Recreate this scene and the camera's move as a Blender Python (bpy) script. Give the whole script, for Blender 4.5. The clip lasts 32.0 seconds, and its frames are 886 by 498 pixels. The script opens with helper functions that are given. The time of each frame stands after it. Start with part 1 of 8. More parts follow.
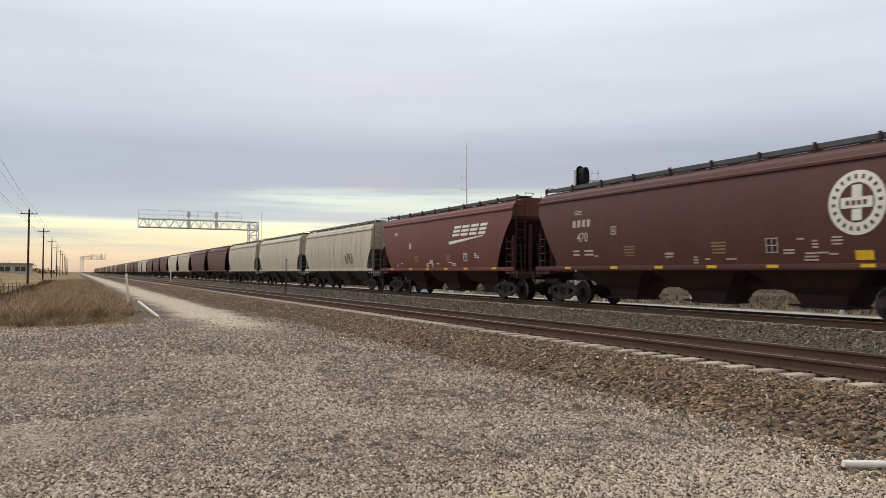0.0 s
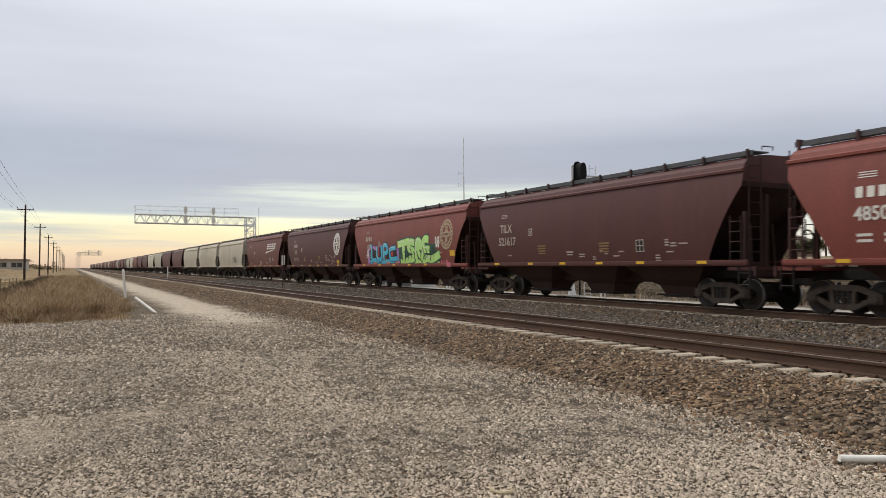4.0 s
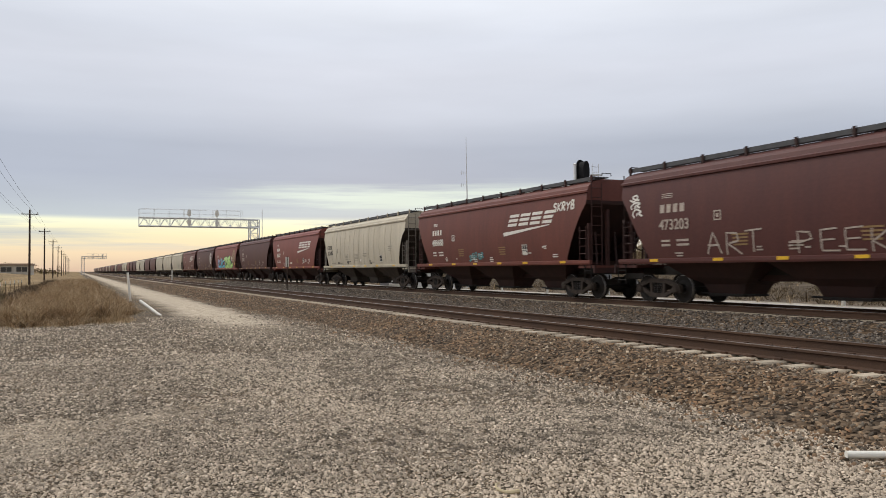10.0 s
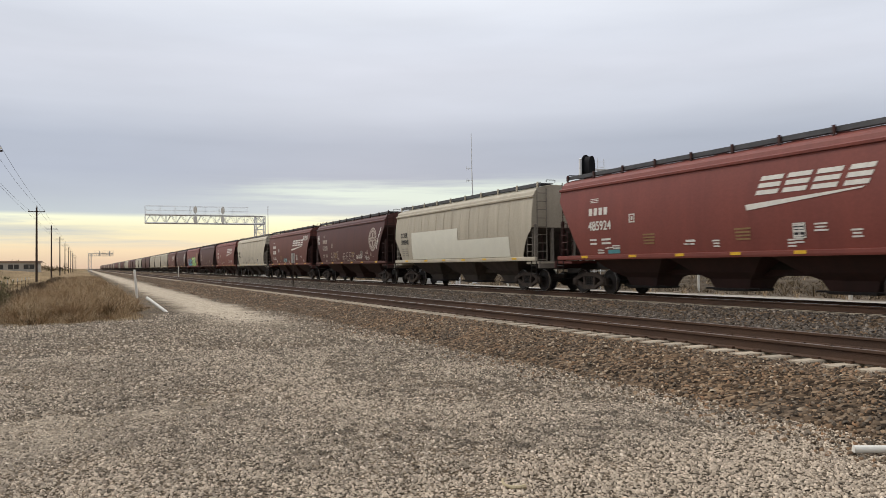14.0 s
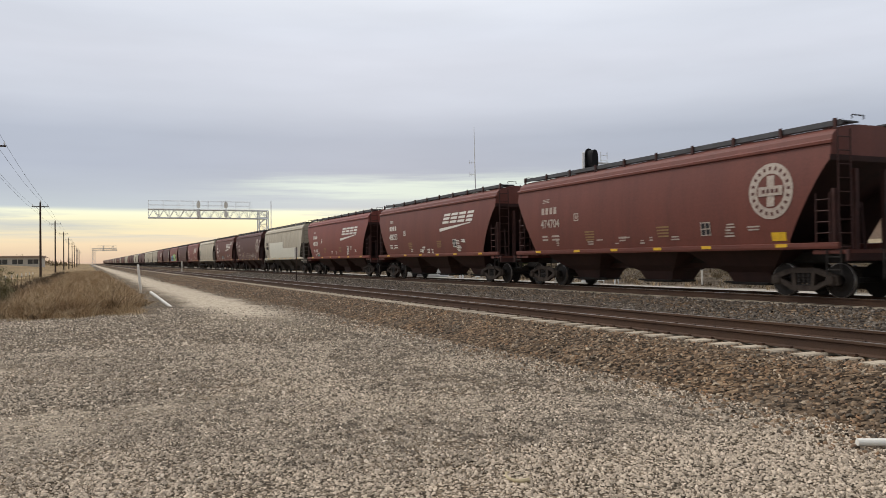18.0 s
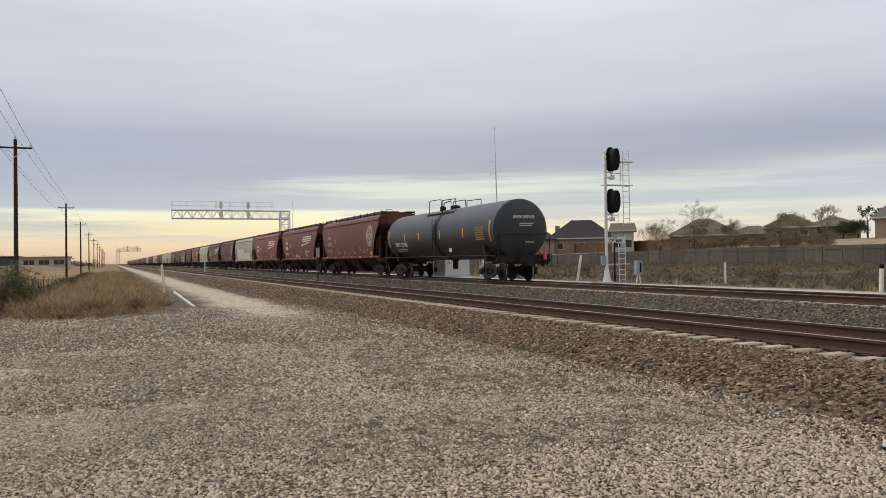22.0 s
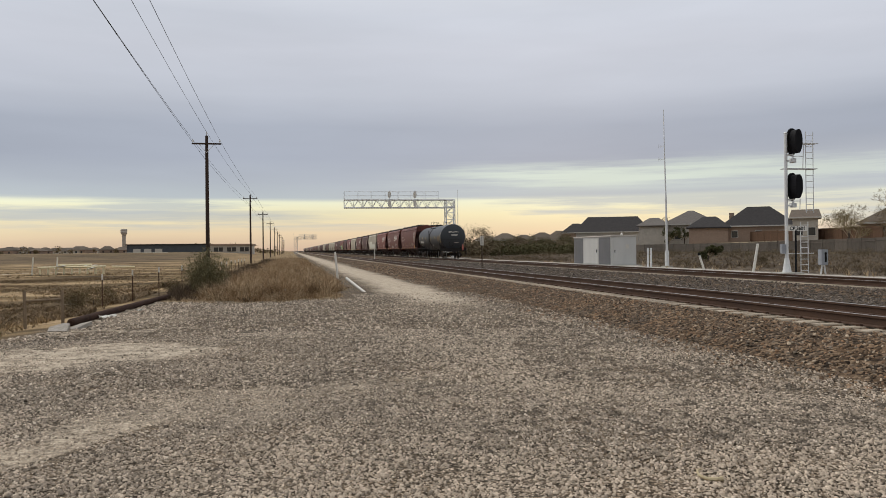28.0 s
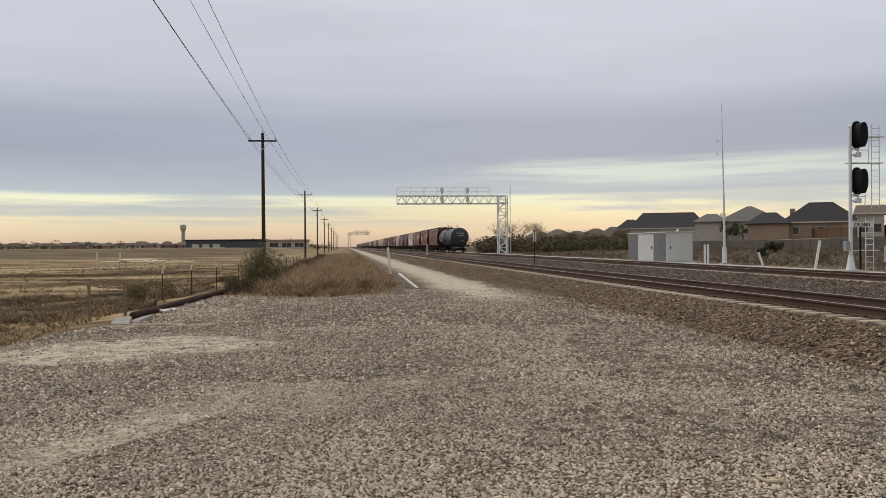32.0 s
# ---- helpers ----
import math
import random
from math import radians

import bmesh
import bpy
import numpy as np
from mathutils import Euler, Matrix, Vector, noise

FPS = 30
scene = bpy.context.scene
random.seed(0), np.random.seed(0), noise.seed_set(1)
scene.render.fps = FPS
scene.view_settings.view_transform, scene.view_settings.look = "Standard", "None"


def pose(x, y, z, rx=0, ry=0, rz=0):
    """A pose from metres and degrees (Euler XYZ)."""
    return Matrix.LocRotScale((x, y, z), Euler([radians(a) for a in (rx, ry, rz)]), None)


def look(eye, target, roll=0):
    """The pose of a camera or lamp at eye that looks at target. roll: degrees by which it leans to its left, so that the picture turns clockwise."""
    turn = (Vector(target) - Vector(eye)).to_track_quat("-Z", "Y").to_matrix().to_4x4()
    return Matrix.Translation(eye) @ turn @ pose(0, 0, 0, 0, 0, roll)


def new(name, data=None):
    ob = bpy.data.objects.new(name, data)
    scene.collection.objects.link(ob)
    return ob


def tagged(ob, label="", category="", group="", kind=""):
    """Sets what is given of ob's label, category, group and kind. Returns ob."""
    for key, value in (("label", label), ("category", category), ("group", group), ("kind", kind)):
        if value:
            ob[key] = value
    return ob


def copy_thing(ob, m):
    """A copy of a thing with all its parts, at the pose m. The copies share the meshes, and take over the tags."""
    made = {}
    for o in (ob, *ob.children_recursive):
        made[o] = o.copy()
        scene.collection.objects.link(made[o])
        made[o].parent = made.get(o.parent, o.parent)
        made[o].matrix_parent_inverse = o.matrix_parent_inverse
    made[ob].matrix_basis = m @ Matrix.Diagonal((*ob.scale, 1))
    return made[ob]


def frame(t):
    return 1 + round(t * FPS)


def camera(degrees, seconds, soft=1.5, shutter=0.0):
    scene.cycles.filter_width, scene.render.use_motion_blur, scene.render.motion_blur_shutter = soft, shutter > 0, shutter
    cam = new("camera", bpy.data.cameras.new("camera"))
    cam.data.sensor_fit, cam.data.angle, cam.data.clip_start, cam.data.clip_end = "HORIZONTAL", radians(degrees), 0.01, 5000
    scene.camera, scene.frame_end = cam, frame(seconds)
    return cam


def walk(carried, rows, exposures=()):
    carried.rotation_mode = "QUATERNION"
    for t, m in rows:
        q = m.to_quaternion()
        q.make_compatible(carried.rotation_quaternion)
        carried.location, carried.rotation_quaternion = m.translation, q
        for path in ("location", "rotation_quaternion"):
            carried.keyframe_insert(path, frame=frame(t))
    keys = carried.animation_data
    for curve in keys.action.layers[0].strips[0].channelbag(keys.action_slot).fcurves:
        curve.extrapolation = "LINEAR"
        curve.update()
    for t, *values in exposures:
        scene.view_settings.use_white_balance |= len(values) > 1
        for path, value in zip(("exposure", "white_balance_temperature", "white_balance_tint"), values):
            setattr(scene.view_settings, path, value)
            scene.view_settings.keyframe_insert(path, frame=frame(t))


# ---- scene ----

# camera: hand-held on one spot, turning
EYE = 1.70
cam = camera(58.18, 32.0, soft=0.8, shutter=0.25)
PATH = [
    (0.0, pose(0, 0, EYE, 91.783, -0.316, -24.698)),
    (0.5, pose(0, 0, EYE, 91.594, -0.322, -24.674)),
    (1.0, pose(0, 0, EYE, 91.397, -0.274, -24.732)),
    (1.5, pose(0, 0, EYE, 91.250, -0.243, -24.810)),
    (2.0, pose(0, 0, EYE, 91.204, -0.271, -24.843)),
    (2.5, pose(0, 0, EYE, 91.222, -0.304, -24.843)),
    (3.0, pose(0, 0, EYE, 91.315, -0.239, -24.828)),
    (3.5, pose(0, 0, EYE, 91.403, -0.285, -24.889)),
    (5.5, pose(0, 0, EYE, 91.611, -0.221, -24.908)),
    (6.0, pose(0, 0, EYE, 91.582, -0.135, -24.792)),
    (6.5, pose(0, 0, EYE, 91.540, -0.043, -24.688)),
    (7.0, pose(0, 0, EYE, 91.484, 0.016, -24.653)),
    (7.5, pose(0, 0, EYE, 91.450, 0.012, -24.606)),
    (8.0, pose(0, 0, EYE, 91.415, 0.012, -24.537)),
    (8.5, pose(0, 0, EYE, 91.370, 0.118, -24.448)),
    (9.0, pose(0, 0, EYE, 91.384, 0.250, -24.395)),
    (9.5, pose(0, 0, EYE, 91.421, 0.342, -24.430)),
    (10.0, pose(0, 0, EYE, 91.466, 0.339, -24.613)),
    (10.5, pose(0, 0, EYE, 91.492, 0.234, -24.924)),
    (11.0, pose(0, 0, EYE, 91.445, 0.012, -25.250)),
    (11.5, pose(0, 0, EYE, 91.350, -0.236, -25.634)),
    (12.0, pose(0, 0, EYE, 91.153, -0.305, -25.479)),
    (12.5, pose(0, 0, EYE, 91.180, -0.040, -24.857)),
    (13.0, pose(0, 0, EYE, 91.210, 0.246, -24.512)),
    (13.5, pose(0, 0, EYE, 91.202, 0.424, -24.297)),
    (14.0, pose(0, 0, EYE, 91.163, 0.560, -24.205)),
    (14.5, pose(0, 0, EYE, 91.087, 0.540, -24.168)),
    (16.5, pose(0, 0, EYE, 90.898, 0.496, -24.157)),
    (17.0, pose(0, 0, EYE, 90.792, 0.593, -24.154)),
    (17.5, pose(0, 0, EYE, 90.692, 0.708, -24.100)),
    (18.0, pose(0, 0, EYE, 90.735, 0.688, -23.981)),
    (18.5, pose(0, 0, EYE, 90.871, 0.694, -23.915)),
    (19.0, pose(0, 0, EYE, 91.046, 0.670, -23.857)),
    (19.5, pose(0, 0, EYE, 91.174, 0.671, -23.798)),
    (20.0, pose(0, 0, EYE, 91.201, 0.670, -23.743)),
    (20.5, pose(0, 0, EYE, 91.083, 0.707, -23.652)),
    (21.0, pose(0, 0, EYE, 90.966, 0.762, -23.480)),
    (21.5, pose(0, 0, EYE, 90.827, 0.844, -23.136)),
    (22.0, pose(0, 0, EYE, 90.731, 0.815, -22.480)),
    (22.5, pose(0, 0, EYE, 90.585, 0.834, -21.408)),
    (23.0, pose(0, 0, EYE, 90.415, 0.832, -20.015)),
    (23.5, pose(0, 0, EYE, 90.223, 0.825, -18.470)),
    (24.0, pose(0, 0, EYE, 90.060, 0.793, -17.048)),
    (24.5, pose(0, 0, EYE, 89.937, 0.795, -15.872)),
    (25.0, pose(0, 0, EYE, 89.888, 0.799, -14.908)),
    (25.5, pose(0, 0, EYE, 89.889, 0.774, -14.023)),
    (26.0, pose(0, 0, EYE, 89.947, 0.686, -13.173)),
    (26.5, pose(0, 0, EYE, 90.026, 0.620, -12.369)),
    (28.5, pose(0, 0, EYE, 89.959, 0.622, -10.262)),
    (29.0, pose(0, 0, EYE, 89.829, 0.585, -9.719)),
    (29.5, pose(0, 0, EYE, 89.703, 0.562, -9.153)),
    (30.0, pose(0, 0, EYE, 89.603, 0.547, -8.598)),
    (30.5, pose(0, 0, EYE, 89.582, 0.604, -8.139)),
    (31.0, pose(0, 0, EYE, 89.604, 0.582, -7.699)),
    (31.5, pose(0, 0, EYE, 89.746, 0.497, -7.332)),
    (32.0, pose(0, 0, EYE, 89.767, 0.485, -6.979)),
]
walk(cam, PATH, [(0.0, 0.30), (20.0, 0.27), (24.0, 0.08), (32.0, 0.06)])

# ---------------- light ----------------
world = bpy.data.worlds.new("World")
scene.world = world
world.use_nodes = True
wn, wl = world.node_tree.nodes, world.node_tree.links
wn.clear()


def wnode(kind, operation="", data_type="", blend_type="", sky_type=""):
    n = wn.new(kind)
    if operation:
        n.operation = operation
    if data_type:
        n.data_type = data_type
    if blend_type:
        n.blend_type = blend_type
    if sky_type:
        n.sky_type = sky_type
    return n


def sky():
    """Overcast dusk: layered grey cloud with a clear yellow strip low over the horizon."""
    out = wnode("ShaderNodeOutputWorld")
    bg = wnode("ShaderNodeBackground")
    tc = wnode("ShaderNodeTexCoord")
    sep = wnode("ShaderNodeSeparateXYZ")
    wl.new(tc.outputs["Generated"], sep.inputs[0])
    # streaks: noise stretched along the horizon
    mp = wnode("ShaderNodeMapping")
    mp.inputs["Scale"].default_value = (1.6, 1.6, 15.0)
    wl.new(tc.outputs["Generated"], mp.inputs[0])
    n1 = wnode("ShaderNodeTexNoise")
    n1.inputs["Scale"].default_value = 1.6
    n1.inputs["Detail"].default_value = 6.0
    n1.inputs["Roughness"].default_value = 0.55
    wl.new(mp.outputs[0], n1.inputs["Vector"])
    mp2 = wnode("ShaderNodeMapping")
    mp2.inputs["Scale"].default_value = (2.2, 2.2, 40.0)
    mp2.inputs["Rotation"].default_value = (0.0, 0.012, 0.0)
    wl.new(tc.outputs["Generated"], mp2.inputs[0])
    n2 = wnode("ShaderNodeTexNoise")
    n2.inputs["Scale"].default_value = 1.3
    n2.inputs["Detail"].default_value = 7.0
    n2.inputs["Roughness"].default_value = 0.6
    wl.new(mp2.outputs[0], n2.inputs["Vector"])

    def mth(op, a, b):
        m = wnode("ShaderNodeMath", operation=op)
        for s, q in zip(m.inputs, (a, b)):
            if isinstance(q, (int, float)):
                s.default_value = q
            else:
                wl.new(q, s)
        return m.outputs[0]

    wob = mth("MULTIPLY", mth("SUBTRACT", n1.outputs["Fac"], 0.5), 0.012)
    el = mth("ADD", sep.outputs["Z"], wob)
    ramp = wnode("ShaderNodeValToRGB")
    cr = ramp.color_ramp
    stops = SKY_STOPS
    while len(cr.elements) < len(stops):
        cr.elements.new(0.5)
    for e, (p, c) in zip(cr.elements, stops):
        e.position, e.color = p, (*c, 1)
    wl.new(mth("MULTIPLY", el, 2.0), ramp.inputs[0])
    # thin dark cloud bars across the clear strip
    bar = wnode("ShaderNodeValToRGB")
    bar.color_ramp.elements[0].position, bar.color_ramp.elements[1].position = 0.47, 0.60
    wl.new(n2.outputs["Fac"], bar.inputs[0])
    low = wnode("ShaderNodeMapRange")
    low.inputs["From Min"].default_value, low.inputs["From Max"].default_value = 0.022, 0.034
    wl.new(sep.outputs["Z"], low.inputs["Value"])
    hi = wnode("ShaderNodeMapRange")
    hi.inputs["From Min"].default_value, hi.inputs["From Max"].default_value = 0.075, 0.060
    wl.new(sep.outputs["Z"], hi.inputs["Value"])
    amt = mth("MULTIPLY", mth("MULTIPLY", bar.outputs[0], low.outputs[0]), mth("MULTIPLY", hi.outputs[0], 0.75))
    mx = wnode("ShaderNodeMix", data_type="RGBA")
    wl.new(amt, mx.inputs[0])
    wl.new(ramp.outputs[0], mx.inputs[6])
    mx.inputs[7].default_value = (0.46, 0.50, 0.52, 1)
    # pale green-white lit streaks low in the cloud over the tracks' far side
    mp4 = wnode("ShaderNodeMapping")
    mp4.inputs["Scale"].default_value = (1.5, 1.5, 34.0)
    mp4.inputs["Location"].default_value = (0.7, 0.3, 0.2)
    wl.new(tc.outputs["Generated"], mp4.inputs[0])
    n4 = wnode("ShaderNodeTexNoise")
    n4.inputs["Scale"].default_value = 1.4
    n4.inputs["Detail"].default_value = 7.0
    n4.inputs["Roughness"].default_value = 0.62
    wl.new(mp4.outputs[0], n4.inputs["Vector"])

    def band(src, a, b2):
        q = wnode("ShaderNodeMapRange")
        q.interpolation_type = "SMOOTHSTEP"
        q.inputs["From Min"].default_value, q.inputs["From Max"].default_value = a, b2
        wl.new(src, q.inputs["Value"])
        return q.outputs[0]

    lit = mth("MULTIPLY", band(n4.outputs["Fac"], 0.40, 0.62), mth("MULTIPLY", band(sep.outputs["Z"], 0.066, 0.082), band(sep.outputs["Z"], 0.118, 0.094)))
    lit = mth("MULTIPLY", lit, mth("MULTIPLY", band(sep.outputs["X"], 0.05, 0.30), 0.85))
    mg = wnode("ShaderNodeMix", data_type="RGBA")
    wl.new(lit, mg.inputs[0])
    wl.new(mx.outputs[2], mg.inputs[6])
    mg.inputs[7].default_value = (0.66, 0.74, 0.65, 1)
    mx = mg
    # one long grey bar across the clear strip, and a paler, hazier strip away from the afterglow
    grey = mth("MULTIPLY", mth("MULTIPLY", band(sep.outputs["Z"], 0.034, 0.040), band(sep.outputs["Z"], 0.052, 0.047)), mth("MULTIPLY", band(sep.outputs["X"], 0.14, -0.04), band(n2.outputs["Fac"], 0.30, 0.50)))
    mb = wnode("ShaderNodeMix", data_type="RGBA")
    wl.new(mth("MULTIPLY", grey, 0.75), mb.inputs[0])
    wl.new(mx.outputs[2], mb.inputs[6])
    mb.inputs[7].default_value = (0.47, 0.50, 0.51, 1)
    pale = mth("MULTIPLY", band(sep.outputs["X"], 0.42, 0.80), band(sep.outputs["Z"], 0.135, 0.10))
    mh = wnode("ShaderNodeMix", data_type="RGBA")
    wl.new(mth("MULTIPLY", pale, 0.62), mh.inputs[0])
    wl.new(mb.outputs[2], mh.inputs[6])
    mh.inputs[7].default_value = (0.58, 0.60, 0.63, 1)
    mx = mh
    # broad light and dark billows in the cloud deck
    mp3 = wnode("ShaderNodeMapping")
    mp3.inputs["Scale"].default_value = (1.0, 1.0, 6.0)
    wl.new(tc.outputs["Generated"], mp3.inputs[0])
    n3 = wnode("ShaderNodeTexNoise")
    n3.inputs["Scale"].default_value = 2.3
    n3.inputs["Detail"].default_value = 5.0
    wl.new(mp3.outputs[0], n3.inputs["Vector"])
    br = wnode("ShaderNodeMapRange")
    br.inputs["From Min"].default_value, br.inputs["From Max"].default_value = 0.3, 0.7
    br.inputs["To Min"].default_value, br.inputs["To Max"].default_value = 0.93, 1.07
    wl.new(n3.outputs["Fac"], br.inputs["Value"])
    sc = wnode("ShaderNodeVectorMath", operation="SCALE")
    wl.new(mx.outputs[2], sc.inputs[0])
    wl.new(br.outputs[0], sc.inputs["Scale"])
    # the cloud is duller away from the lit horizon
    dull = wnode("ShaderNodeMapRange")
    dull.inputs["From Min"].default_value, dull.inputs["From Max"].default_value = -0.75, 0.25
    dull.inputs["To Min"].default_value, dull.inputs["To Max"].default_value = 0.66, 1.0
    wl.new(sep.outputs["Y"], dull.inputs["Value"])
    sc2 = wnode("ShaderNodeVectorMath", operation="SCALE")
    wl.new(sc.outputs[0], sc2.inputs[0])
    wl.new(dull.outputs[0], sc2.inputs["Scale"])
    sc = sc2
    # a little clear-sky light from the Nishita model behind the cloud
    nish = wnode("ShaderNodeTexSky", sky_type="NISHITA")
    nish.sun_disc = False
    nish.sun_elevation, nish.sun_rotation = radians(3), radians(20)
    add = wnode("ShaderNodeMix", data_type="RGBA", blend_type="ADD")
    add.inputs[0].default_value = 0.0015
    wl.new(sc.outputs[0], add.inputs[6])
    wl.new(nish.outputs[0], add.inputs[7])
    wl.new(add.outputs[2], bg.inputs[0])
    bg.inputs[1].default_value = 1.0
    wl.new(bg.outputs[0], out.inputs[0])


SKY_STOPS = [
    (0.000, (0.60, 0.44, 0.33)),
    (0.040, (0.78, 0.62, 0.42)),
    (0.088, (0.85, 0.77, 0.50)),
    (0.120, (0.83, 0.84, 0.63)),
    (0.131, (0.47, 0.52, 0.55)),
    (0.170, (0.42, 0.46, 0.52)),
    (0.225, (0.37, 0.405, 0.48)),
    (0.300, (0.385, 0.42, 0.495)),
    (0.375, (0.50, 0.53, 0.60)),
    (0.480, (0.575, 0.60, 0.67)),
    (0.560, (0.58, 0.61, 0.68)),
    (0.660, (0.70, 0.73, 0.79)),
    (1.000, (0.78, 0.805, 0.855)),
]
sky()
sun = new("sun", bpy.data.lights.new("sun", "SUN"))
sun.data.energy, sun.data.angle, sun.data.color = 1.45, radians(30), (1.0, 0.94, 0.85)
sun.matrix_world = look((0, 0, 50), (9, -10, 33))


# ---------------- materials ----------------
def mat(name, base, rough=0.7, metal=0.0, dark=None, scale=3.0, stretch=(1, 1, 1), amount=0.6, grain=40.0, grain_amt=0.15,
        bump=0.0, bump_scale=60.0, vary=0.0, spec=0.3):
    """A painted, weathered or raw surface: two scales of colour variation, grain and relief."""
    m = bpy.data.materials.new(name)
    m.use_nodes = True
    nt = m.node_tree
    n, l = nt.nodes, nt.links
    b = n["Principled BSDF"]
    b.inputs["Roughness"].default_value, b.inputs["Metallic"].default_value = rough, metal
    b.inputs["Specular IOR Level"].default_value = spec
    dark = dark or tuple(c * 0.55 for c in base)
    tc = n.new("ShaderNodeTexCoord")
    mp = n.new("ShaderNodeMapping")
    mp.inputs["Scale"].default_value = stretch
    l.new(tc.outputs["Object"], mp.inputs[0])
    t1 = n.new("ShaderNodeTexNoise")
    t1.inputs["Scale"].default_value, t1.inputs["Detail"].default_value = scale, 6.0
    t1.inputs["Roughness"].default_value = 0.62
    l.new(mp.outputs[0], t1.inputs["Vector"])
    r = n.new("ShaderNodeMapRange")
    r.inputs["From Min"].default_value, r.inputs["From Max"].default_value = 0.35, 0.72
    r.inputs["To Max"].default_value = amount
    l.new(t1.outputs["Fac"], r.inputs["Value"])
    mx = n.new("ShaderNodeMix")
    mx.data_type = "RGBA"
    l.new(r.outputs[0], mx.inputs[0])
    mx.inputs[6].default_value, mx.inputs[7].default_value = (*base, 1), (*dark, 1)
    t2 = n.new("ShaderNodeTexNoise")
    t2.inputs["Scale"].default_value, t2.inputs["Detail"].default_value = grain, 3.0
    l.new(tc.outputs["Object"], t2.inputs["Vector"])
    r2 = n.new("ShaderNodeMapRange")
    r2.inputs["From Min"].default_value, r2.inputs["From Max"].default_value = 0.25, 0.75
    r2.inputs["To Min"].default_value, r2.inputs["To Max"].default_value = 1 - grain_amt, 1 + grain_amt
    l.new(t2.outputs["Fac"], r2.inputs["Value"])
    sc = n.new("ShaderNodeVectorMath")
    sc.operation = "SCALE"
    l.new(mx.outputs[2], sc.inputs[0])
    l.new(r2.outputs[0], sc.inputs["Scale"])
    col = sc.outputs[0]
    if vary:
        oi = n.new("ShaderNodeObjectInfo")
        r3 = n.new("ShaderNodeMapRange")
        r3.inputs["To Min"].default_value, r3.inputs["To Max"].default_value = 1 - vary, 1 + vary
        l.new(oi.outputs["Random"], r3.inputs["Value"])
        s2 = n.new("ShaderNodeVectorMath")
        s2.operation = "SCALE"
        l.new(col, s2.inputs[0])
        l.new(r3.outputs[0], s2.inputs["Scale"])
        col = s2.outputs[0]
    l.new(col, b.inputs["Base Color"])
    if bump:
        t3 = n.new("ShaderNodeTexNoise")
        t3.inputs["Scale"].default_value, t3.inputs["Detail"].default_value = bump_scale, 4.0
        l.new(tc.outputs["Object"], t3.inputs["Vector"])
        bp = n.new("ShaderNodeBump")
        bp.inputs["Strength"].default_value, bp.inputs["Distance"].default_value = bump, 0.02
        l.new(t3.outputs["Fac"], bp.inputs["Height"])
        l.new(bp.outputs[0], b.inputs["Normal"])
    return m


def island_mat(name, cols, rough=0.9, bump=0.3, spec=0.06):
    """Loose stuff of many pieces (stones, leaves): each piece takes its own tone from cols."""
    m = bpy.data.materials.new(name)
    m.use_nodes = True
    n, l = m.node_tree.nodes, m.node_tree.links
    b = n["Principled BSDF"]
    b.inputs["Roughness"].default_value = rough
    b.inputs["Specular IOR Level"].default_value = spec
    g = n.new("ShaderNodeNewGeometry")
    ramp = n.new("ShaderNodeValToRGB")
    cr = ramp.color_ramp
    while len(cr.elements) < len(cols):
        cr.elements.new(0.5)
    for i, (e, c) in enumerate(zip(cr.elements, cols)):
        e.position, e.color = i / (len(cols) - 1), (*c, 1)
    l.new(g.outputs["Random Per Island"], ramp.inputs[0])
    tc = n.new("ShaderNodeTexCoord")
    t = n.new("ShaderNodeTexNoise")
    t.inputs["Scale"].default_value, t.inputs["Detail"].default_value = 55.0, 4.0
    l.new(tc.outputs["Object"], t.inputs["Vector"])
    r = n.new("ShaderNodeMapRange")
    r.inputs["From Min"].default_value, r.inputs["From Max"].default_value = 0.25, 0.75
    r.inputs["To Min"].default_value, r.inputs["To Max"].default_value = 0.75, 1.25
    l.new(t.outputs["Fac"], r.inputs["Value"])
    s = n.new("ShaderNodeVectorMath")
    s.operation = "SCALE"
    l.new(ramp.outputs[0], s.inputs[0])
    l.new(r.outputs[0], s.inputs["Scale"])
    l.new(s.outputs[0], b.inputs["Base Color"])
    return m


RED = mat("oxide_red_paint", (0.155, 0.049, 0.035), 0.54, dark=(0.085, 0.030, 0.025), scale=1.0, stretch=(1.5, 1.5, 0.22), amount=0.55, grain=14, grain_amt=0.10, vary=0.10)
BRIGHTRED = mat("fresh_oxide_red_paint", (0.205, 0.056, 0.042), 0.52, dark=(0.125, 0.036, 0.031), scale=1.0, stretch=(1.5, 1.5, 0.22), amount=0.5, grain=14, grain_amt=0.10, vary=0.06)
MAROON = mat("dark_maroon_paint", (0.095, 0.033, 0.027), 0.54, dark=(0.062, 0.024, 0.024), scale=1.0, stretch=(1.5, 1.5, 0.22), amount=0.6, grain=14, grain_amt=0.10, vary=0.12)
GREY = mat("pale_grey_paint", (0.50, 0.448, 0.350), 0.6, dark=(0.29, 0.25, 0.19), scale=1.0, stretch=(1.6, 1.6, 0.18), amount=0.55, grain=12, grain_amt=0.07, vary=0.12)
CREAM = mat("cream_patch_paint", (0.66, 0.64, 0.54), 0.55, scale=2.0, amount=0.15, grain_amt=0.04)
TANK = mat("charcoal_tank_paint", (0.050, 0.055, 0.062), 0.45, dark=(0.033, 0.036, 0.040), scale=1.0, stretch=(1.2, 1.2, 0.4), amount=0.6, grain=16, grain_amt=0.10)
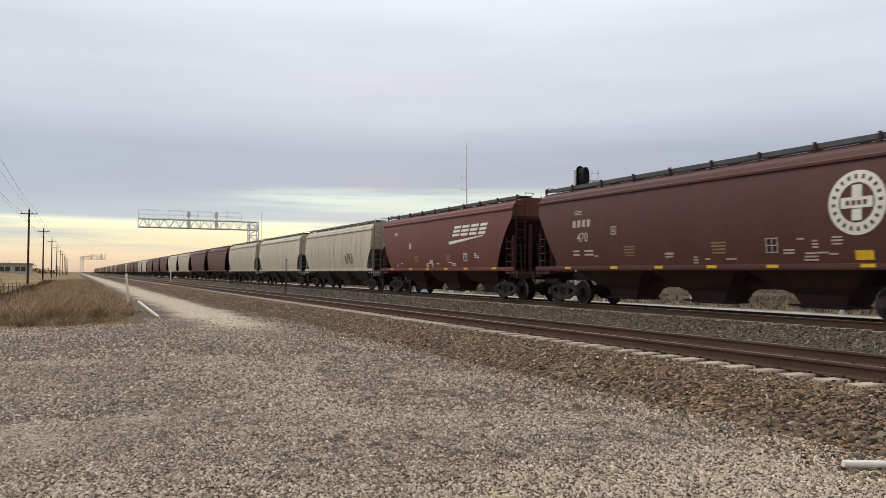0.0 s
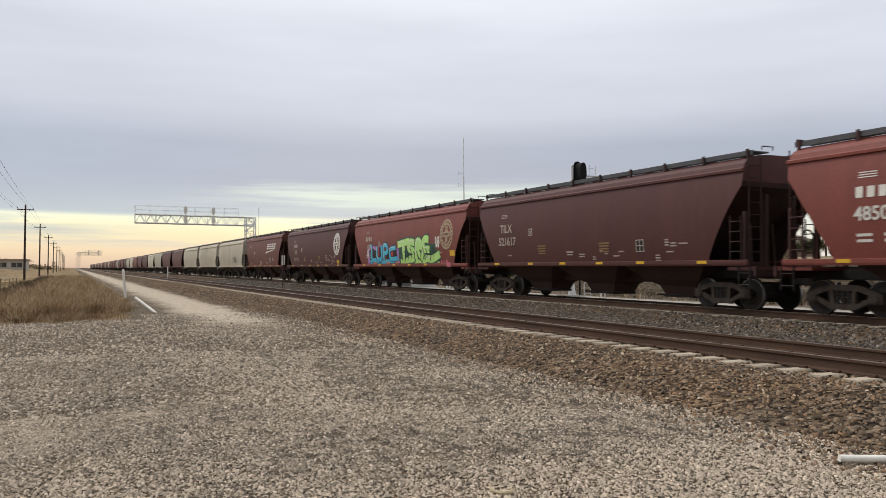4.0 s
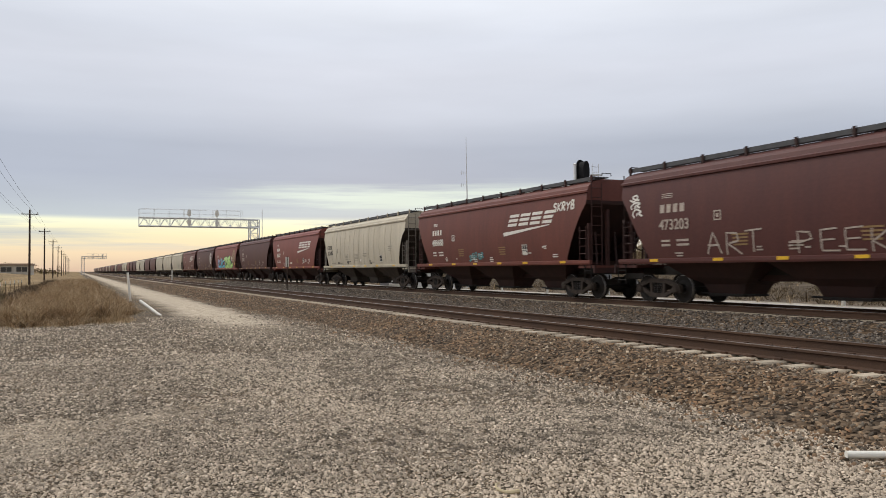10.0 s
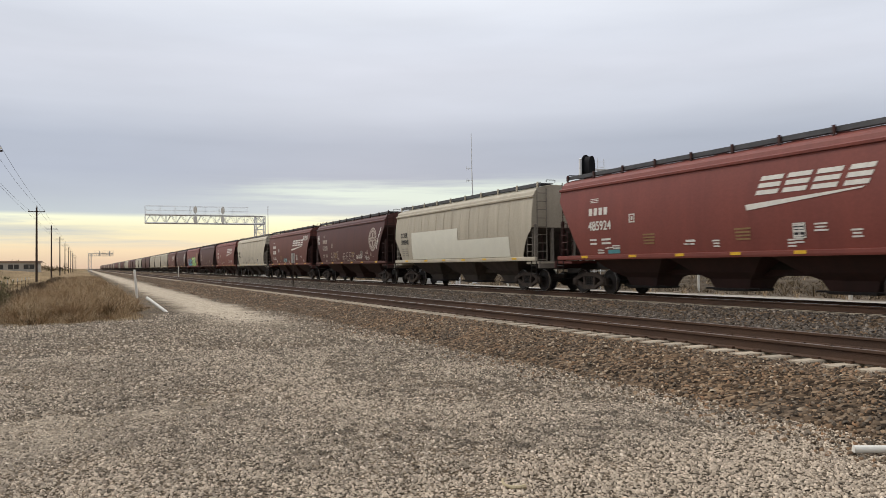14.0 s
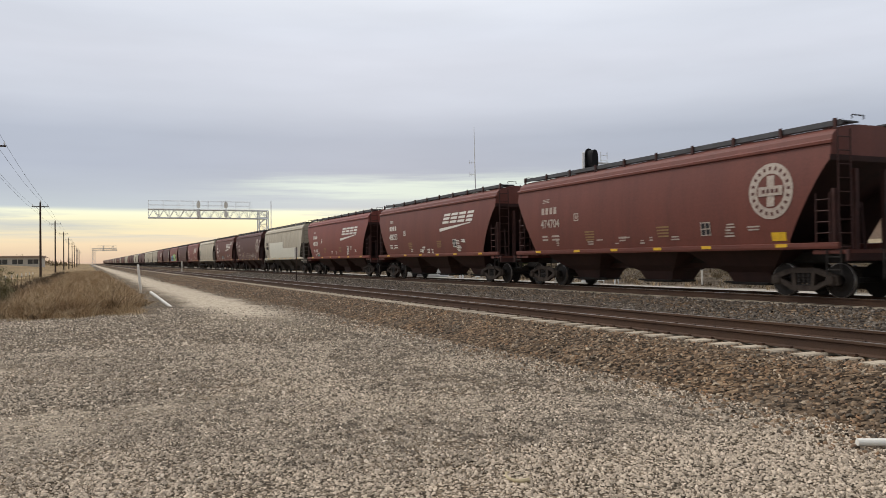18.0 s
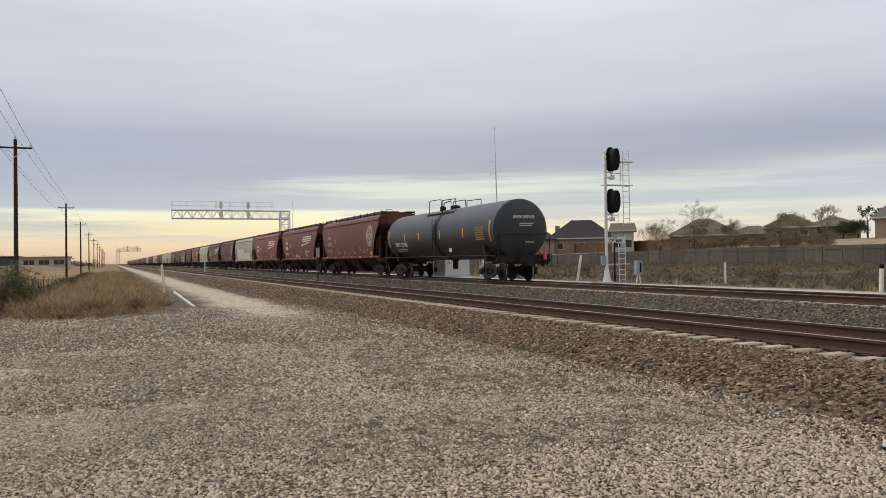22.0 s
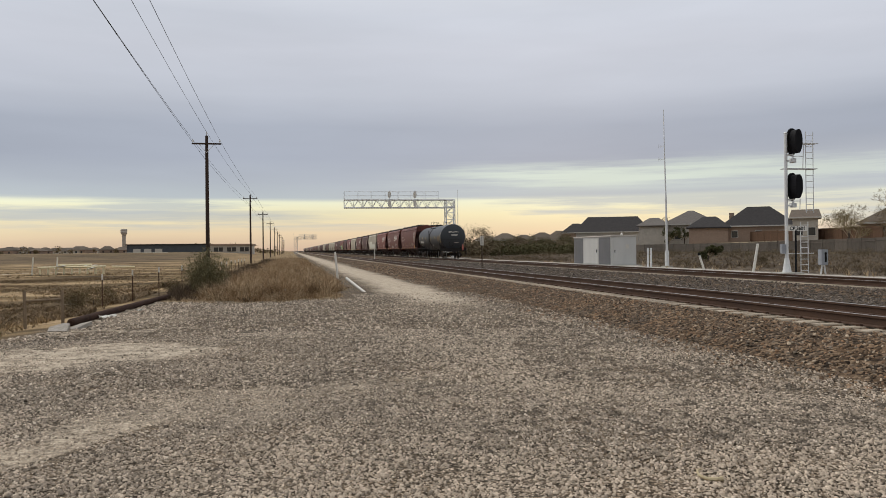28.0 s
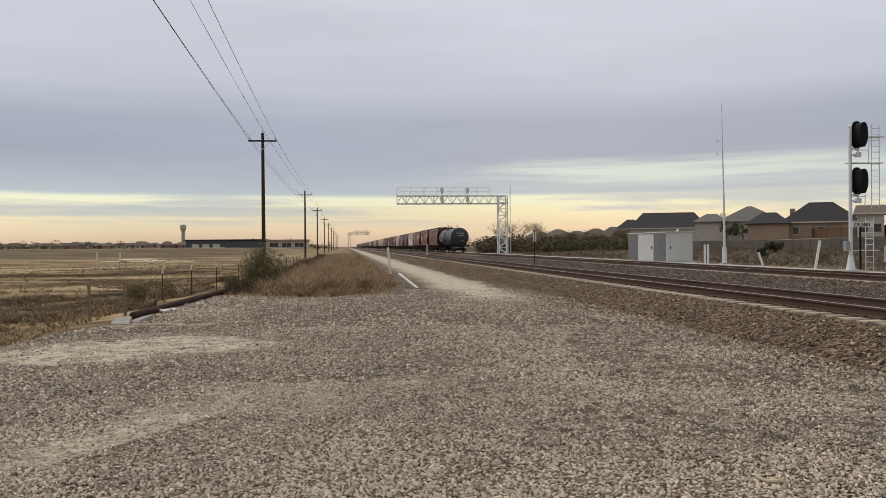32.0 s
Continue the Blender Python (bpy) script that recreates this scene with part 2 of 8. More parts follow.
# darker copies of the body paints for car ends: grime and painted-in shade
DULLRED = mat("sooty_shaded_red_paint", (0.062, 0.024, 0.020), 0.7, dark=(0.030, 0.017, 0.015), scale=2.0, amount=0.7, grain=20, grain_amt=0.15)
DULLGREY = mat("sooty_shaded_grey_paint", (0.24, 0.215, 0.18), 0.7, dark=(0.12, 0.10, 0.08), scale=2.0, amount=0.7, grain=20, grain_amt=0.15)
BOARD = mat("dull_steel_grating", (0.085, 0.086, 0.090), 0.6, dark=(0.04, 0.04, 0.042), scale=3, amount=0.7)
GRIME = mat("grimy_black_steel", (0.018, 0.016, 0.015), 0.8, dark=(0.034, 0.027, 0.022), scale=4, amount=0.7, grain=50, grain_amt=0.3)
TRUCK = mat("brown_dusted_cast_steel", (0.060, 0.047, 0.039), 0.85, dark=(0.024, 0.019, 0.016), scale=5, amount=0.8, grain=40, grain_amt=0.25, spec=0.12)
# hopper slopes and pockets: dirt plus the shade of recess and underside, as colour
CHUTE = mat("shaded_dusty_red_steel", (0.048, 0.022, 0.019), 0.75, dark=(0.026, 0.016, 0.014), scale=2, stretch=(1, 1, 0.4), amount=0.8, grain_amt=0.2)
CHUTE_GREY = mat("shaded_dusty_grey_steel", (0.075, 0.062, 0.052), 0.8, dark=(0.03, 0.027, 0.024), scale=2, stretch=(1, 1, 0.4), amount=0.8, grain_amt=0.2)
WHEEL = mat("wheel_steel", (0.022, 0.018, 0.016), 0.75, metal=0.0, scale=6, amount=0.6)
BRIGHT = mat("worn_bright_steel", (0.34, 0.32, 0.30), 0.38, metal=1.0, dark=(0.30, 0.27, 0.24), scale=8, amount=0.5)
WHITE = mat("white_lettering_paint", (0.70, 0.68, 0.62), 0.6, dark=(0.48, 0.44, 0.38), scale=5, amount=0.45, grain_amt=0.08)
FADED = mat("faded_white_lettering", (0.46, 0.40, 0.34), 0.65, dark=(0.28, 0.20, 0.17), scale=9, amount=0.7, grain_amt=0.15)
BLACKP = mat("black_lettering_paint", (0.03, 0.03, 0.03), 0.6, scale=8, amount=0.4)
FAINT = mat("faded_dark_stencil", (0.22, 0.20, 0.17), 0.7, dark=(0.34, 0.31, 0.26), scale=9, amount=0.8)
YELLOW = mat("yellow_reflector", (0.72, 0.44, 0.03), 0.35, dark=(0.45, 0.25, 0.03), scale=7, amount=0.6)
TANMARK = mat("faded_tan_lettering", (0.40, 0.31, 0.20), 0.65, dark=(0.26, 0.17, 0.11), scale=6, amount=0.7, grain_amt=0.15)
YTEXT = mat("dull_yellow_stencil", (0.27, 0.17, 0.075), 0.6, scale=7, amount=0.4)
G_BLUE = mat("graffiti_blue", (0.05, 0.36, 0.60), 0.5, dark=(0.10, 0.58, 0.66), scale=3, amount=1.0)
G_GREEN = mat("graffiti_green", (0.36, 0.68, 0.20), 0.5, dark=(0.56, 0.76, 0.26), scale=3, amount=1.0)
G_PURPLE = mat("graffiti_purple", (0.30, 0.12, 0.42), 0.5, dark=(0.52, 0.30, 0.56), scale=3, amount=1.0)
G_CYAN = mat("graffiti_cyan", (0.10, 0.50, 0.62), 0.5, dark=(0.06, 0.30, 0.58), scale=4, amount=1.0)
G_ORANGE = mat("graffiti_orange", (0.72, 0.30, 0.12), 0.5, dark=(0.62, 0.14, 0.24), scale=5, amount=1.0)
G_DARKGREEN = mat("graffiti_dark_green", (0.03, 0.10, 0.07), 0.5, scale=4)
G_BLACK = mat("graffiti_black", (0.015, 0.015, 0.018), 0.5)
G_PINK = mat("graffiti_pink", (0.60, 0.16, 0.24), 0.5, scale=4)
G_RED = mat("graffiti_red", (0.50, 0.06, 0.06), 0.5, scale=4)
G_TEAL = mat("graffiti_teal", (0.10, 0.30, 0.32), 0.5, scale=4)
RAIL = mat("rusty_rail_steel", (0.085, 0.047, 0.029), 0.85, dark=(0.050, 0.030, 0.021), scale=3, stretch=(1, 0.3, 1), amount=0.9, grain=60, grain_amt=0.25, bump=0.15)
RAILHEAD = mat("polished_rail_head", (0.50, 0.47, 0.44), 0.3, metal=1.0, dark=(0.22, 0.17, 0.14), scale=2, stretch=(1, 0.1, 1), amount=0.5)
TIE = mat("weathered_concrete_tie", (0.47, 0.395, 0.30), 0.9, dark=(0.23, 0.18, 0.13), scale=4, amount=0.8, grain=50, grain_amt=0.2, bump=0.3, vary=0.15)
GALV = mat("galvanised_steel", (0.76, 0.77, 0.77), 0.55, metal=0.0, dark=(0.58, 0.59, 0.59), scale=5, amount=0.6, grain_amt=0.10)
DULLSTEEL = mat("dull_grey_painted_steel", (0.33, 0.35, 0.38), 0.55, dark=(0.24, 0.255, 0.28), scale=5, amount=0.6, grain_amt=0.10)
ALU = mat("brushed_aluminium_sheet", (0.66, 0.66, 0.64), 0.4, metal=0.3, dark=(0.54, 0.54, 0.53), scale=1.5, stretch=(1, 1, 0.3), amount=0.5, grain_amt=0.06)
# darker copy of the sheet, with the metal's dark reflection as base colour
ALUDARK = mat("painted_reflection_aluminium", (0.19, 0.195, 0.215), 0.35, metal=0.4, dark=(0.14, 0.145, 0.16), scale=1.5, stretch=(1, 1, 0.3), amount=0.6, grain_amt=0.06)
BLACK = mat("matt_black_enamel", (0.010, 0.010, 0.012), 0.7, scale=4, amount=0.5, spec=0.15)
WOODPOLE = mat("creosoted_pole_wood", (0.060, 0.040, 0.030), 0.9, dark=(0.025, 0.018, 0.015), scale=4, stretch=(3, 3, 0.15), amount=0.8, grain=30, grain_amt=0.3, bump=0.4, bump_scale=40)
OLDWOOD = mat("weathered_grey_wood", (0.155, 0.132, 0.108), 0.9, dark=(0.085, 0.071, 0.058), scale=3, stretch=(4, 4, 0.4), amount=0.7, grain=40, grain_amt=0.25, vary=0.2)
BRACEWOOD = mat("pale_split_wood", (0.25, 0.19, 0.13), 0.9, dark=(0.15, 0.115, 0.08), scale=4, stretch=(4, 4, 0.4), amount=0.7, spec=0.1)
SLAB = mat("dirty_broken_concrete", (0.36, 0.33, 0.29), 0.9, dark=(0.20, 0.175, 0.145), scale=6, amount=0.8, grain_amt=0.2, bump=0.4, spec=0.1)
BROWNWOOD = mat("brown_stained_fence_wood", (0.13, 0.075, 0.045), 0.9, dark=(0.08, 0.048, 0.032), scale=3, stretch=(4, 4, 0.4), amount=0.7, vary=0.2)
PVC = mat("white_marker_plastic", (0.78, 0.76, 0.70), 0.45, dark=(0.52, 0.48, 0.40), scale=5, amount=0.5, grain_amt=0.05)
CONC = mat("pale_concrete", (0.46, 0.44, 0.40), 0.9, dark=(0.32, 0.29, 0.25), scale=2, amount=0.6, grain_amt=0.15, bump=0.3)
RUSTPOST = mat("rusty_steel_post", (0.105, 0.062, 0.042), 0.9, dark=(0.055, 0.034, 0.026), scale=6, amount=0.8)
LOG = mat("rusty_brown_pole", (0.062, 0.036, 0.026), 0.95, dark=(0.022, 0.014, 0.012), scale=3, stretch=(2, 0.3, 2), amount=0.8, grain_amt=0.25, bump=0.3, spec=0.1)
BROWNROOF = mat("brown_roof_shingles", (0.125, 0.098, 0.074), 0.9, dark=(0.075, 0.060, 0.047), scale=2.0, amount=0.8, grain=12, grain_amt=0.3, vary=0.2)
GREYROOF = mat("grey_brown_roof_shingles", (0.15, 0.135, 0.12), 0.9, dark=(0.10, 0.088, 0.078), scale=2.0, amount=0.8, grain=12, grain_amt=0.3)
SHINGLE = mat("dark_roof_shingles", (0.040, 0.036, 0.035), 0.9, dark=(0.022, 0.020, 0.020), scale=2.0, amount=0.8, grain=12, grain_amt=0.3, vary=0.2)
BRICK = mat("tan_brick", (0.34, 0.25, 0.19), 0.9, dark=(0.24, 0.17, 0.13), scale=3, amount=0.6, grain=20, grain_amt=0.2, vary=0.15)
TRIM = mat("pale_painted_trim", (0.58, 0.55, 0.50), 0.7, scale=3, amount=0.3)
GLASS = mat("dark_window_glass", (0.03, 0.035, 0.04), 0.08, spec=0.6, scale=2, amount=0.2)
PENCREAM = mat("cream_painted_pipe", (0.84, 0.76, 0.52), 0.6, dark=(0.66, 0.55, 0.34), scale=3, amount=0.6)
PIPEWHITE = mat("white_painted_pipe", (0.72, 0.70, 0.62), 0.6, dark=(0.50, 0.44, 0.34), scale=3, amount=0.6)


# ---------------- mesh helpers ----------------
def part(name, bm, material, parent=None, label="", smooth=False):
    me = bpy.data.meshes.new(name)
    if smooth:
        for f in bm.faces:
            f.smooth = len(f.verts) <= 4
    bm.to_mesh(me)
    bm.free()
    me.materials.append(material)
    ob = new(name, me)
    ob.parent = parent
    if label:
        ob["label"] = label
    return ob


def thing(name, label, category, m=None, group="", kind=""):
    ob = new(name)
    ob.empty_display_size = 0.2
    if m is not None:
        ob.matrix_basis = m
    return tagged(ob, label, category, group, kind)


def share(name, src, parent, m):
    """Another object on the mesh of src."""
    ob = new(name, src.data)
    ob.parent = parent
    ob.matrix_basis = m
    return ob


def bx(bm, x0, x1, y0, y1, z0, z1, m=None):
    v = [bm.verts.new(p) for p in ((x0, y0, z0), (x1, y0, z0), (x1, y1, z0), (x0, y1, z0), (x0, y0, z1), (x1, y0, z1), (x1, y1, z1), (x0, y1, z1))]
    for q in ((0, 3, 2, 1), (4, 5, 6, 7), (0, 1, 5, 4), (1, 2, 6, 5), (2, 3, 7, 6), (3, 0, 4, 7)):
        bm.faces.new([v[i] for i in q])
    if m is not None:
        for p in v:
            p.co = m @ p.co
    return v


def box(x0, x1, y0, y1, z0, z1, bev=0.0):
    bm = bmesh.new()
    bx(bm, x0, x1, y0, y1, z0, z1)
    if bev:
        bmesh.ops.bevel(bm, geom=bm.edges[:], offset=bev, segments=2, affect="EDGES")
    return bm


def prism(bm, prof, a, b, axis="y"):
    """Extrude the closed outline prof of (u, w) from a to b along an axis."""
    def at(u, w, s):
        return {"y": (u, s, w), "x": (s, u, w), "z": (u, w, s)}[axis]
    n = len(prof)
    v0 = [bm.verts.new(at(u, w, a)) for u, w in prof]
    v1 = [bm.verts.new(at(u, w, b)) for u, w in prof]
    for i in range(n):
        j = (i + 1) % n
        bm.faces.new((v0[i], v0[j], v1[j], v1[i]))
    bm.faces.new(v0[::-1])
    bm.faces.new(v1)
    return bm


def rod(bm, a, b, r, n=6, r2=None):
    a, b = Vector(a), Vector(b)
    d = b - a
    q = d.to_track_quat("Z", "Y").to_matrix()
    r2 = r if r2 is None else r2
    c0 = [bm.verts.new(a + q @ Vector((r * math.cos(2 * math.pi * i / n), r * math.sin(2 * math.pi * i / n), 0))) for i in range(n)]
    c1 = [bm.verts.new(b + q @ Vector((r2 * math.cos(2 * math.pi * i / n), r2 * math.sin(2 * math.pi * i / n), 0))) for i in range(n)]
    for i in range(n):
        j = (i + 1) % n
        bm.faces.new((c0[i], c0[j], c1[j], c1[i]))
    bm.faces.new(c0[::-1])
    bm.faces.new(c1)


def rods(segs, r, n=6):
    bm = bmesh.new()
    for a, b in segs:
        rod(bm, a, b, r, n)
    return bm


def tube(pts, r, n=6):
    bm = bmesh.new()
    for a, b in zip(pts, pts[1:]):
        rod(bm, a, b, r, n)
    return bm


def fix(bm):
    bmesh.ops.recalc_face_normals(bm, faces=bm.faces[:])
    return bm


def lathe(prof, n=24, axis="x", ring=False):
    """Turn (r, s) round an axis; ring: the outline closes on itself and leaves a hole."""
    bm = bmesh.new()
    rings = []
    for r, s in prof:
        row = []
        for i in range(n):
            a = 2 * math.pi * i / n
            c, d = r * math.cos(a), r * math.sin(a)
            row.append(bm.verts.new({"x": (s, c, d), "y": (c, s, d), "z": (c, d, s)}[axis]))
        rings.append(row)
    for p, q in zip(rings, rings[1:] + rings[:1] if ring else rings[1:]):
        for i in range(n):
            j = (i + 1) % n
            bm.faces.new((p[i], p[j], q[j], q[i]))
    if not ring:
        bm.faces.new(rings[0][::-1])
        bm.faces.new(rings[-1])
    return fix(bm)


def bulk(name, verts, faces, material):
    """One mesh from arrays: verts (n, 3), faces (m, k)."""
    me = bpy.data.meshes.new(name)
    k = faces.shape[1]
    me.vertices.add(len(verts))
    me.vertices.foreach_set("co", np.ascontiguousarray(verts, dtype=np.float32).ravel())
    me.loops.add(faces.size)
    me.loops.foreach_set("vertex_index", np.ascontiguousarray(faces, dtype=np.int32).ravel())
    me.polygons.add(len(faces))
    me.polygons.foreach_set("loop_start", np.arange(0, faces.size, k, dtype=np.int32))
    me.update(calc_edges=True)
    me.materials.append(material)
    return new(name, me)


def text(name, words, size, material, parent, m, bold=0.0):
    """Lettering with the built-in font as a thin mesh, its text centred at m."""
    cu = bpy.data.curves.new(name, "FONT")
    cu.body, cu.size, cu.align_x, cu.align_y = words, size, "CENTER", "CENTER"
    cu.extrude, cu.offset = 0.004, bold
    tmp = bpy.data.objects.new(name, cu)
    me = bpy.data.meshes.new_from_object(tmp)
    bpy.data.objects.remove(tmp)
    bpy.data.curves.remove(cu)
    me.materials.clear()
    me.materials.append(material)
    ob = new(name, me)
    ob.parent = parent
    ob.matrix_basis = m
    return ob


# ---------------- ground and tracks ----------------
T1, T2 = 10.0, 18.9          # track centres
RAILTOP = 0.55
TIETOP = 0.365


def smooth(a, b, t):
    t = min(1.0, max(0.0, (t - a) / (b - a)))
    return t * t * (3 - 2 * t)


def ground_z(x, y):
    """Height of the ground sheet: gravel yard, lower field beyond the fence, rising bank beyond the tracks."""
    z = 0.02 * noise.noise((x * 0.35, y * 0.35, 0.0)) + 0.012 * noise.noise((x * 1.3, y * 1.3, 4.0))
    far = smooth(-4.5, -9.0, x)
    z += far * (-0.35 + 0.12 * noise.noise((x * 0.08, y * 0.08, 2.0)))
    z -= 0.3 * smooth(6.8, 8.6, x) * smooth(24, 20.5, x)
    z += 0.36 * smooth(20.5, 22.2, x)
    z += 0.36 * smooth(30, 58, x) + 0.15 * smooth(24, 34, x) * noise.noise((x * 0.2, y * 0.2, 7.0))
    z += 1.9 * smooth(180, 380, y) * smooth(-8, -40, x)
    u = x - 67.5
    z += 1.75 * smooth(0, 13, u) * smooth(260, 200, y) * smooth(-30, 10, y)
    z += 1.6 * smooth(12, 36, u) * smooth(122, 94, y) * smooth(-30, 10, y)
    return z


def spaced(lo, hi, fine0, fine1, step, grow):
    """Coordinates: even steps between fine0 and fine1, then ever wider ones out to lo and hi."""
    xs = list(np.arange(fine0, fine1 + 1e-6, step))
    s, p = step, fine1
    while p < hi:
        s *= grow
        p += s
        xs.append(p)
    s, p = step, fine0
    while p > lo:
        s *= grow
        p -= s
        xs.insert(0, p)
    return xs


# bare dusty places in the gravel: centre, half sizes, bearing, how bare
BARE = ((-4.1, 14.0, 3.3, 1.55, 19, 1.0), (-2.1, 7.7, 1.15, 0.36, 66, 0.85), (-1.55, 8.7, 1.2, 0.58, 55, 0.62), (-0.5, 8.6, 0.9, 0.50, 30, 0.55), (0.3, 9.8, 1.3, 0.40, 16, 0.55), (-0.7, 10.1, 0.7, 0.25, 20, 0.6), (-1.7, 9.9, 0.7, 0.22, 30, 0.6),
        (-3.9, 18.3, 1.8, 0.35, 6, 0.8), (-3.6, 21.5, 1.3, 1.7, -20, 0.35), (2.2, 10.4, 1.1, 0.24, 10, 0.30), (4.2, 22.5, 1.3, 4.5, 0, 0.22))


def ground_material():
    m = bpy.data.materials.new("gravel_dirt_and_dry_grass")
    m.use_nodes = True
    n, l = m.node_tree.nodes, m.node_tree.links
    b = n["Principled BSDF"]
    b.inputs["Roughness"].default_value = 0.95
    b.inputs["Specular IOR Level"].default_value = 0.05
    tc = n.new("ShaderNodeTexCoord")
    P = tc.outputs["Object"]
    sep = n.new("ShaderNodeSeparateXYZ")
    l.new(P, sep.inputs[0])

    def ntex(scale, detail=5.0, rough=0.6, stretch=None):
        t = n.new("ShaderNodeTexNoise")
        t.inputs["Scale"].default_value, t.inputs["Detail"].default_value, t.inputs["Roughness"].default_value = scale, detail, rough
        if stretch:
            mp = n.new("ShaderNodeMapping")
            mp.inputs["Scale"].default_value = stretch
            l.new(P, mp.inputs[0])
            l.new(mp.outputs[0], t.inputs["Vector"])
        else:
            l.new(P, t.inputs["Vector"])
        return t.outputs["Fac"]

    def rng(v, a, b2, lo=0.0, hi=1.0, soft=True):
        r = n.new("ShaderNodeMapRange")
        r.interpolation_type = "SMOOTHSTEP" if soft else "LINEAR"
        r.inputs["From Min"].default_value, r.inputs["From Max"].default_value = a, b2
        r.inputs["To Min"].default_value, r.inputs["To Max"].default_value = lo, hi
        l.new(v, r.inputs["Value"])
        return r.outputs[0]

    def op(kind, a, b2):
        q = n.new("ShaderNodeMath")
        q.operation = kind
        for s, w in zip(q.inputs, (a, b2)):
            if isinstance(w, (int, float)):
                s.default_value = w
            else:
                l.new(w, s)
        return q.outputs[0]

    def mix(f, a, b2):
        q = n.new("ShaderNodeMix")
        q.data_type = "RGBA"
        if isinstance(f, (int, float)):
            q.inputs[0].default_value = f
        else:
            l.new(f, q.inputs[0])
        for s, w in ((q.inputs[6], a), (q.inputs[7], b2)):
            if isinstance(w, tuple):
                s.default_value = (*w, 1)
            else:
                l.new(w, s)
        return q.outputs[2]

    X, Y = sep.outputs["X"], sep.outputs["Y"]
    wob = op("MULTIPLY", op("SUBTRACT", ntex(0.35, 4.0), 0.5), 6.0)
    wob2 = op("MULTIPLY", op("SUBTRACT", ntex(0.9, 9.0, 0.75), 0.5), 6.5)
    # gravel: cells of stone in several tones
    vor = n.new("ShaderNodeTexVoronoi")
    vor.inputs["Scale"].default_value = 36.0
    l.new(P, vor.inputs["Vector"])
    stone = n.new("ShaderNodeValToRGB")
    cr = stone.color_ramp
    cols = [(0.075, 0.061, 0.047), (0.145, 0.118, 0.090), (0.225, 0.183, 0.140), (0.31, 0.253, 0.194), (0.46, 0.380, 0.293)]
    while len(cr.elements) < len(cols):
        cr.elements.new(0.5)
    for i, (e, c) in enumerate(zip(cr.elements, cols)):
        e.position, e.color = (0.05, 0.3, 0.55, 0.8, 1.0)[i], (*c, 1)
    sv = n.new("ShaderNodeSeparateColor")
    l.new(vor.outputs["Color"], sv.inputs[0])
    l.new(sv.outputs[0], stone.inputs[0])
    # cell edges darkened: the shade between stones, painted in
    gap = rng(vor.outputs["Distance"], 0.25, 0.70, 1.0, 0.48)
    gs = n.new("ShaderNodeVectorMath")
    gs.operation = "SCALE"
    l.new(stone.outputs[0], gs.inputs[0])
    l.new(gap, gs.inputs["Scale"])
    gravel = gs.outputs[0]
    # tone over metres: warm dusty and cool grey areas
    tone = mix(rng(ntex(0.5, 4.0), 0.35, 0.65), (0.86, 0.85, 0.83), (1.06, 0.98, 0.88))
    tone = mix(op("MULTIPLY", rng(ntex(5.0, 4.0, 0.7), 0.56, 0.40), 0.42), tone, (0.46, 0.45, 0.44))
    tone = mix(op("MULTIPLY", rng(ntex(6.5, 4.0, 0.7, (1.0, 0.8, 1.0)), 0.55, 0.68), 0.5), tone, (1.6, 1.52, 1.42))
    mul = n.new("ShaderNodeMix")
    mul.data_type, mul.blend_type = "RGBA", "MULTIPLY"
    mul.inputs[0].default_value = 1.0
    l.new(gravel, mul.inputs[6])
    l.new(tone, mul.inputs[7])
    gravel = mul.outputs[2]
    # pale dust worn into the gravel in streaks and patches
    fine = mix(rng(ntex(30.0, 4.0), 0.3, 0.7), (0.44, 0.366, 0.276), (0.66, 0.565, 0.440))
    patch = rng(ntex(0.45, 6.0, 0.68, (1.0, 1.7, 1.0)), 0.56, 0.70)
    patch = op("MULTIPLY", patch, op("MULTIPLY", rng(X, 4.5, 0.5), 0.6))
    patch = op("MULTIPLY", patch, rng(Y, 30.0, 20.0))
    speck = rng(ntex(9.0, 3.0), 0.42, 0.58)
    patch = op("MULTIPLY", patch, op("ADD", op("MULTIPLY", speck, 0.55), 0.3))
    # the bare sandy lane beside the tracks
    ln = op("SUBTRACT", op("ADD", X, op("ADD", op("MULTIPLY", wob, 0.35), op("MULTIPLY", wob2, 0.16))), 4.8)
    lane = op("MULTIPLY", rng(op("ABSOLUTE", ln, 0.0), 1.75, 0.55), rng(op("ADD", op("ADD", Y, op("MULTIPLY", X, 0.9)), op("MULTIPLY", wob2, 1.2)), 25.0, 32.0))
    # two worn pale patches at the yard's edge
    def blob(cx, cy, rx, ry, ang):
        c, q = math.cos(radians(ang)), math.sin(radians(ang))
        dx = op("SUBTRACT", op("ADD", X, op("MULTIPLY", wob2, 0.42)), cx)
        dy = op("SUBTRACT", op("ADD", Y, op("MULTIPLY", wob2, 0.75)), cy)
        u = op("DIVIDE", op("ADD", op("MULTIPLY", dx, c), op("MULTIPLY", dy, q)), rx)
        v = op("DIVIDE", op("SUBTRACT", op("MULTIPLY", dy, c), op("MULTIPLY", dx, q)), ry)
        return rng(op("ADD", op("MULTIPLY", u, u), op("MULTIPLY", v, v)), 1.25, 0.65)
    bare = None
    for cx, cy, rx, ry, ang, k in BARE:
        w = op("MULTIPLY", blob(cx, cy, rx, ry, ang), k)
        bare = w if bare is None else op("MAXIMUM", bare, w)
    # stones and darker grit break the bare places up
    broken = rng(ntex(3.2, 9.0, 0.8), 0.38, 0.55, 0.18, 1.0)
    bare = op("MULTIPLY", bare, broken)
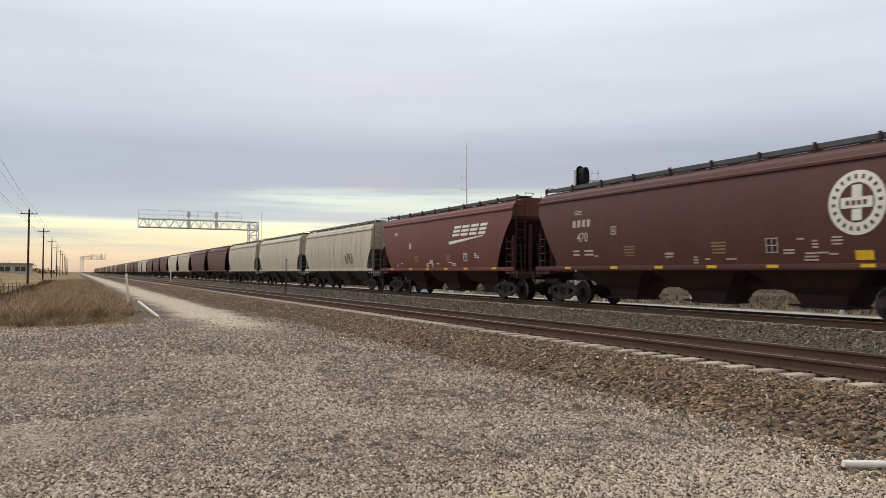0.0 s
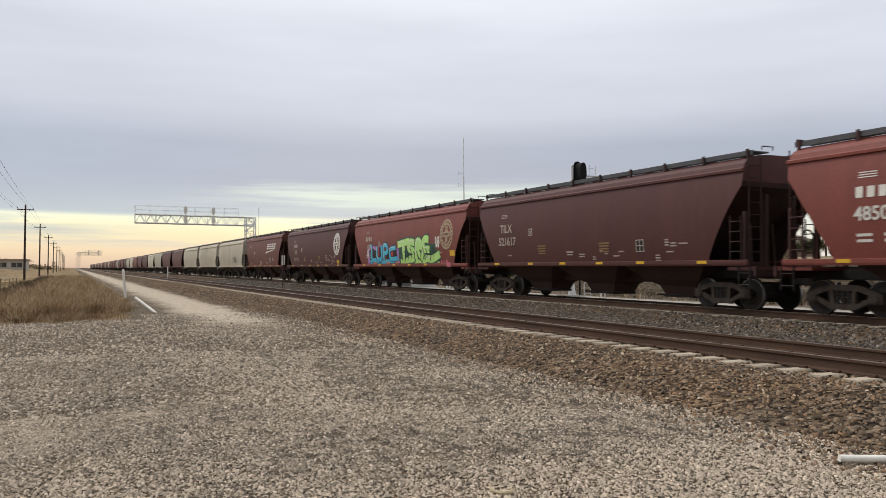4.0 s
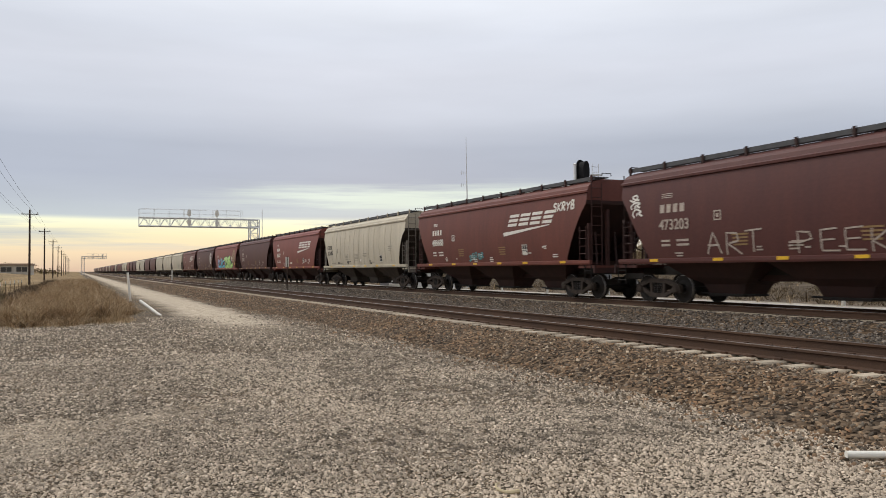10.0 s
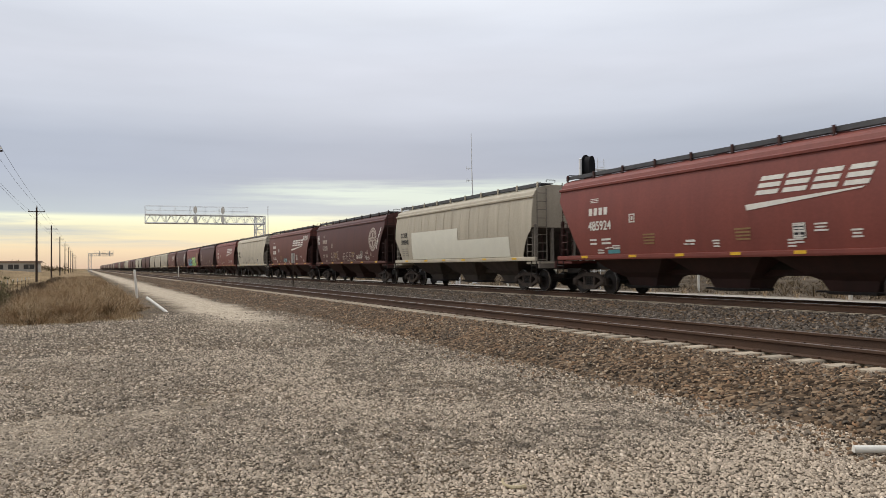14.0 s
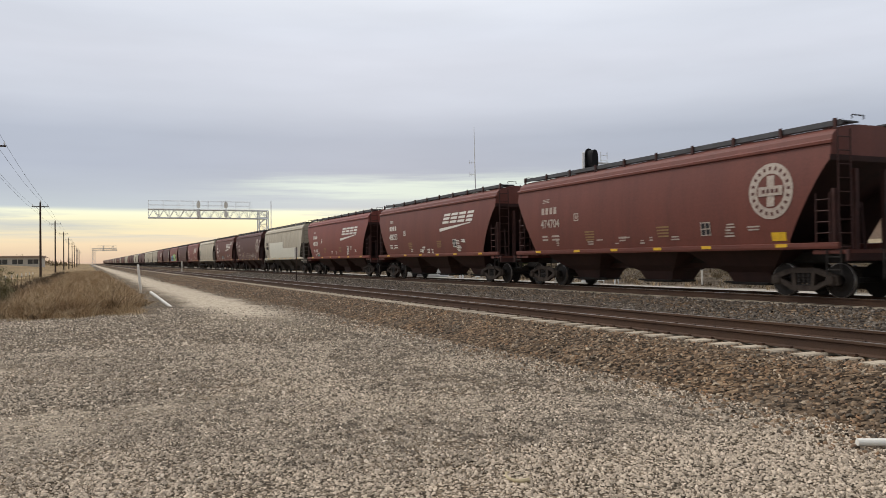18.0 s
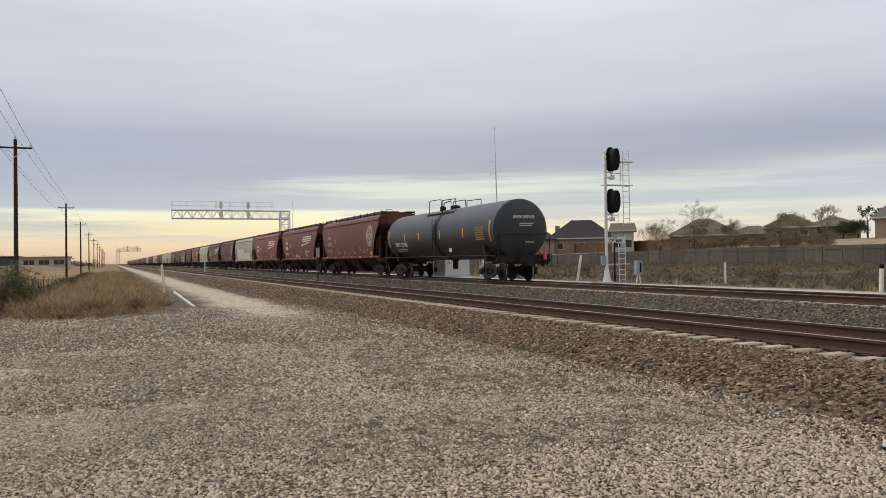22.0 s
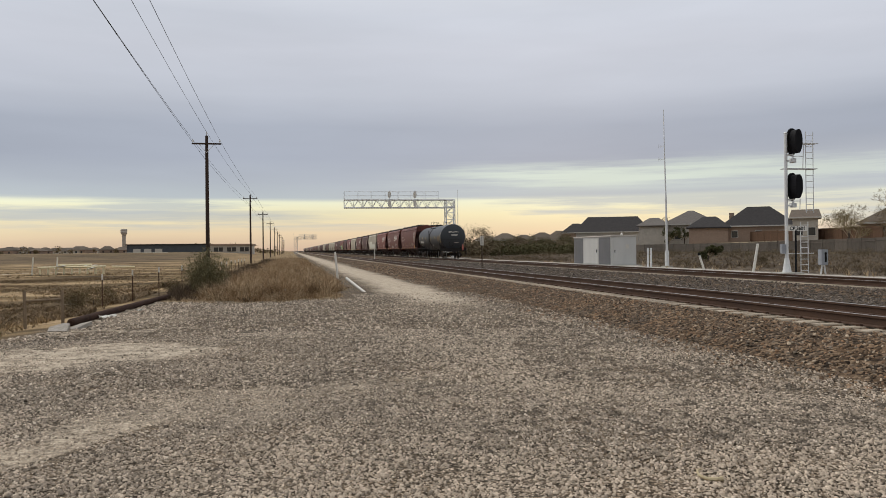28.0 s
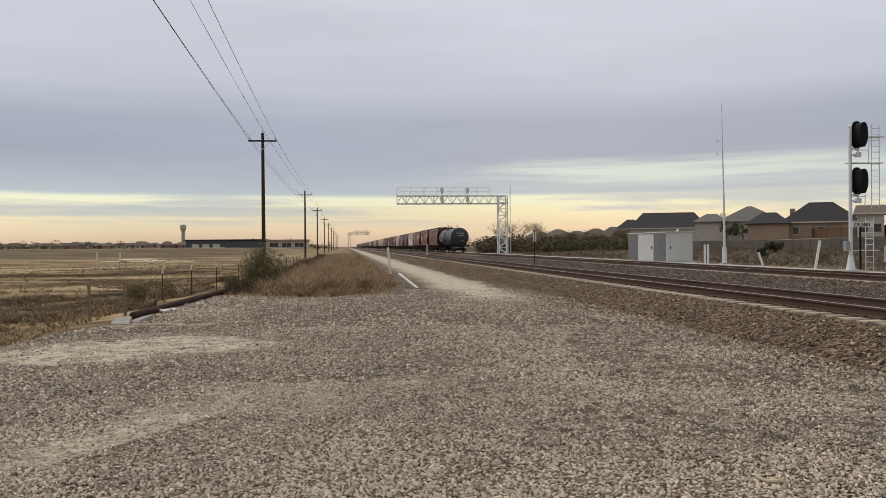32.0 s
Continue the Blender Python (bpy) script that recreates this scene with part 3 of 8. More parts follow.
    dust = op("MAXIMUM", op("MAXIMUM", patch, op("MULTIPLY", lane, op("ADD", op("MULTIPLY", broken, 0.45), op("ADD", op("MULTIPLY", rng(ntex(5.0, 8.0, 0.75), 0.40, 0.60), 0.30), 0.25)))), op("MULTIPLY", bare, op("ADD", op("MULTIPLY", speck, 0.3), 0.70)))
    yard = mix(dust, gravel, fine)
    # dry grass and weeds
    gt = n.new("ShaderNodeValToRGB")
    cr = gt.color_ramp
    gcols = [(0.075, 0.054, 0.032), (0.160, 0.113, 0.062), (0.285, 0.203, 0.112), (0.43, 0.315, 0.185)]
    while len(cr.elements) < len(gcols):
        cr.elements.new(0.5)
    for i, (e, c) in enumerate(zip(cr.elements, gcols)):
        e.position, e.color = (0.39, 0.46, 0.53, 0.63)[i], (*c, 1)
    l.new(ntex(0.16, 10.0, 0.72, (0.30, 1.0, 1.0)), gt.inputs[0])
    # beyond the tracks lie dead brown weeds
    grass = mix(rng(X, 21.0, 24.0), gt.outputs[0], mix(rng(ntex(0.6, 6.0, 0.7), 0.35, 0.65), (0.060, 0.046, 0.033), (0.13, 0.102, 0.073)))
    gm = rng(op("SUBTRACT", op("ADD", X, op("MULTIPLY", wob, 0.4)), rng(Y, 19.0, 16.0, 0.0, -1.0)), -4.9, -5.9)
    gm = op("MAXIMUM", gm, op("MULTIPLY", rng(op("ADD", X, op("MULTIPLY", wob2, 0.3)), 1.9, 1.3), rng(op("ADD", Y, wob2), 28.0, 30.0)))
    gm = op("MAXIMUM", gm, rng(op("ADD", X, wob), 25.0, 29.0))
    gm = op("MAXIMUM", gm, rng(Y, -12.0, -25.0))
    # pale mown lawn on the bank, a worn pale track and a ploughed strip across the field
    grass = mix(rng(op("ADD", X, op("MULTIPLY", wob, 0.5)), 69.0, 74.0), grass, mix(rng(ntex(0.4, 6.0, 0.7), 0.35, 0.65), (0.25, 0.20, 0.13), (0.36, 0.29, 0.195)))
    off = op("ABSOLUTE", op("ADD", op("ADD", op("MULTIPLY", X, 0.928), op("MULTIPLY", Y, -0.371)), op("ADD", 58.1, op("MULTIPLY", wob2, 0.25))), 0.0)
    way = op("MULTIPLY", rng(off, 0.95, 0.45), op("MULTIPLY", rng(X, -21.0, -24.0), rng(Y, 55.0, 60.0)))
    grass = mix(op("MULTIPLY", way, 0.85), grass, (0.46, 0.40, 0.31))
    plough = op("MULTIPLY", rng(op("ADD", Y, op("MULTIPLY", wob, 3.0)), 160.0, 185.0), op("MULTIPLY", rng(op("ADD", Y, op("MULTIPLY", wob, 5.0)), 380.0, 330.0), rng(X, -18.0, -34.0)))
    grass = mix(op("MULTIPLY", plough, 0.6), grass, (0.075, 0.057, 0.040))
    col = mix(gm, yard, grass)
    # a strip of pale crushed limestone along the far side of the tracks
    lime = op("MULTIPLY", rng(op("ADD", X, op("MULTIPLY", wob2, 0.25)), 21.9, 22.4), rng(op("ADD", X, op("MULTIPLY", wob2, 0.35)), 24.6, 23.6))
    col = mix(op("MULTIPLY", lime, op("ADD", op("MULTIPLY", speck, 0.3), 0.6)), col, mix(rng(ntex(30.0, 4.0), 0.3, 0.7), (0.46, 0.42, 0.36), (0.68, 0.64, 0.57)))
    l.new(col, b.inputs["Base Color"])
    bp = n.new("ShaderNodeBump")
    bp.inputs["Strength"].default_value, bp.inputs["Distance"].default_value = 0.55, 0.03
    l.new(vor.outputs["Distance"], bp.inputs["Height"])
    bp.invert = True
    l.new(bp.outputs[0], b.inputs["Normal"])
    return m


def build_ground():
    xs = spaced(-2600, 2600, -14, 30, 0.8, 1.16)
    ys = spaced(-1500, 4200, -4, 60, 0.8, 1.13)
    nx, ny = len(xs), len(ys)
    v = np.array([(x, y, ground_z(x, y)) for y in ys for x in xs])
    i, j = np.meshgrid(np.arange(nx - 1), np.arange(ny - 1))
    a = (j * nx + i).ravel()
    f = np.stack([a, a + 1, a + 1 + nx, a + nx], 1)
    ob = bulk("ground", v, f, ground_material())
    ob.data.polygons.foreach_set("use_smooth", np.ones(len(f), dtype=bool))
    return tagged(ob, "grey gravel yard with dry grass fields around it", "ground", kind="structure")


ground = build_ground()


def bed_material():
    cols = [(0.020, 0.015, 0.011), (0.050, 0.037, 0.027), (0.095, 0.070, 0.049), (0.15, 0.112, 0.080), (0.27, 0.21, 0.152)]
    m = bpy.data.materials.new("crushed_stone_ballast")
    m.use_nodes = True
    n, l = m.node_tree.nodes, m.node_tree.links
    b = n["Principled BSDF"]
    b.inputs["Roughness"].default_value = 0.95
    b.inputs["Specular IOR Level"].default_value = 0.06
    tc = n.new("ShaderNodeTexCoord")
    vor = n.new("ShaderNodeTexVoronoi")
    vor.inputs["Scale"].default_value = 17.0
    l.new(tc.outputs["Object"], vor.inputs["Vector"])
    sv = n.new("ShaderNodeSeparateColor")
    l.new(vor.outputs["Color"], sv.inputs[0])
    ramp = n.new("ShaderNodeValToRGB")
    cr = ramp.color_ramp
    while len(cr.elements) < len(cols):
        cr.elements.new(0.5)
    for i, (e, c) in enumerate(zip(cr.elements, cols)):
        e.position, e.color = i / (len(cols) - 1), (*c, 1)
    l.new(sv.outputs[0], ramp.inputs[0])
    big = n.new("ShaderNodeTexNoise")
    big.inputs["Scale"].default_value = 0.7
    l.new(tc.outputs["Object"], big.inputs["Vector"])
    mx = n.new("ShaderNodeMix")
    mx.data_type, mx.blend_type = "RGBA", "MULTIPLY"
    mx.inputs[0].default_value = 1.0
    t = n.new("ShaderNodeValToRGB")
    t.color_ramp.elements[0].position, t.color_ramp.elements[0].color = 0.35, (0.80, 0.80, 0.80, 1)
    t.color_ramp.elements[1].position, t.color_ramp.elements[1].color = 0.65, (1.15, 1.02, 0.88, 1)
    l.new(big.outputs["Fac"], t.inputs[0])
    l.new(ramp.outputs[0], mx.inputs[6])
    l.new(t.outputs[0], mx.inputs[7])
    l.new(mx.outputs[2], b.inputs["Base Color"])
    bp = n.new("ShaderNodeBump")
    bp.inputs["Strength"].default_value, bp.inputs["Distance"].default_value = 0.8, 0.04
    bp.invert = True
    l.new(vor.outputs["Distance"], bp.inputs["Height"])
    l.new(bp.outputs[0], b.inputs["Normal"])
    return m


BED = bed_material()
BEDPROF = [(6.5, -0.12), (7.0, 0.02), (7.6, 0.17), (8.2, 0.31), (8.6, 0.335), (10.0, 0.325), (11.4, 0.335), (12.1, 0.27), (12.8, 0.19),
           (14.4, 0.16), (16.1, 0.19), (16.9, 0.29), (17.5, 0.335), (18.9, 0.325), (20.3, 0.335), (21.0, 0.32), (22.0, 0.22), (22.6, 0.05)]


def bed_z(x, y=0.0):
    for (a, za), (b, zb) in zip(BEDPROF, BEDPROF[1:]):
        if a <= x <= b:
            return za + (zb - za) * (x - a) / (b - a)
    return 0.0


def build_bed():
    ys = spaced(-900, 3600, -4, 60, 0.5, 1.12)
    n = len(BEDPROF)
    v = []
    for y in ys:
        for x, z in BEDPROF:
            w = 0.16 if abs(x - 7.0) < 0.4 else 0.03
            v.append((x + w * noise.noise((y * 0.5, x, 3.0)), y, z + 0.018 * noise.noise((x * 2, y * 2, 9.0))))
    i, j = np.meshgrid(np.arange(n - 1), np.arange(len(ys) - 1))
    a = (j * n + i).ravel()
    f = np.stack([a, a + 1, a + 1 + n, a + n], 1)
    ob = bulk("ballast_bed", np.array(v), f, BED)
    return tagged(ob, "raised bed of brown and grey crushed stone under two tracks", "ballast", kind="structure")


build_bed()


def rail_prof(x):
    """Outline of a flat-bottomed rail, 0.185 high, on the ties."""
    z = TIETOP + 0.003
    h = RAILTOP - z
    return [(x - 0.076, z), (x + 0.076, z), (x + 0.076, z + 0.012), (x + 0.012, z + 0.032), (x + 0.009, z + h - 0.05), (x + 0.036, z + h - 0.036),
            (x + 0.036, z + h - 0.006), (x + 0.030, z + h - 0.001), (x - 0.030, z + h - 0.001), (x - 0.036, z + h - 0.006), (x - 0.036, z + h - 0.036), (x - 0.009, z + h - 0.05), (x - 0.012, z + 0.032), (x - 0.076, z + 0.012)]


def build_track(cx, label):
    tr = thing("railroad_track", label, "railroad track", kind="structure")
    for s in (-0.754, 0.754):
        r = part("rail", prism(bmesh.new(), rail_prof(cx + s), -900, 3600), RAIL, tr)
        fixed = bmesh.new()
        bx(fixed, cx + s - 0.028, cx + s + 0.028, -900, 3600, RAILTOP - 0.004, RAILTOP + 0.002)
        part("rail_head", fixed, RAILHEAD, r, "wheel-polished steel running band")
    return tr


track_near = build_track(T1, "rusty empty railroad track on concrete ties")
track_far = build_track(T2, "railroad track with polished rails under the freight train")


# ---------------- the freight train ----------------
# Cars are built round an origin at rail-top level: y along the track (+y ahead), the seen side at -x.
PITCH = 18.36
HALF = 8.10
TRUCK_Y = 6.80


def hopper_levels(half=HALF, cut=(3.60, 1.35)):
    """(z, half width, half length) from the sill up to the hatch trough."""
    rows = []
    bulge = [(z, 1.62 - 0.12 * ((z - 2.75) / (1.33 if z < 2.75 else 1.27)) ** 2) for z in [1.42 + 2.60 * i / 18 for i in range(19)]]
    for z, hx in bulge + [(4.10, 1.485)]:
        k = min(1.0, max(0.0, (z - 1.55) / (cut[0] - 1.55)))
        rows.append((z, hx, half - cut[1] * (1 - k) ** (0.9 if cut[1] > 1.2 else 0.6)))
    for i in range(1, 7):
        a = i / 6
        rows.append((4.10 + 0.45 * math.sin(a * math.pi / 2) ** 0.8, 1.485 - 1.05 * (1 - math.cos(a * math.pi / 2)) - 0.05 * a, half - 0.02 * a))
    return rows


def loft(rows, steps=8, recess=0.72, top=3.6):
    """A body from stacked outlines; below top the ends step in behind the side sheets as sloping hopper floors."""
    bm = bmesh.new()
    rings = []
    for z, hx, hy in rows:
        d = max(0.0, top - z) * recess + 0.0005
        ring = [(-hx, -hy + 2 * hy * i / steps, z) for i in range(steps + 1)]
        ring += [(-hx + 0.05, hy - d, z), (hx - 0.05, hy - d, z)]
        ring += [(hx, hy - 2 * hy * i / steps, z) for i in range(steps + 1)]
        ring += [(hx - 0.05, -hy + d, z), (-hx + 0.05, -hy + d, z)]
        rings.append([bm.verts.new(p) for p in ring])
    n = len(rings[0])
    for a, b in zip(rings, rings[1:]):
        for i in range(n):
            j = (i + 1) % n
            f = bm.faces.new((a[i], a[j], b[j], b[i]))
            # recessed end faces take the darker material, with their shade painted in
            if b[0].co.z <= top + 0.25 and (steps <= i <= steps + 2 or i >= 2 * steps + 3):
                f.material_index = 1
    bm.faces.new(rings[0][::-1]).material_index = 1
    bm.faces.new(rings[-1])
    return fix(bm)


def side_x(z):
    rows = hopper_levels()
    for a, b in zip(rows, rows[1:]):
        if a[0] <= z <= b[0]:
            return a[1] + (b[1] - a[1]) * (z - a[0]) / (b[0] - a[0])
    return 1.5


def build_wheelset(parent, y, detail=True):
    ax = part("wheelset", rods([((-0.95, 0, 0), (0.95, 0, 0))], 0.075, 10), WHEEL, parent)
    ax.matrix_basis = pose(0, y, 0.457)
    for s in (-1, 1):
        prof = [(0.08, s * 0.70), (0.17, s * 0.81), (0.30, s * 0.775), (0.40, s * 0.79), (0.455, s * 0.79), (0.457, s * 0.73), (0.485, s * 0.70), (0.485, s * 0.675), (0.40, s * 0.675), (0.30, s * 0.70)]
        part("wheel", lathe(prof if detail else [prof[i] for i in (0, 1, 4, 6, 7, 9)], 28 if detail else 14), WHEEL, ax)
        if detail:
            part("tread", lathe([(0.447, s * 0.792), (0.4595, s * 0.788), (0.4595, s * 0.72), (0.447, s * 0.72)], 28, ring=True), BRIGHT, ax, "bright worn wheel rim")
    return ax


def build_truck(car, y, detail=True):
    """A two-axle truck with cast side frames."""
    t = part("truck_bolster", box(-1.05, 1.05, -0.16, 0.16, 0.42, 0.72, 0.03), TRUCK, car)
    t.matrix_basis = pose(0, y, 0)
    for s in (-1, 1):
        bm = bmesh.new()
        xa, xb = s * 1.00, s * 1.12
        for q in (-1, 1):
            prism(bm, [(q * 0.40, 0.80), (q * 0.40, 0.66), (q * 0.76, 0.54), (q * 0.76, 0.34), (q * 1.00, 0.32), (q * 1.12, 0.36), (q * 1.10, 0.58), (q * 0.80, 0.68)], xa, xb, "x")
            prism(bm, [(q * 0.76, 0.50), (q * 0.40, 0.32), (q * 0.36, 0.18), (q * 0.80, 0.38)], xa, xb, "x")
            prism(bm, [(q * 0.40, 0.70), (q * 0.28, 0.70), (q * 0.24, 0.32), (q * 0.36, 0.32)], xa, xb, "x")
        prism(bm, [(-0.41, 0.80), (0.41, 0.80), (0.41, 0.66), (-0.41, 0.66)], xa, xb, "x")
        prism(bm, [(-0.40, 0.32), (0.40, 0.32), (0.36, 0.17), (-0.36, 0.17)], xa, xb, "x")
        part("side_frame", fix(bm), TRUCK, t)
        if not detail:
            continue
        for yy in (-0.9, 0.9):
            part("bearing_cap", lathe([(0.05, s * 1.0), (0.14, s * 1.02), (0.14, s * 1.15), (0.09, s * 1.18)], 14), TRUCK, t).matrix_basis = pose(0, yy, 0.457)
        for k in (-0.16, 0.0, 0.16):
            prof = [(0.03, 0.30)]
            for i in range(5):
                prof += [(0.050, 0.315 + i * 0.07), (0.066, 0.335 + i * 0.07), (0.050, 0.355 + i * 0.07)]
            prof.append((0.03, 0.66))
            part("spring", lathe(prof, 8, "z"), GRIME, t).matrix_basis = pose(s * 1.06, k, 0)
    for yy in (-0.9, 0.9):
        build_wheelset(car, y + yy, detail)
    return t


def ladder(x, y, z0, z1, w, rungs, along="y"):
    bm = bmesh.new()
    for s in (-w / 2, w / 2):
        a = (x, y + s, z0) if along == "y" else (x + s, y, z0)
        b = (x, y + s, z1) if along == "y" else (x + s, y, z1)
        rod(bm, a, b, 0.022, 5)
    for i in range(rungs):
        z = z0 + (z1 - z0) * (i + 0.4) / rungs
        if along == "y":
            rod(bm, (x, y - w / 2, z), (x, y + w / 2, z), 0.016, 5)
        else:
            rod(bm, (x - w / 2, y, z), (x + w / 2, y, z), 0.016, 5)
    return bm


def chute(y0, y1, sx=1.38):
    """A hopper pocket: its broad slopes come down to a narrow outlet just over the rails."""
    bm = bmesh.new()
    c = (y0 + y1) / 2
    top = [bm.verts.new(p) for p in ((-sx, y0, 1.44), (sx, y0, 1.44), (sx, y1, 1.44), (-sx, y1, 1.44))]
    def ring(fx, d, z):
        return [bm.verts.new(p) for p in ((-sx * fx, c - d, z), (sx * fx, c - d, z), (sx * fx, c + d, z), (-sx * fx, c + d, z))]
    mid, low, bot = ring(0.62, 1.30, 0.84), ring(0.42, 0.88, 0.64), ring(0.34, 0.72, 0.34)
    for a, b in ((top, mid), (mid, low), (low, bot)):
        for i in range(4):
            j = (i + 1) % 4
            bm.faces.new((a[i], a[j], b[j], b[i]))
    bm.faces.new(top)
    bm.faces.new(bot[::-1])
    return fix(bm)


def build_hopper(paint, chute_mat, label, ribs=False, detail=True, half=HALF, cut=(3.60, 1.35)):
    car = thing("hopper_car", label, "hopper car", group="cars of the freight train")
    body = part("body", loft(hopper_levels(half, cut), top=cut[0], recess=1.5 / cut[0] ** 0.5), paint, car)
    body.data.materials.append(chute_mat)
    # end parts are darkened, since shade between the cars is put into their colour
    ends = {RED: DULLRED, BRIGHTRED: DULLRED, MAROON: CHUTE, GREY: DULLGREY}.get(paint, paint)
    # eave angle along the top of the sides
    for s in (-1, 1):
        bm = bmesh.new()
        prism(bm, [(s * 1.47, 4.00), (s * 1.56, 4.02), (s * 1.565, 4.09), (s * 1.50, 4.13), (s * 1.45, 4.13)], -half - 0.04, half + 0.04)
        part("eave_rail", fix(bm), paint, body)
        bm = bmesh.new()
        prism(bm, [(s * 1.46, 1.30), (s * 1.56, 1.30), (s * 1.575, 1.36), (s * 1.575, 1.45), (s * 1.50, 1.47), (s * 1.46, 1.45)], -half - 0.2, half + 0.2)
        part("side_sill", fix(bm), paint, car)
    if ribs:
        for i in range(-7, 8):
            bm = bmesh.new()
            zs = [1.5, 1.9, 2.3, 2.7, 3.1, 3.5, 3.95]
            pts = [(-side_x(z) - 0.006, i * 1.02, z) for z in zs]
            for a, b in zip(pts, pts[1:]):
                rod(bm, a, b, 0.009, 4)
            if abs(i * 1.02) < 7.0:
                part("rib", bm, paint, body)
            else:
                bm.free()
    # roof: hatch trough cover, walkways on both sides with their posts
    part("hatch_cover", box(-0.34, 0.34, -7.6, 7.6, 4.53, 4.62, 0.03), paint, car)
    if detail:
        for i in range(10):
            y = -6.9 + i * 13.8 / 9
            part("hatch_bar", box(-0.42, 0.42, y - 0.04, y + 0.04, 4.62, 4.70), paint, car)
    for s in (-1, 1):
        bm = bmesh.new()
        for k in range(5):
            x = s * (0.61 + 0.125 * k)
            bx(bm, x - 0.05, x + 0.05, -half - 0.06, half + 0.06, 4.58, 4.62)
        board = part("running_board", bm, BOARD, car, "dull steel grating walkway")
        part("board_edge", box(s * 1.185 - 0.02, s * 1.185 + 0.02, -half - 0.06, half + 0.06, 4.50, 4.64), BOARD, board)
        for i in range(10 if detail else 0):
            bm = bmesh.new()
            y = (half - 0.1) * (-1 + i * 2 / 9)
            bx(bm, s * 1.235 - 0.025, s * 1.235 + 0.025, y - 0.045, y + 0.045, 4.30, 4.68)
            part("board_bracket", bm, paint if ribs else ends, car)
    for e in (-1, 1):
        y = e * half
        # end grab rail over the walkway
        if not detail:
            part("end_platform", box(-1.50, 1.50, e * (half - 0.1) - 0.62, e * (half - 0.1) + 0.55, 1.16, 1.27), paint, car)
            continue
        part("roof_grab_rail", tube([(-0.98, e * (half + 0.2), 4.64), (-0.98, e * (half + 0.2), 4.74), (-0.55, e * (half + 0.2), 4.74), (-0.55, e * (half + 0.2), 4.64)], 0.016), GRIME, car)
        # end platform, centre sill and draft gear
        part("end_platform", box(-1.50, 1.50, e * (half - 0.1) - 0.62, e * (half - 0.1) + 0.55, 1.16, 1.27, 0.02), paint, car)
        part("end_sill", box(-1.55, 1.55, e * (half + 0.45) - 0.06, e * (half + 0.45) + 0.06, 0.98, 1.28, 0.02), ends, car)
        part("coupler", box(-0.12, 0.12, min(e * (half + 0.4), e * (half + 1.24)), max(e * (half + 0.4), e * (half + 1.24)), 0.74, 0.98, 0.03), GRIME, car)
        for s in (-1, 1):
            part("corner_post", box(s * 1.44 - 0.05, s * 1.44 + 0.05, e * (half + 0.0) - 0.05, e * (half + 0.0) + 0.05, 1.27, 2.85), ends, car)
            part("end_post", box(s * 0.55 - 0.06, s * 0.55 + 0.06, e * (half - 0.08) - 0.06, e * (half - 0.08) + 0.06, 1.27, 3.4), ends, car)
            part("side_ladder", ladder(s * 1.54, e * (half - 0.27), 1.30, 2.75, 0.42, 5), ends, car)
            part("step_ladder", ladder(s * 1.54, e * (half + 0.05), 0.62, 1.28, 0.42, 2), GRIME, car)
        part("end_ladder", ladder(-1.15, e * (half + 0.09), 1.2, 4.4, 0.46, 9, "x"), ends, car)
        for s in (-0.9, 0.0, 0.9):
            part("slope_brace", rods([((s, e * (half - 0.25), 1.25), (s, e * (half - 0.35), 2.55))], 0.045, 4), CHUTE, car)
    part("center_sill", box(-0.35, 0.35, -half - 0.4, half + 0.4, 0.92, 1.22, 0.02), GRIME, car)
    for c in (-4.3, 0.0, 4.3):
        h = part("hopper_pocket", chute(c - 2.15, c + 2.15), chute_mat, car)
        if detail:
            part("outlet_gate", box(-0.55, 0.55, c - 0.75, c + 0.75, 0.26, 0.34, 0.02), GRIME, h)
            part("gate_rack", rods([((-0.45, c - 1.15, 0.33), (-0.45, c + 1.15, 0.33))], 0.03, 5), GRIME, h)
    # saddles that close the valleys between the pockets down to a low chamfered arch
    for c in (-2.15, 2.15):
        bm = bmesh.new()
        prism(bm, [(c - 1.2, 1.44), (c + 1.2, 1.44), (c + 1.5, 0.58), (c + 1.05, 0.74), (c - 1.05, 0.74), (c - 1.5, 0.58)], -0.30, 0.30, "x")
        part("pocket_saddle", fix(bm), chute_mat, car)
    ty = TRUCK_Y if half < 8.5 else half - 1.15
    build_truck(car, ty, detail)
    build_truck(car, -ty, detail)
    if not detail:
        return car
    part("brake_reservoir", lathe([(0.05, -0.5), (0.22, -0.45), (0.24, 0), (0.22, 0.45), (0.05, 0.5)], 14), GRIME, car).matrix_basis = pose(0.2, half - 0.4, 1.75)
    part("brake_wheel", lathe([(0.24, 0), (0.28, 0.02), (0.28, 0.04), (0.24, 0.06)], 18, "y", ring=True), GRIME, car).matrix_basis = pose(0.7, -half - 0.35, 2.1)
    # yellow reflectors along the sill
    for y in (-6.5, -3.6, -1.3, 1.1, 3.5, 6.4):
        part("reflector", box(-1.582, -1.574, y - 0.2, y + 0.2, 1.36, 1.45), YELLOW, car)
    return car


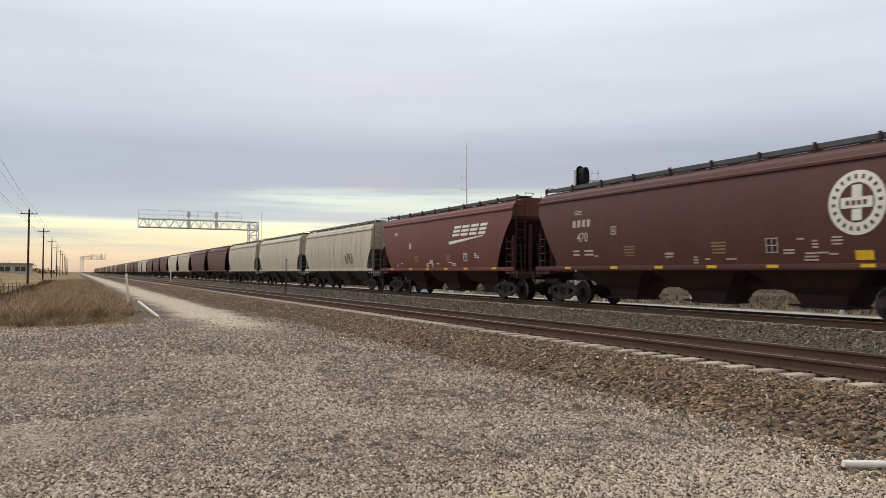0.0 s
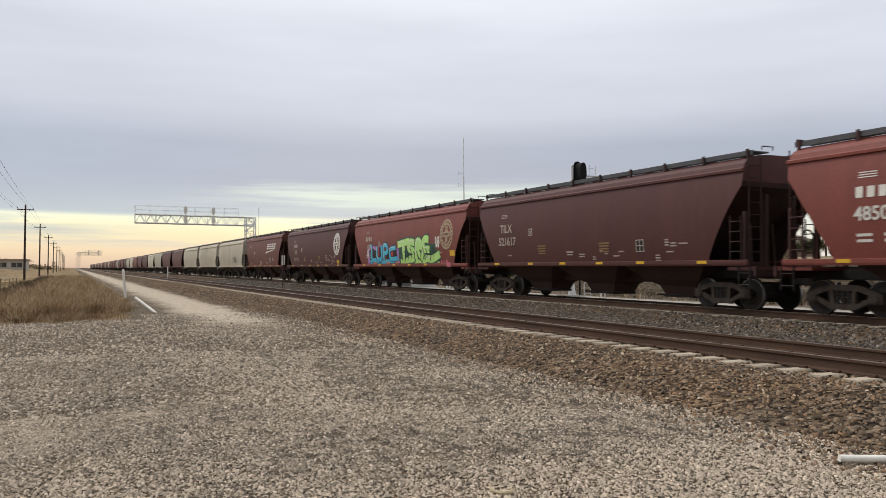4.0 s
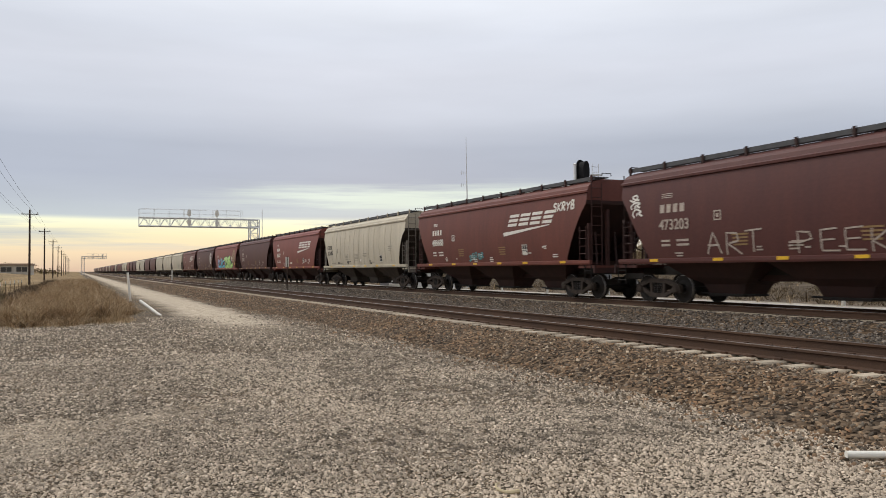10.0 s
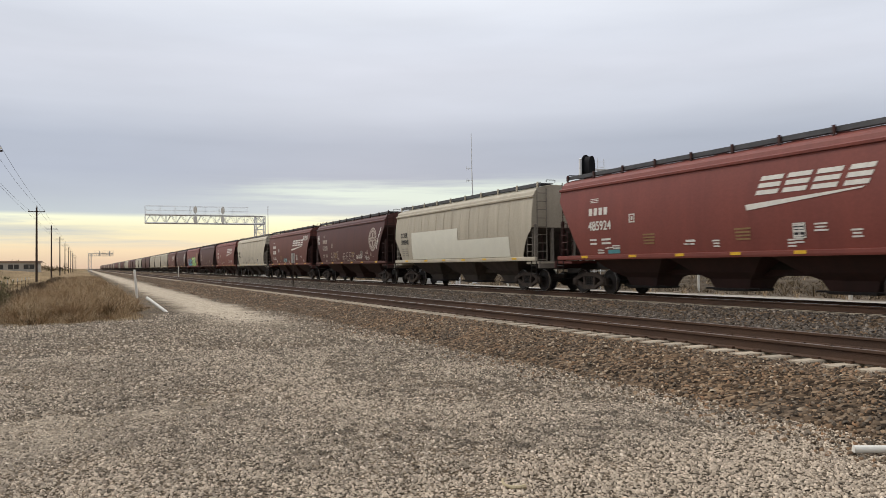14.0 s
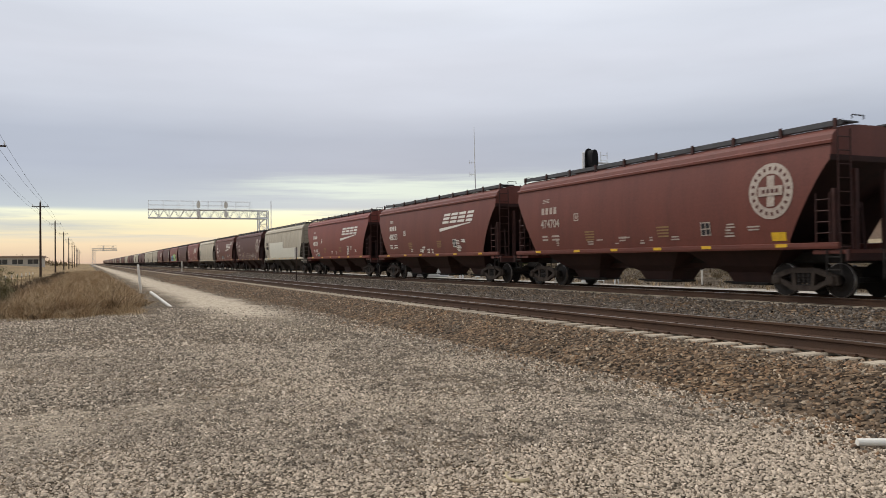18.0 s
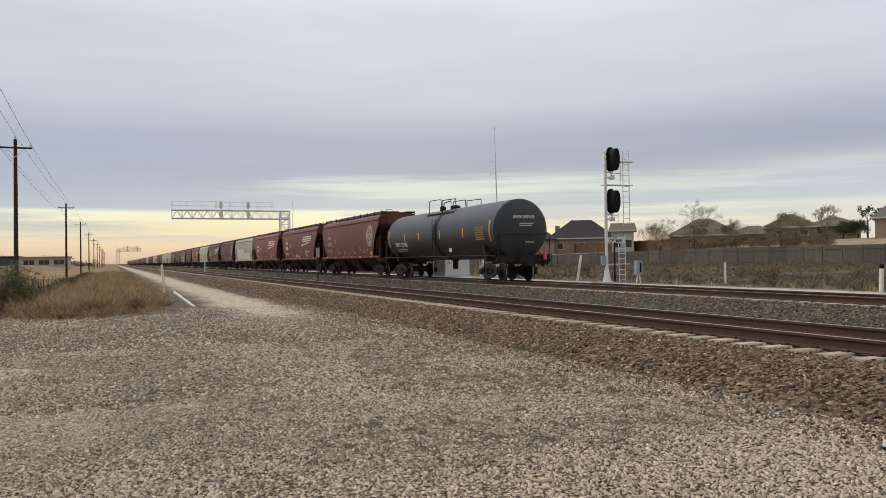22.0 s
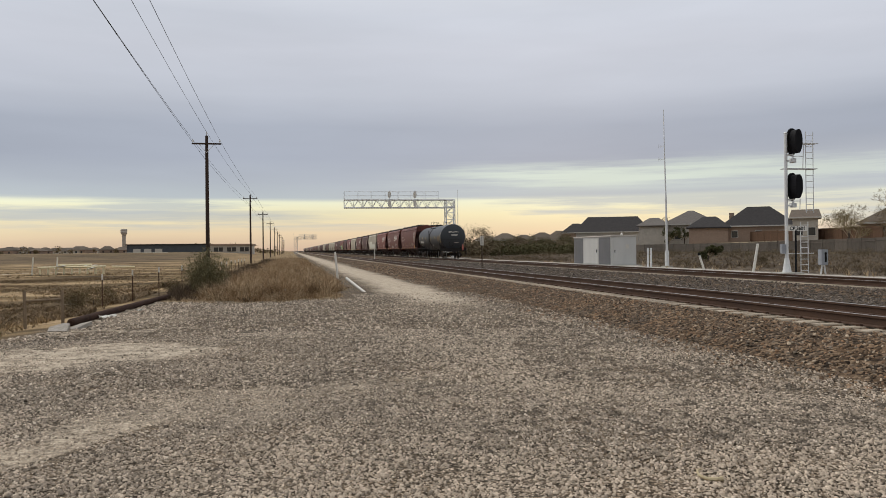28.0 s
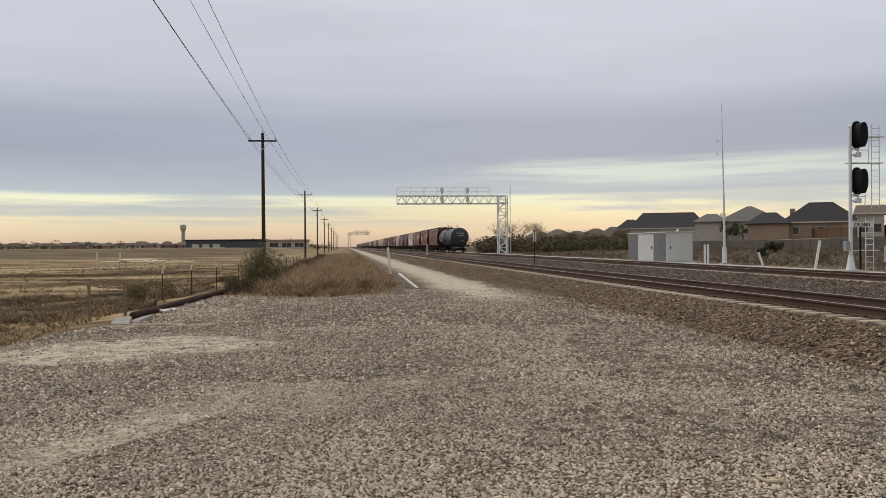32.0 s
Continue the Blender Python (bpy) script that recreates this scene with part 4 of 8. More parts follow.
def bar_on(parent, y, z, w, h, material, name="stencil_bar", lift=0.012, tilt=0.0):
    """A flat painted bar on the seen side of a hopper body."""
    bm = bmesh.new()
    x0, x1 = -side_x(z - h / 2) - lift, -side_x(z + h / 2) - lift
    d = tilt * h
    v = [bm.verts.new(p) for p in ((x0, y + w / 2 + d / 2, z - h / 2), (x0, y - w / 2 + d / 2, z - h / 2), (x1, y - w / 2 - d / 2, z + h / 2), (x1, y + w / 2 - d / 2, z + h / 2))]
    bm.faces.new(v)
    r = bmesh.ops.extrude_face_region(bm, geom=bm.faces[:])
    for e in r["geom"]:
        if isinstance(e, bmesh.types.BMVert):
            e.co.x += 0.005
    return part(name, fix(bm), material, parent)


def on_side(y, z, lift=0.014):
    """Pose for lettering on the seen side: reads towards -y, leaning with the side's curve."""
    a = math.degrees(math.atan2(side_x(z + 0.15) - side_x(z - 0.15), 0.3))
    return pose(-side_x(z) - lift, y, z, 90, 0, -90) @ pose(0, 0, 0, a, 0, 0)


def clusters(parent, rng, y0, y1, z0, z1, n, material, name="stencil_block"):
    """Small illegible stencils: groups of bars."""
    for _ in range(n):
        y, z = rng.uniform(y0, y1), rng.uniform(z0, z1)
        w = rng.uniform(0.18, 0.5)
        for k in range(rng.randint(1, 3)):
            bar_on(parent, y, z - k * 0.085, w * rng.uniform(0.7, 1.0), 0.045, material, name)


def emblem(parent, y, z, r, material):
    """A round heraldic disc: ring, quartered cross and blank lettering ring."""
    def disc(r0, r1, a0=0, a1=360, n=40, lift=0.014):
        bm = bmesh.new()
        prev = None
        for i in range(n + 1):
            a = radians(a0 + (a1 - a0) * i / n)
            pts = []
            for rr in (r0, r1):
                zz = z + rr * math.sin(a)
                pts.append(bm.verts.new((-side_x(zz) - lift, y - rr * math.cos(a), zz)))
            if prev:
                bm.faces.new((prev[0], prev[1], pts[1], pts[0]))
            prev = pts
        return bm
    e = part("emblem", disc(0.62 * r, r), material, parent, "round white emblem with a cross")
    for i in range(20):
        a = i * 18
        part("ring_mark", disc(0.74 * r, 0.88 * r, a, a + 7, 4, 0.018), MAROON, e)
    bar_on(e, y, z, 0.34 * r, 1.10 * r, material, "cross_bar", 0.018)
    bar_on(e, y, z, 1.10 * r, 0.34 * r, material, "cross_bar", 0.022)
    for d in (-0.30, -0.10, 0.10, 0.30):
        bar_on(e, y + d * r, z, 0.12 * r, 0.14 * r, MAROON, "plate_mark", 0.028)
    return e


def swoosh(parent, y, z, k, material):
    """The railway's slanted four-block mark over a wedge, as plain shapes."""
    for i in range(4):
        c = y + (1.5 - i) * 0.80 * k
        m = None
        for r in range(3):
            q = bar_on(m or parent, c - (0.07 * r - 0.07) * k, z + (0.04 + 0.165 * r) * k, (0.66 if i < 3 else 0.60) * k, 0.105 * k, material, "logo_bar" if m else "logo_block", tilt=0.55)
            m = m or q
    bm = bmesh.new()
    pts = [(y + 1.95 * k, z - 0.22 * k), (y - 1.35 * k, z - 0.05 * k), (y - 1.25 * k, z - 0.09 * k), (y + 1.90 * k, z - 0.36 * k)]
    bm.faces.new([bm.verts.new((-side_x(b) - 0.014, a, b)) for a, b in pts])
    part("logo_wedge", bm, material, parent)


def ribbon(parent, pts, width, material, lift, name):
    """A flat painted stroke along (y, z) points on the seen side, one connected strip."""
    bm = bmesh.new()
    prev = None
    n = len(pts)
    for i, (y, z) in enumerate(pts):
        a, b = pts[max(0, i - 1)], pts[min(n - 1, i + 1)]
        dy, dz = b[0] - a[0], b[1] - a[1]
        ln = math.hypot(dy, dz) or 1.0
        ny, nz = -dz / ln * width / 2, dy / ln * width / 2
        row = []
        for s in (1, -1):
            zz = min(4.0, max(1.46, z + s * nz))
            row.append(bm.verts.new((-side_x(zz) - lift, y + s * ny, zz)))
        if prev:
            bm.faces.new((prev[0], prev[1], row[1], row[0]))
        prev = row
    return part(name, fix(bm), material, parent)


def curve(pts, n=6):
    """Round a polyline (Catmull-Rom)."""
    out = []
    p = [pts[0]] + list(pts) + [pts[-1]]
    for i in range(1, len(p) - 2):
        for k in range(n):
            t = k / n
            q = []
            for c in (0, 1):
                a, b, d, e = p[i - 1][c], p[i][c], p[i + 1][c], p[i + 2][c]
                q.append(0.5 * (2 * b + (d - a) * t + (2 * a - 5 * b + 4 * d - e) * t * t + (3 * b - a - 3 * d + e) * t ** 3))
            out.append(tuple(q))
    out.append(pts[-1])
    return out


# strokes of abstract spray-can forms, in a unit square (across, up)
FORMS = [
    [[(0.5, 0.5), (0.65, 0.6), (0.5, 0.75), (0.25, 0.6), (0.3, 0.25), (0.7, 0.15), (0.95, 0.5), (0.75, 0.95), (0.2, 0.95)]],
    [[(0.1, 1.0), (0.55, 0.62), (0.3, 0.5), (0.8, 0.3), (0.6, 0.22), (0.95, 0.0)]],
    [[(0.0, 0.3), (0.4, 0.05), (0.8, 0.35), (0.7, 0.8), (0.35, 0.7), (0.45, 0.35), (1.0, 0.2)]],
    [[(0.1, 0.1), (0.0, 0.6), (0.4, 1.0), (0.9, 0.8), (0.6, 0.5), (0.95, 0.2)], [(0.35, 0.2), (0.5, 0.65)]],
    [[(0.0, 0.8), (0.35, 1.0), (0.3, 0.4), (0.6, 0.9), (0.65, 0.1), (1.0, 0.35)]],
    [[(0.05, 0.0), (0.3, 0.8), (0.95, 0.95)], [(0.5, 0.1), (0.75, 0.55), (1.0, 0.6)]],
]


def form(parent, g, yc, zc, w, h, width, material, outline=None, name="graffiti_stroke"):
    """One spray-painted form, centred at yc, zc; a dark outline behind it if given."""
    lean = g.uniform(-0.2, 0.2)
    for st in g.choice(FORMS):
        pts = curve([(yc - (u - 0.5 + lean * (q - 0.5)) * w, zc + (q - 0.5) * h + g.uniform(-0.03, 0.03)) for u, q in st])
        if outline:
            o = ribbon(parent, pts, width * 1.5, outline, 0.010, "graffiti_outline")
            ribbon(o, pts, width, material, 0.017, name)
            k = max(2, len(pts) // 2)
            ribbon(o, [(a, b + width * 0.18) for a, b in pts[:k]], width * 0.22, WHITE, 0.021, "graffiti_highlight")
        else:
            ribbon(parent, pts, width, material, 0.015, name)


# strokes of hand-sprayed capitals, in a unit square (across, up)
CAPS = {
    "A": [[(0, 0), (0.45, 1), (0.95, 0)], [(0.18, 0.38), (0.85, 0.40)]],
    "R": [[(0.05, 0), (0.1, 1), (0.75, 0.95), (0.8, 0.6), (0.15, 0.5), (1, 0)]],
    "T": [[(0, 0.95), (1, 1)], [(0.5, 0.98), (0.45, 0)]],
    "P": [[(0.1, 0), (0.1, 1), (0.75, 0.95), (0.85, 0.65), (0.15, 0.48)]],
    "E": [[(0.95, 1), (0.1, 0.95), (0.1, 0.5), (0.8, 0.52)], [(0.1, 0.5), (0.1, 0.02), (1, 0)]],
    "K": [[(0.1, 1), (0.1, 0)], [(0.95, 1), (0.12, 0.45), (1, 0)]],
    "S": [[(0.95, 0.9), (0.3, 1), (0.1, 0.7), (0.85, 0.4), (0.7, 0.02), (0, 0.1)]],
    "Y": [[(0, 1), (0.5, 0.5), (1, 1)], [(0.5, 0.5), (0.4, 0)]],
    "B": [[(0.1, 0), (0.1, 1), (0.75, 0.92), (0.7, 0.58), (0.15, 0.52), (0.9, 0.42), (0.8, 0.05), (0.1, 0)]],
}


def sprayed(parent, word, y0, y1, z0, z1, material, width, g, rise=0.0):
    """A word in sprayed capitals from y0 to y1 along the seen side."""
    n = len(word)
    for i, ch in enumerate(word):
        w = (y1 - y0) / n
        dz = g.uniform(-0.04, 0.04) + rise * i / n
        for st in CAPS[ch]:
            pts = []
            for (a, b), (c, d) in zip(st, st[1:]):
                for k in range(4):
                    pts.append((a + (c - a) * k / 4, b + (d - b) * k / 4))
            pts.append(st[-1])
            ribbon(parent, [(y0 + w * (i + 0.08 + 0.8 * u) + g.uniform(-0.01, 0.01), z0 + dz + (z1 - z0) * q) for u, q in pts], width * g.uniform(0.85, 1.1), material, 0.016, "graffiti_stroke")


def sprayed_area(parent, y0, y1, lo, hi, material, lift, name="graffiti_fill", steps=18):
    """A filled patch of paint between two edge curves lo(s) and hi(s), s from 0 to 1, lying on the side."""
    bm = bmesh.new()
    rows = []
    for i in range(steps + 1):
        s = i / steps
        a, b = lo(s), hi(s)
        rows.append([bm.verts.new((-side_x(a + (b - a) * j / 6) - lift, y0 + (y1 - y0) * s, a + (b - a) * j / 6)) for j in range(7)])
    for p, q in zip(rows, rows[1:]):
        for j in range(6):
            bm.faces.new((p[j], p[j + 1], q[j + 1], q[j]))
    return part(name, bm, material, parent)


def jag(g, base, amp, n=9):
    """A jagged edge curve."""
    v = [base + g.uniform(-amp, amp) for _ in range(n + 1)]
    def at(s):
        i = min(n - 1, int(s * n))
        return v[i] + (v[i + 1] - v[i]) * (s * n - i)
    return at


# strokes of two fat graffiti pieces, in a unit square (across, up)
FAT = {
    "blue": ([(0.15, 1.0), (0.30, 0.92), (0.25, 0.15), (0.85, 0.12)], [(0.15, 0.95), (0.12, 0.30), (0.45, 0.10), (0.80, 0.30), (0.82, 0.98)],
             [(0.20, 0.05), (0.25, 0.95), (0.75, 0.92), (0.72, 0.55), (0.30, 0.50)], [(0.85, 0.80), (0.20, 0.70), (0.25, 0.15), (1.0, 0.18)]),
    "green": ([(0.0, 0.86), (1.05, 1.0)], [(0.52, 0.92), (0.42, 0.05)], [(0.95, 0.90), (0.40, 0.95), (0.20, 0.62), (0.80, 0.48), (0.75, 0.12), (0.10, 0.08)],
              [(0.15, 0.05), (0.30, 0.95), (0.85, 0.80), (0.40, 0.50), (0.90, 0.08)], [(0.05, 0.05), (0.20, 0.98), (0.70, 1.0)], [(0.15, 0.55), (0.75, 0.52)], [(0.05, 0.10), (0.60, 0.06), (1.25, 0.28)]),
}


def fat_piece(back, kind, cells, z0, z1, width, fill, edge, g):
    """Fat outlined strokes: cells give the stroke's number and its span along the car."""
    for n, y0, y1 in cells:
        pts = curve([(y0 + (y1 - y0) * u, z0 + (z1 - z0) * v) for u, v in FAT[kind][n]], 5)
        o = ribbon(back, pts, width * 1.42, edge, 0.016 + 0.001 * n, "graffiti_outline")
        ribbon(o, pts, width, fill, 0.024 + 0.001 * n, "graffiti_fill")
        ribbon(o, [(a + width * 0.12, b + width * 0.22) for a, b in pts[1:max(4, len(pts) // 2)]], width * 0.16, WHITE, 0.034, "graffiti_highlight")


def mural(car, g):
    """Two dense wild-style pieces: a blue one with red and purple shadows, a taller green one with dark inner strokes."""
    sprayed_area(car, 5.75, 0.15, jag(g, 1.52, 0.03), jag(g, 2.48, 0.20), G_PURPLE, 0.009, "purple_haze")
    back = sprayed_area(car, 5.35, 0.55, jag(g, 1.49, 0.01), jag(g, 2.42, 0.16, 13), G_BLACK, 0.011, "graffiti_outline")
    sprayed_area(back, 5.30, 0.35, jag(g, 1.50, 0.01), jag(g, 1.74, 0.08, 11), G_CYAN, 0.014)
    for y0, y1 in ((5.1, 4.7), (3.9, 3.5), (2.75, 2.35), (1.5, 1.15)):
        sprayed_area(back, y0, y1, jag(g, 1.80, 0.08, 3), jag(g, 2.50, 0.12, 3), G_RED, 0.015, "red_shadow", 6)
    fat_piece(back, "blue", ((0, 5.2, 3.95), (1, 4.05, 2.85), (2, 2.95, 1.85), (3, 1.9, 0.45)), 1.62, 2.62, 0.26, G_BLUE, G_BLACK, g)
    for y in (4.6, 2.3, 0.8):
        sprayed_area(car, y, y - 0.5, jag(g, 1.49, 0.0), jag(g, 1.60, 0.05, 4), G_ORANGE, 0.040, "orange_glow", 6)
    back = sprayed_area(car, 0.25, -5.0, jag(g, 1.49, 0.01), jag(g, 2.36, 0.24, 14), G_DARKGREEN, 0.012, "graffiti_outline")
    sprayed_area(back, 0.05, -5.35, jag(g, 1.49, 0.01), jag(g, 1.80, 0.10, 12), G_GREEN, 0.014)
    fat_piece(back, "green", ((0, 0.35, -1.35), (1, 0.1, -1.25), (2, -1.1, -2.25), (3, -2.2, -3.35), (4, -3.25, -4.55), (5, -3.35, -4.6), (6, -3.6, -5.15)), 1.64, 2.74, 0.40, G_GREEN, G_DARKGREEN, g)
    for i in range(11):
        y = -0.3 - i * 0.44
        ribbon(back, [(y, 1.58 + g.uniform(0, 0.3)), (y - 0.12, 1.85 + g.uniform(0, 0.2)), (y + 0.06, 2.15 + g.uniform(0, 0.25))], 0.07, G_BLACK, 0.036, "graffiti_stroke")


def scrawl(parent, g, y0, y1, z0, z1, n, material, r=0.035):
    """A row of thin tag strokes."""
    for i in range(n):
        w = abs(y1 - y0) / n
        form(parent, g, y0 + (y1 - y0) * (i + 0.5) / n, (z0 + z1) / 2 + g.uniform(-0.06, 0.06), w * 0.85, (z1 - z0) * g.uniform(0.75, 1.0), r * 2, material)


# the cars, counted from the rear: the tank car, then hoppers
CARS = []          # (car, y of its centre at 16.5 s)
Y0 = 26.1


def place(car, k):
    CARS.append((car, Y0 + PITCH * k + SHIFT.get(k, 0.0)))
    return car


RED_LABEL = "oxide-red covered grain hopper car with white stencils"
MAROON_LABEL = "dark maroon covered grain hopper car, dusty and faded"
GREY_LABEL = "pale grey covered grain hopper car with rust streaks"
red_base = build_hopper(RED, CHUTE, RED_LABEL)
maroon_base = build_hopper(MAROON, CHUTE, MAROON_LABEL)
grey_base = build_hopper(GREY, CHUTE_GREY, GREY_LABEL, ribs=True, cut=(2.60, 0.85))
bright_base = build_hopper(BRIGHTRED, CHUTE, RED_LABEL)
fresh = {"r": red_base, "b": bright_base, "m": maroon_base, "g": grey_base}
used = set()


SHIFT = {7: -0.55, 0: -0.2, -1: -0.2}     # cars that stand off the even spacing


def next_car(kind, k, label=""):
    """The template itself first, then copies of the still bare template."""
    car = copy_thing(bare[kind], pose(0, 0, 0))
    if label:
        car["label"] = label
    return place(car, k)


bare = fresh


def common_marks(car, seed, ink, num=""):
    g = random.Random(seed)
    clusters(car, g, -6.2, 5.9, 1.62, 1.85, 9, ink)
    clusters(car, g, -6.0, -3.5, 1.9, 2.15, 3, ink)
    for y in (-1.6, 2.6):
        for k in range(4):
            bar_on(car, y, 2.12 - k * 0.1, 0.62 - 0.03 * k, 0.05, YTEXT, "yellow_stencil")
    bar_on(car, -3.6, 1.98, 0.42, 0.42, G_BLACK, "notice_panel")
    for d in (-0.19, 0.0, 0.19):
        bar_on(car, -3.6 + d, 1.98, 0.03, 0.42, ink, "panel_line", 0.02)
        bar_on(car, -3.6, 1.98 + d, 0.42, 0.03, ink, "panel_line", 0.02)
    for d in (-0.13, 0.13):
        bar_on(car, 3.45 + d, 2.72, 0.04, 0.30, ink, "box_mark")
        bar_on(car, 3.45, 2.72 + d, 0.30, 0.04, ink, "box_mark")
    bar_on(car, 3.45, 2.72, 0.09, 0.12, ink, "box_mark")
    bar_on(car, 0.6, 1.84, 0.42, 0.07, ink)
    bar_on(car, 0.6, 1.74, 0.36, 0.05, ink)
    for k in range(3):
        bar_on(car, 5.7, 3.55 - k * 0.06, 0.5, 0.025, ink, "capacity_line")


def road_mark(car, num, ink, y=5.45, z=2.55, mark="", size=0.47):
    """Reporting mark above the car number near the leading end."""
    if mark:
        text("car_mark", mark, size, ink, car, on_side(y, z + 0.48), 0.008)
    else:
        for i in range(4):
            c = y + 0.46 - i * 0.31
            bar_on(car, c, z + 0.52, 0.20, 0.27, ink, "mark_block")
    text("car_number", num, size, ink, car, on_side(y - 0.1, z - 0.02), 0.008)
    for k in range(2):
        bar_on(car, y + 0.35, z - 0.52 - 0.14 * k, 0.42, 0.07, ink)
        bar_on(car, y - 0.45, z - 0.52 - 0.14 * k, 0.55, 0.07, ink)


def dress():
    g = random.Random(5)
    # rear hopper with the round emblem
    c = next_car("r", -1, "oxide-red covered hopper car with a round white emblem")
    road_mark(c, "474704", FADED)
    common_marks(c, 1, FADED)
    emblem(c, -6.2, 2.93, 0.78, FADED)
    bar_on(c, -6.4, 1.66, 0.5, 0.24, YELLOW, "yellow_plate")
    c = next_car("r", 0, "oxide-red covered hopper car with a slanted white logo")
    road_mark(c, "488253", WHITE)
    common_marks(c, 2, WHITE)
    swoosh(c, -4.05, 3.05, 1.18, WHITE)
    c = next_car("b", 1, "bright oxide-red covered hopper car with white logo and number")
    road_mark(c, "485924", WHITE)
    common_marks(c, 3, WHITE)
    swoosh(c, -4.05, 3.05, 1.18, WHITE)
    bar_on(c, 4.6, 1.58, 0.7, 0.14, G_TEAL, "teal_patch")
    c = next_car("g", 2, "pale grey hopper car with large repainted cream patches")
    text("car_mark", "COER", 0.40, BLACKP, c, on_side(6.65, 2.90), 0.0)
    text("car_number", "309848", 0.40, BLACKP, c, on_side(6.55, 2.50), 0.0)
    for k in range(4):
        for d in (6.85, 6.35):
            bar_on(c, d, 2.12 - k * 0.13, 0.36, 0.05, FAINT, "faint_stencil")
    sprayed_area(c, 5.46, -0.74, lambda q: 1.50, lambda q: 3.02, CREAM, 0.020, "repaint_patch")
    sprayed_area(c, -0.74, -6.12, lambda q: 1.50, lambda q: 2.40, CREAM, 0.020, "repaint_patch")
    c = next_car("m", 3, "dark maroon hopper car with faded emblem and white graffiti")
    road_mark(c, "473203", FADED)
    common_marks(c, 4, FADED)
    emblem(c, -6.0, 2.90, 0.78, FADED)
    sprayed(c, "ART", 4.0, 1.7, 1.56, 2.20, FADED, 0.05, g)
    sprayed(c, "PEEK", 0.7, -2.2, 1.53, 2.10, FADED, 0.045, g)
    scrawl(c, g, -2.4, -3.6, 1.6, 1.95, 3, WHITE, 0.03)
    scrawl(c, g, -4.2, -5.2, 1.55, 1.85, 4, WHITE, 0.02)
    for i in range(6):
        form(c, g, -6.75 - i * 0.15, 2.4 + i * 0.22, 0.22, 0.26, 0.05, WHITE)
    for i in range(3):
        form(c, g, 7.35 - 0.1 * i, 3.55 - i * 0.28, 0.5, 0.26, 0.06, WHITE)
    c = next_car("r", 4, "oxide-red hopper car with slanted logo and white tag")
    road_mark(c, "488688", WHITE)
    common_marks(c, 5, WHITE)
    swoosh(c, -4.1, 3.02, 1.18, WHITE)
    sprayed(c, "SKRYB", -5.85, -7.40, 3.40, 3.74, WHITE, 0.075, g, 0.08)
    scrawl(c, g, 1.8, 0.2, 1.55, 1.9, 5, G_TEAL, 0.03)
    c = build_hopper(GREY, CHUTE_GREY, GREY_LABEL, ribs=True, half=8.35, cut=(3.40, 1.05))
    c["label"] = "cream-grey covered hopper car with orange sill stripes"
    CARS.append((c, Y0 + PITCH * 5 + 0.12))
    text("car_mark", "COER", 0.42, BLACKP, c, on_side(6.75, 2.80), 0.0)
    text("car_number", "312396", 0.42, BLACKP, c, on_side(6.6, 2.38), 0.0)
    clusters(c, g, -6.0, 5.9, 1.62, 1.85, 6, BLACKP)
    for y, n in ((2.75, 4), (0.55, 5), (-1.25, 3)):
        for k in range(n):
            bar_on(c, y, 2.22 - k * 0.10, 0.75 - 0.04 * k, 0.028, FAINT, "faint_stencil")
    for k in range(3):
        bar_on(c, -6.0, 2.58 - k * 0.12, 0.70 - 0.2 * (k > 1), 0.03, FAINT, "faint_stencil")
    for y in (-2.6, 4.2, 5.9):
        bar_on(c, y, 1.64, 0.9, 0.03, FAINT, "faint_stencil")
    bar_on(c, -0.35, 1.80, 0.22, 0.16, WHITE, "white_plate")
    bar_on(c, 4.85, 2.52, 0.20, 0.30, FAINT, "box_mark")
    p = bar_on(c, -4.3, 1.86, 0.44, 0.44, WHITE, "notice_panel")
    for q in (-0.10, 0.10):
        bar_on(p, -4.3 + q, 1.95, 0.17, 0.19, G_BLACK, "panel_field", 0.02)
        bar_on(p, -4.3 + q, 1.75, 0.17, 0.13, G_BLACK, "panel_field", 0.02)
    c = next_car("b", 6, "oxide-red covered hopper car with slanted white logo")
    road_mark(c, "485027", WHITE)
    common_marks(c, 6, WHITE)
    swoosh(c, -4.05, 3.05, 1.18, WHITE)
    c = next_car("m", 7, "plain maroon covered hopper car with pale lettering")
    text("car_mark", "TILX", 0.5, FADED, c, on_side(5.5, 2.92), 0.008)
    text("car_number", "521617", 0.5, FADED, c, on_side(5.4, 2.36), 0.008)
    common_marks(c, 7, FADED)
    c = build_hopper(BRIGHTRED, CHUTE, RED_LABEL, half=8.45)
    c["label"] = "oxide-red hopper car with blue and green graffiti"
    CARS.append((c, Y0 + PITCH * 8 - 0.85))
    road_mark(c, "479", FADED)
    common_marks(c, 8, FADED)
    emblem(c, -6.35, 2.95, 0.78, TANMARK)
    bar_on(c, -7.0, 1.98, 0.55, 0.30, YELLOW, "yellow_plate")
    mural(c, g)
    scrawl(c, g, -4.95, -5.5, 2.25, 2.85, 2, WHITE, 0.05)
    scrawl(c, g, -5.5, -6.4, 1.5, 1.65, 3, G_PINK)
    scrawl(c, g, 5.75, 5.35, 1.9, 2.35, 1, WHITE, 0.05)
    bar_on(c, -6.6, 1.40, 0.45, 0.24, G_PINK, "pink_plate", 0.09)
    c = build_hopper(MAROON, CHUTE, MAROON_LABEL, half=8.6)
    c["label"] = "dark maroon hopper car with large round white emblem"
    CARS.append((c, Y0 + PITCH * 9 - 0.6))
    road_mark(c, "470", FADED)
    common_marks(c, 9, FADED)
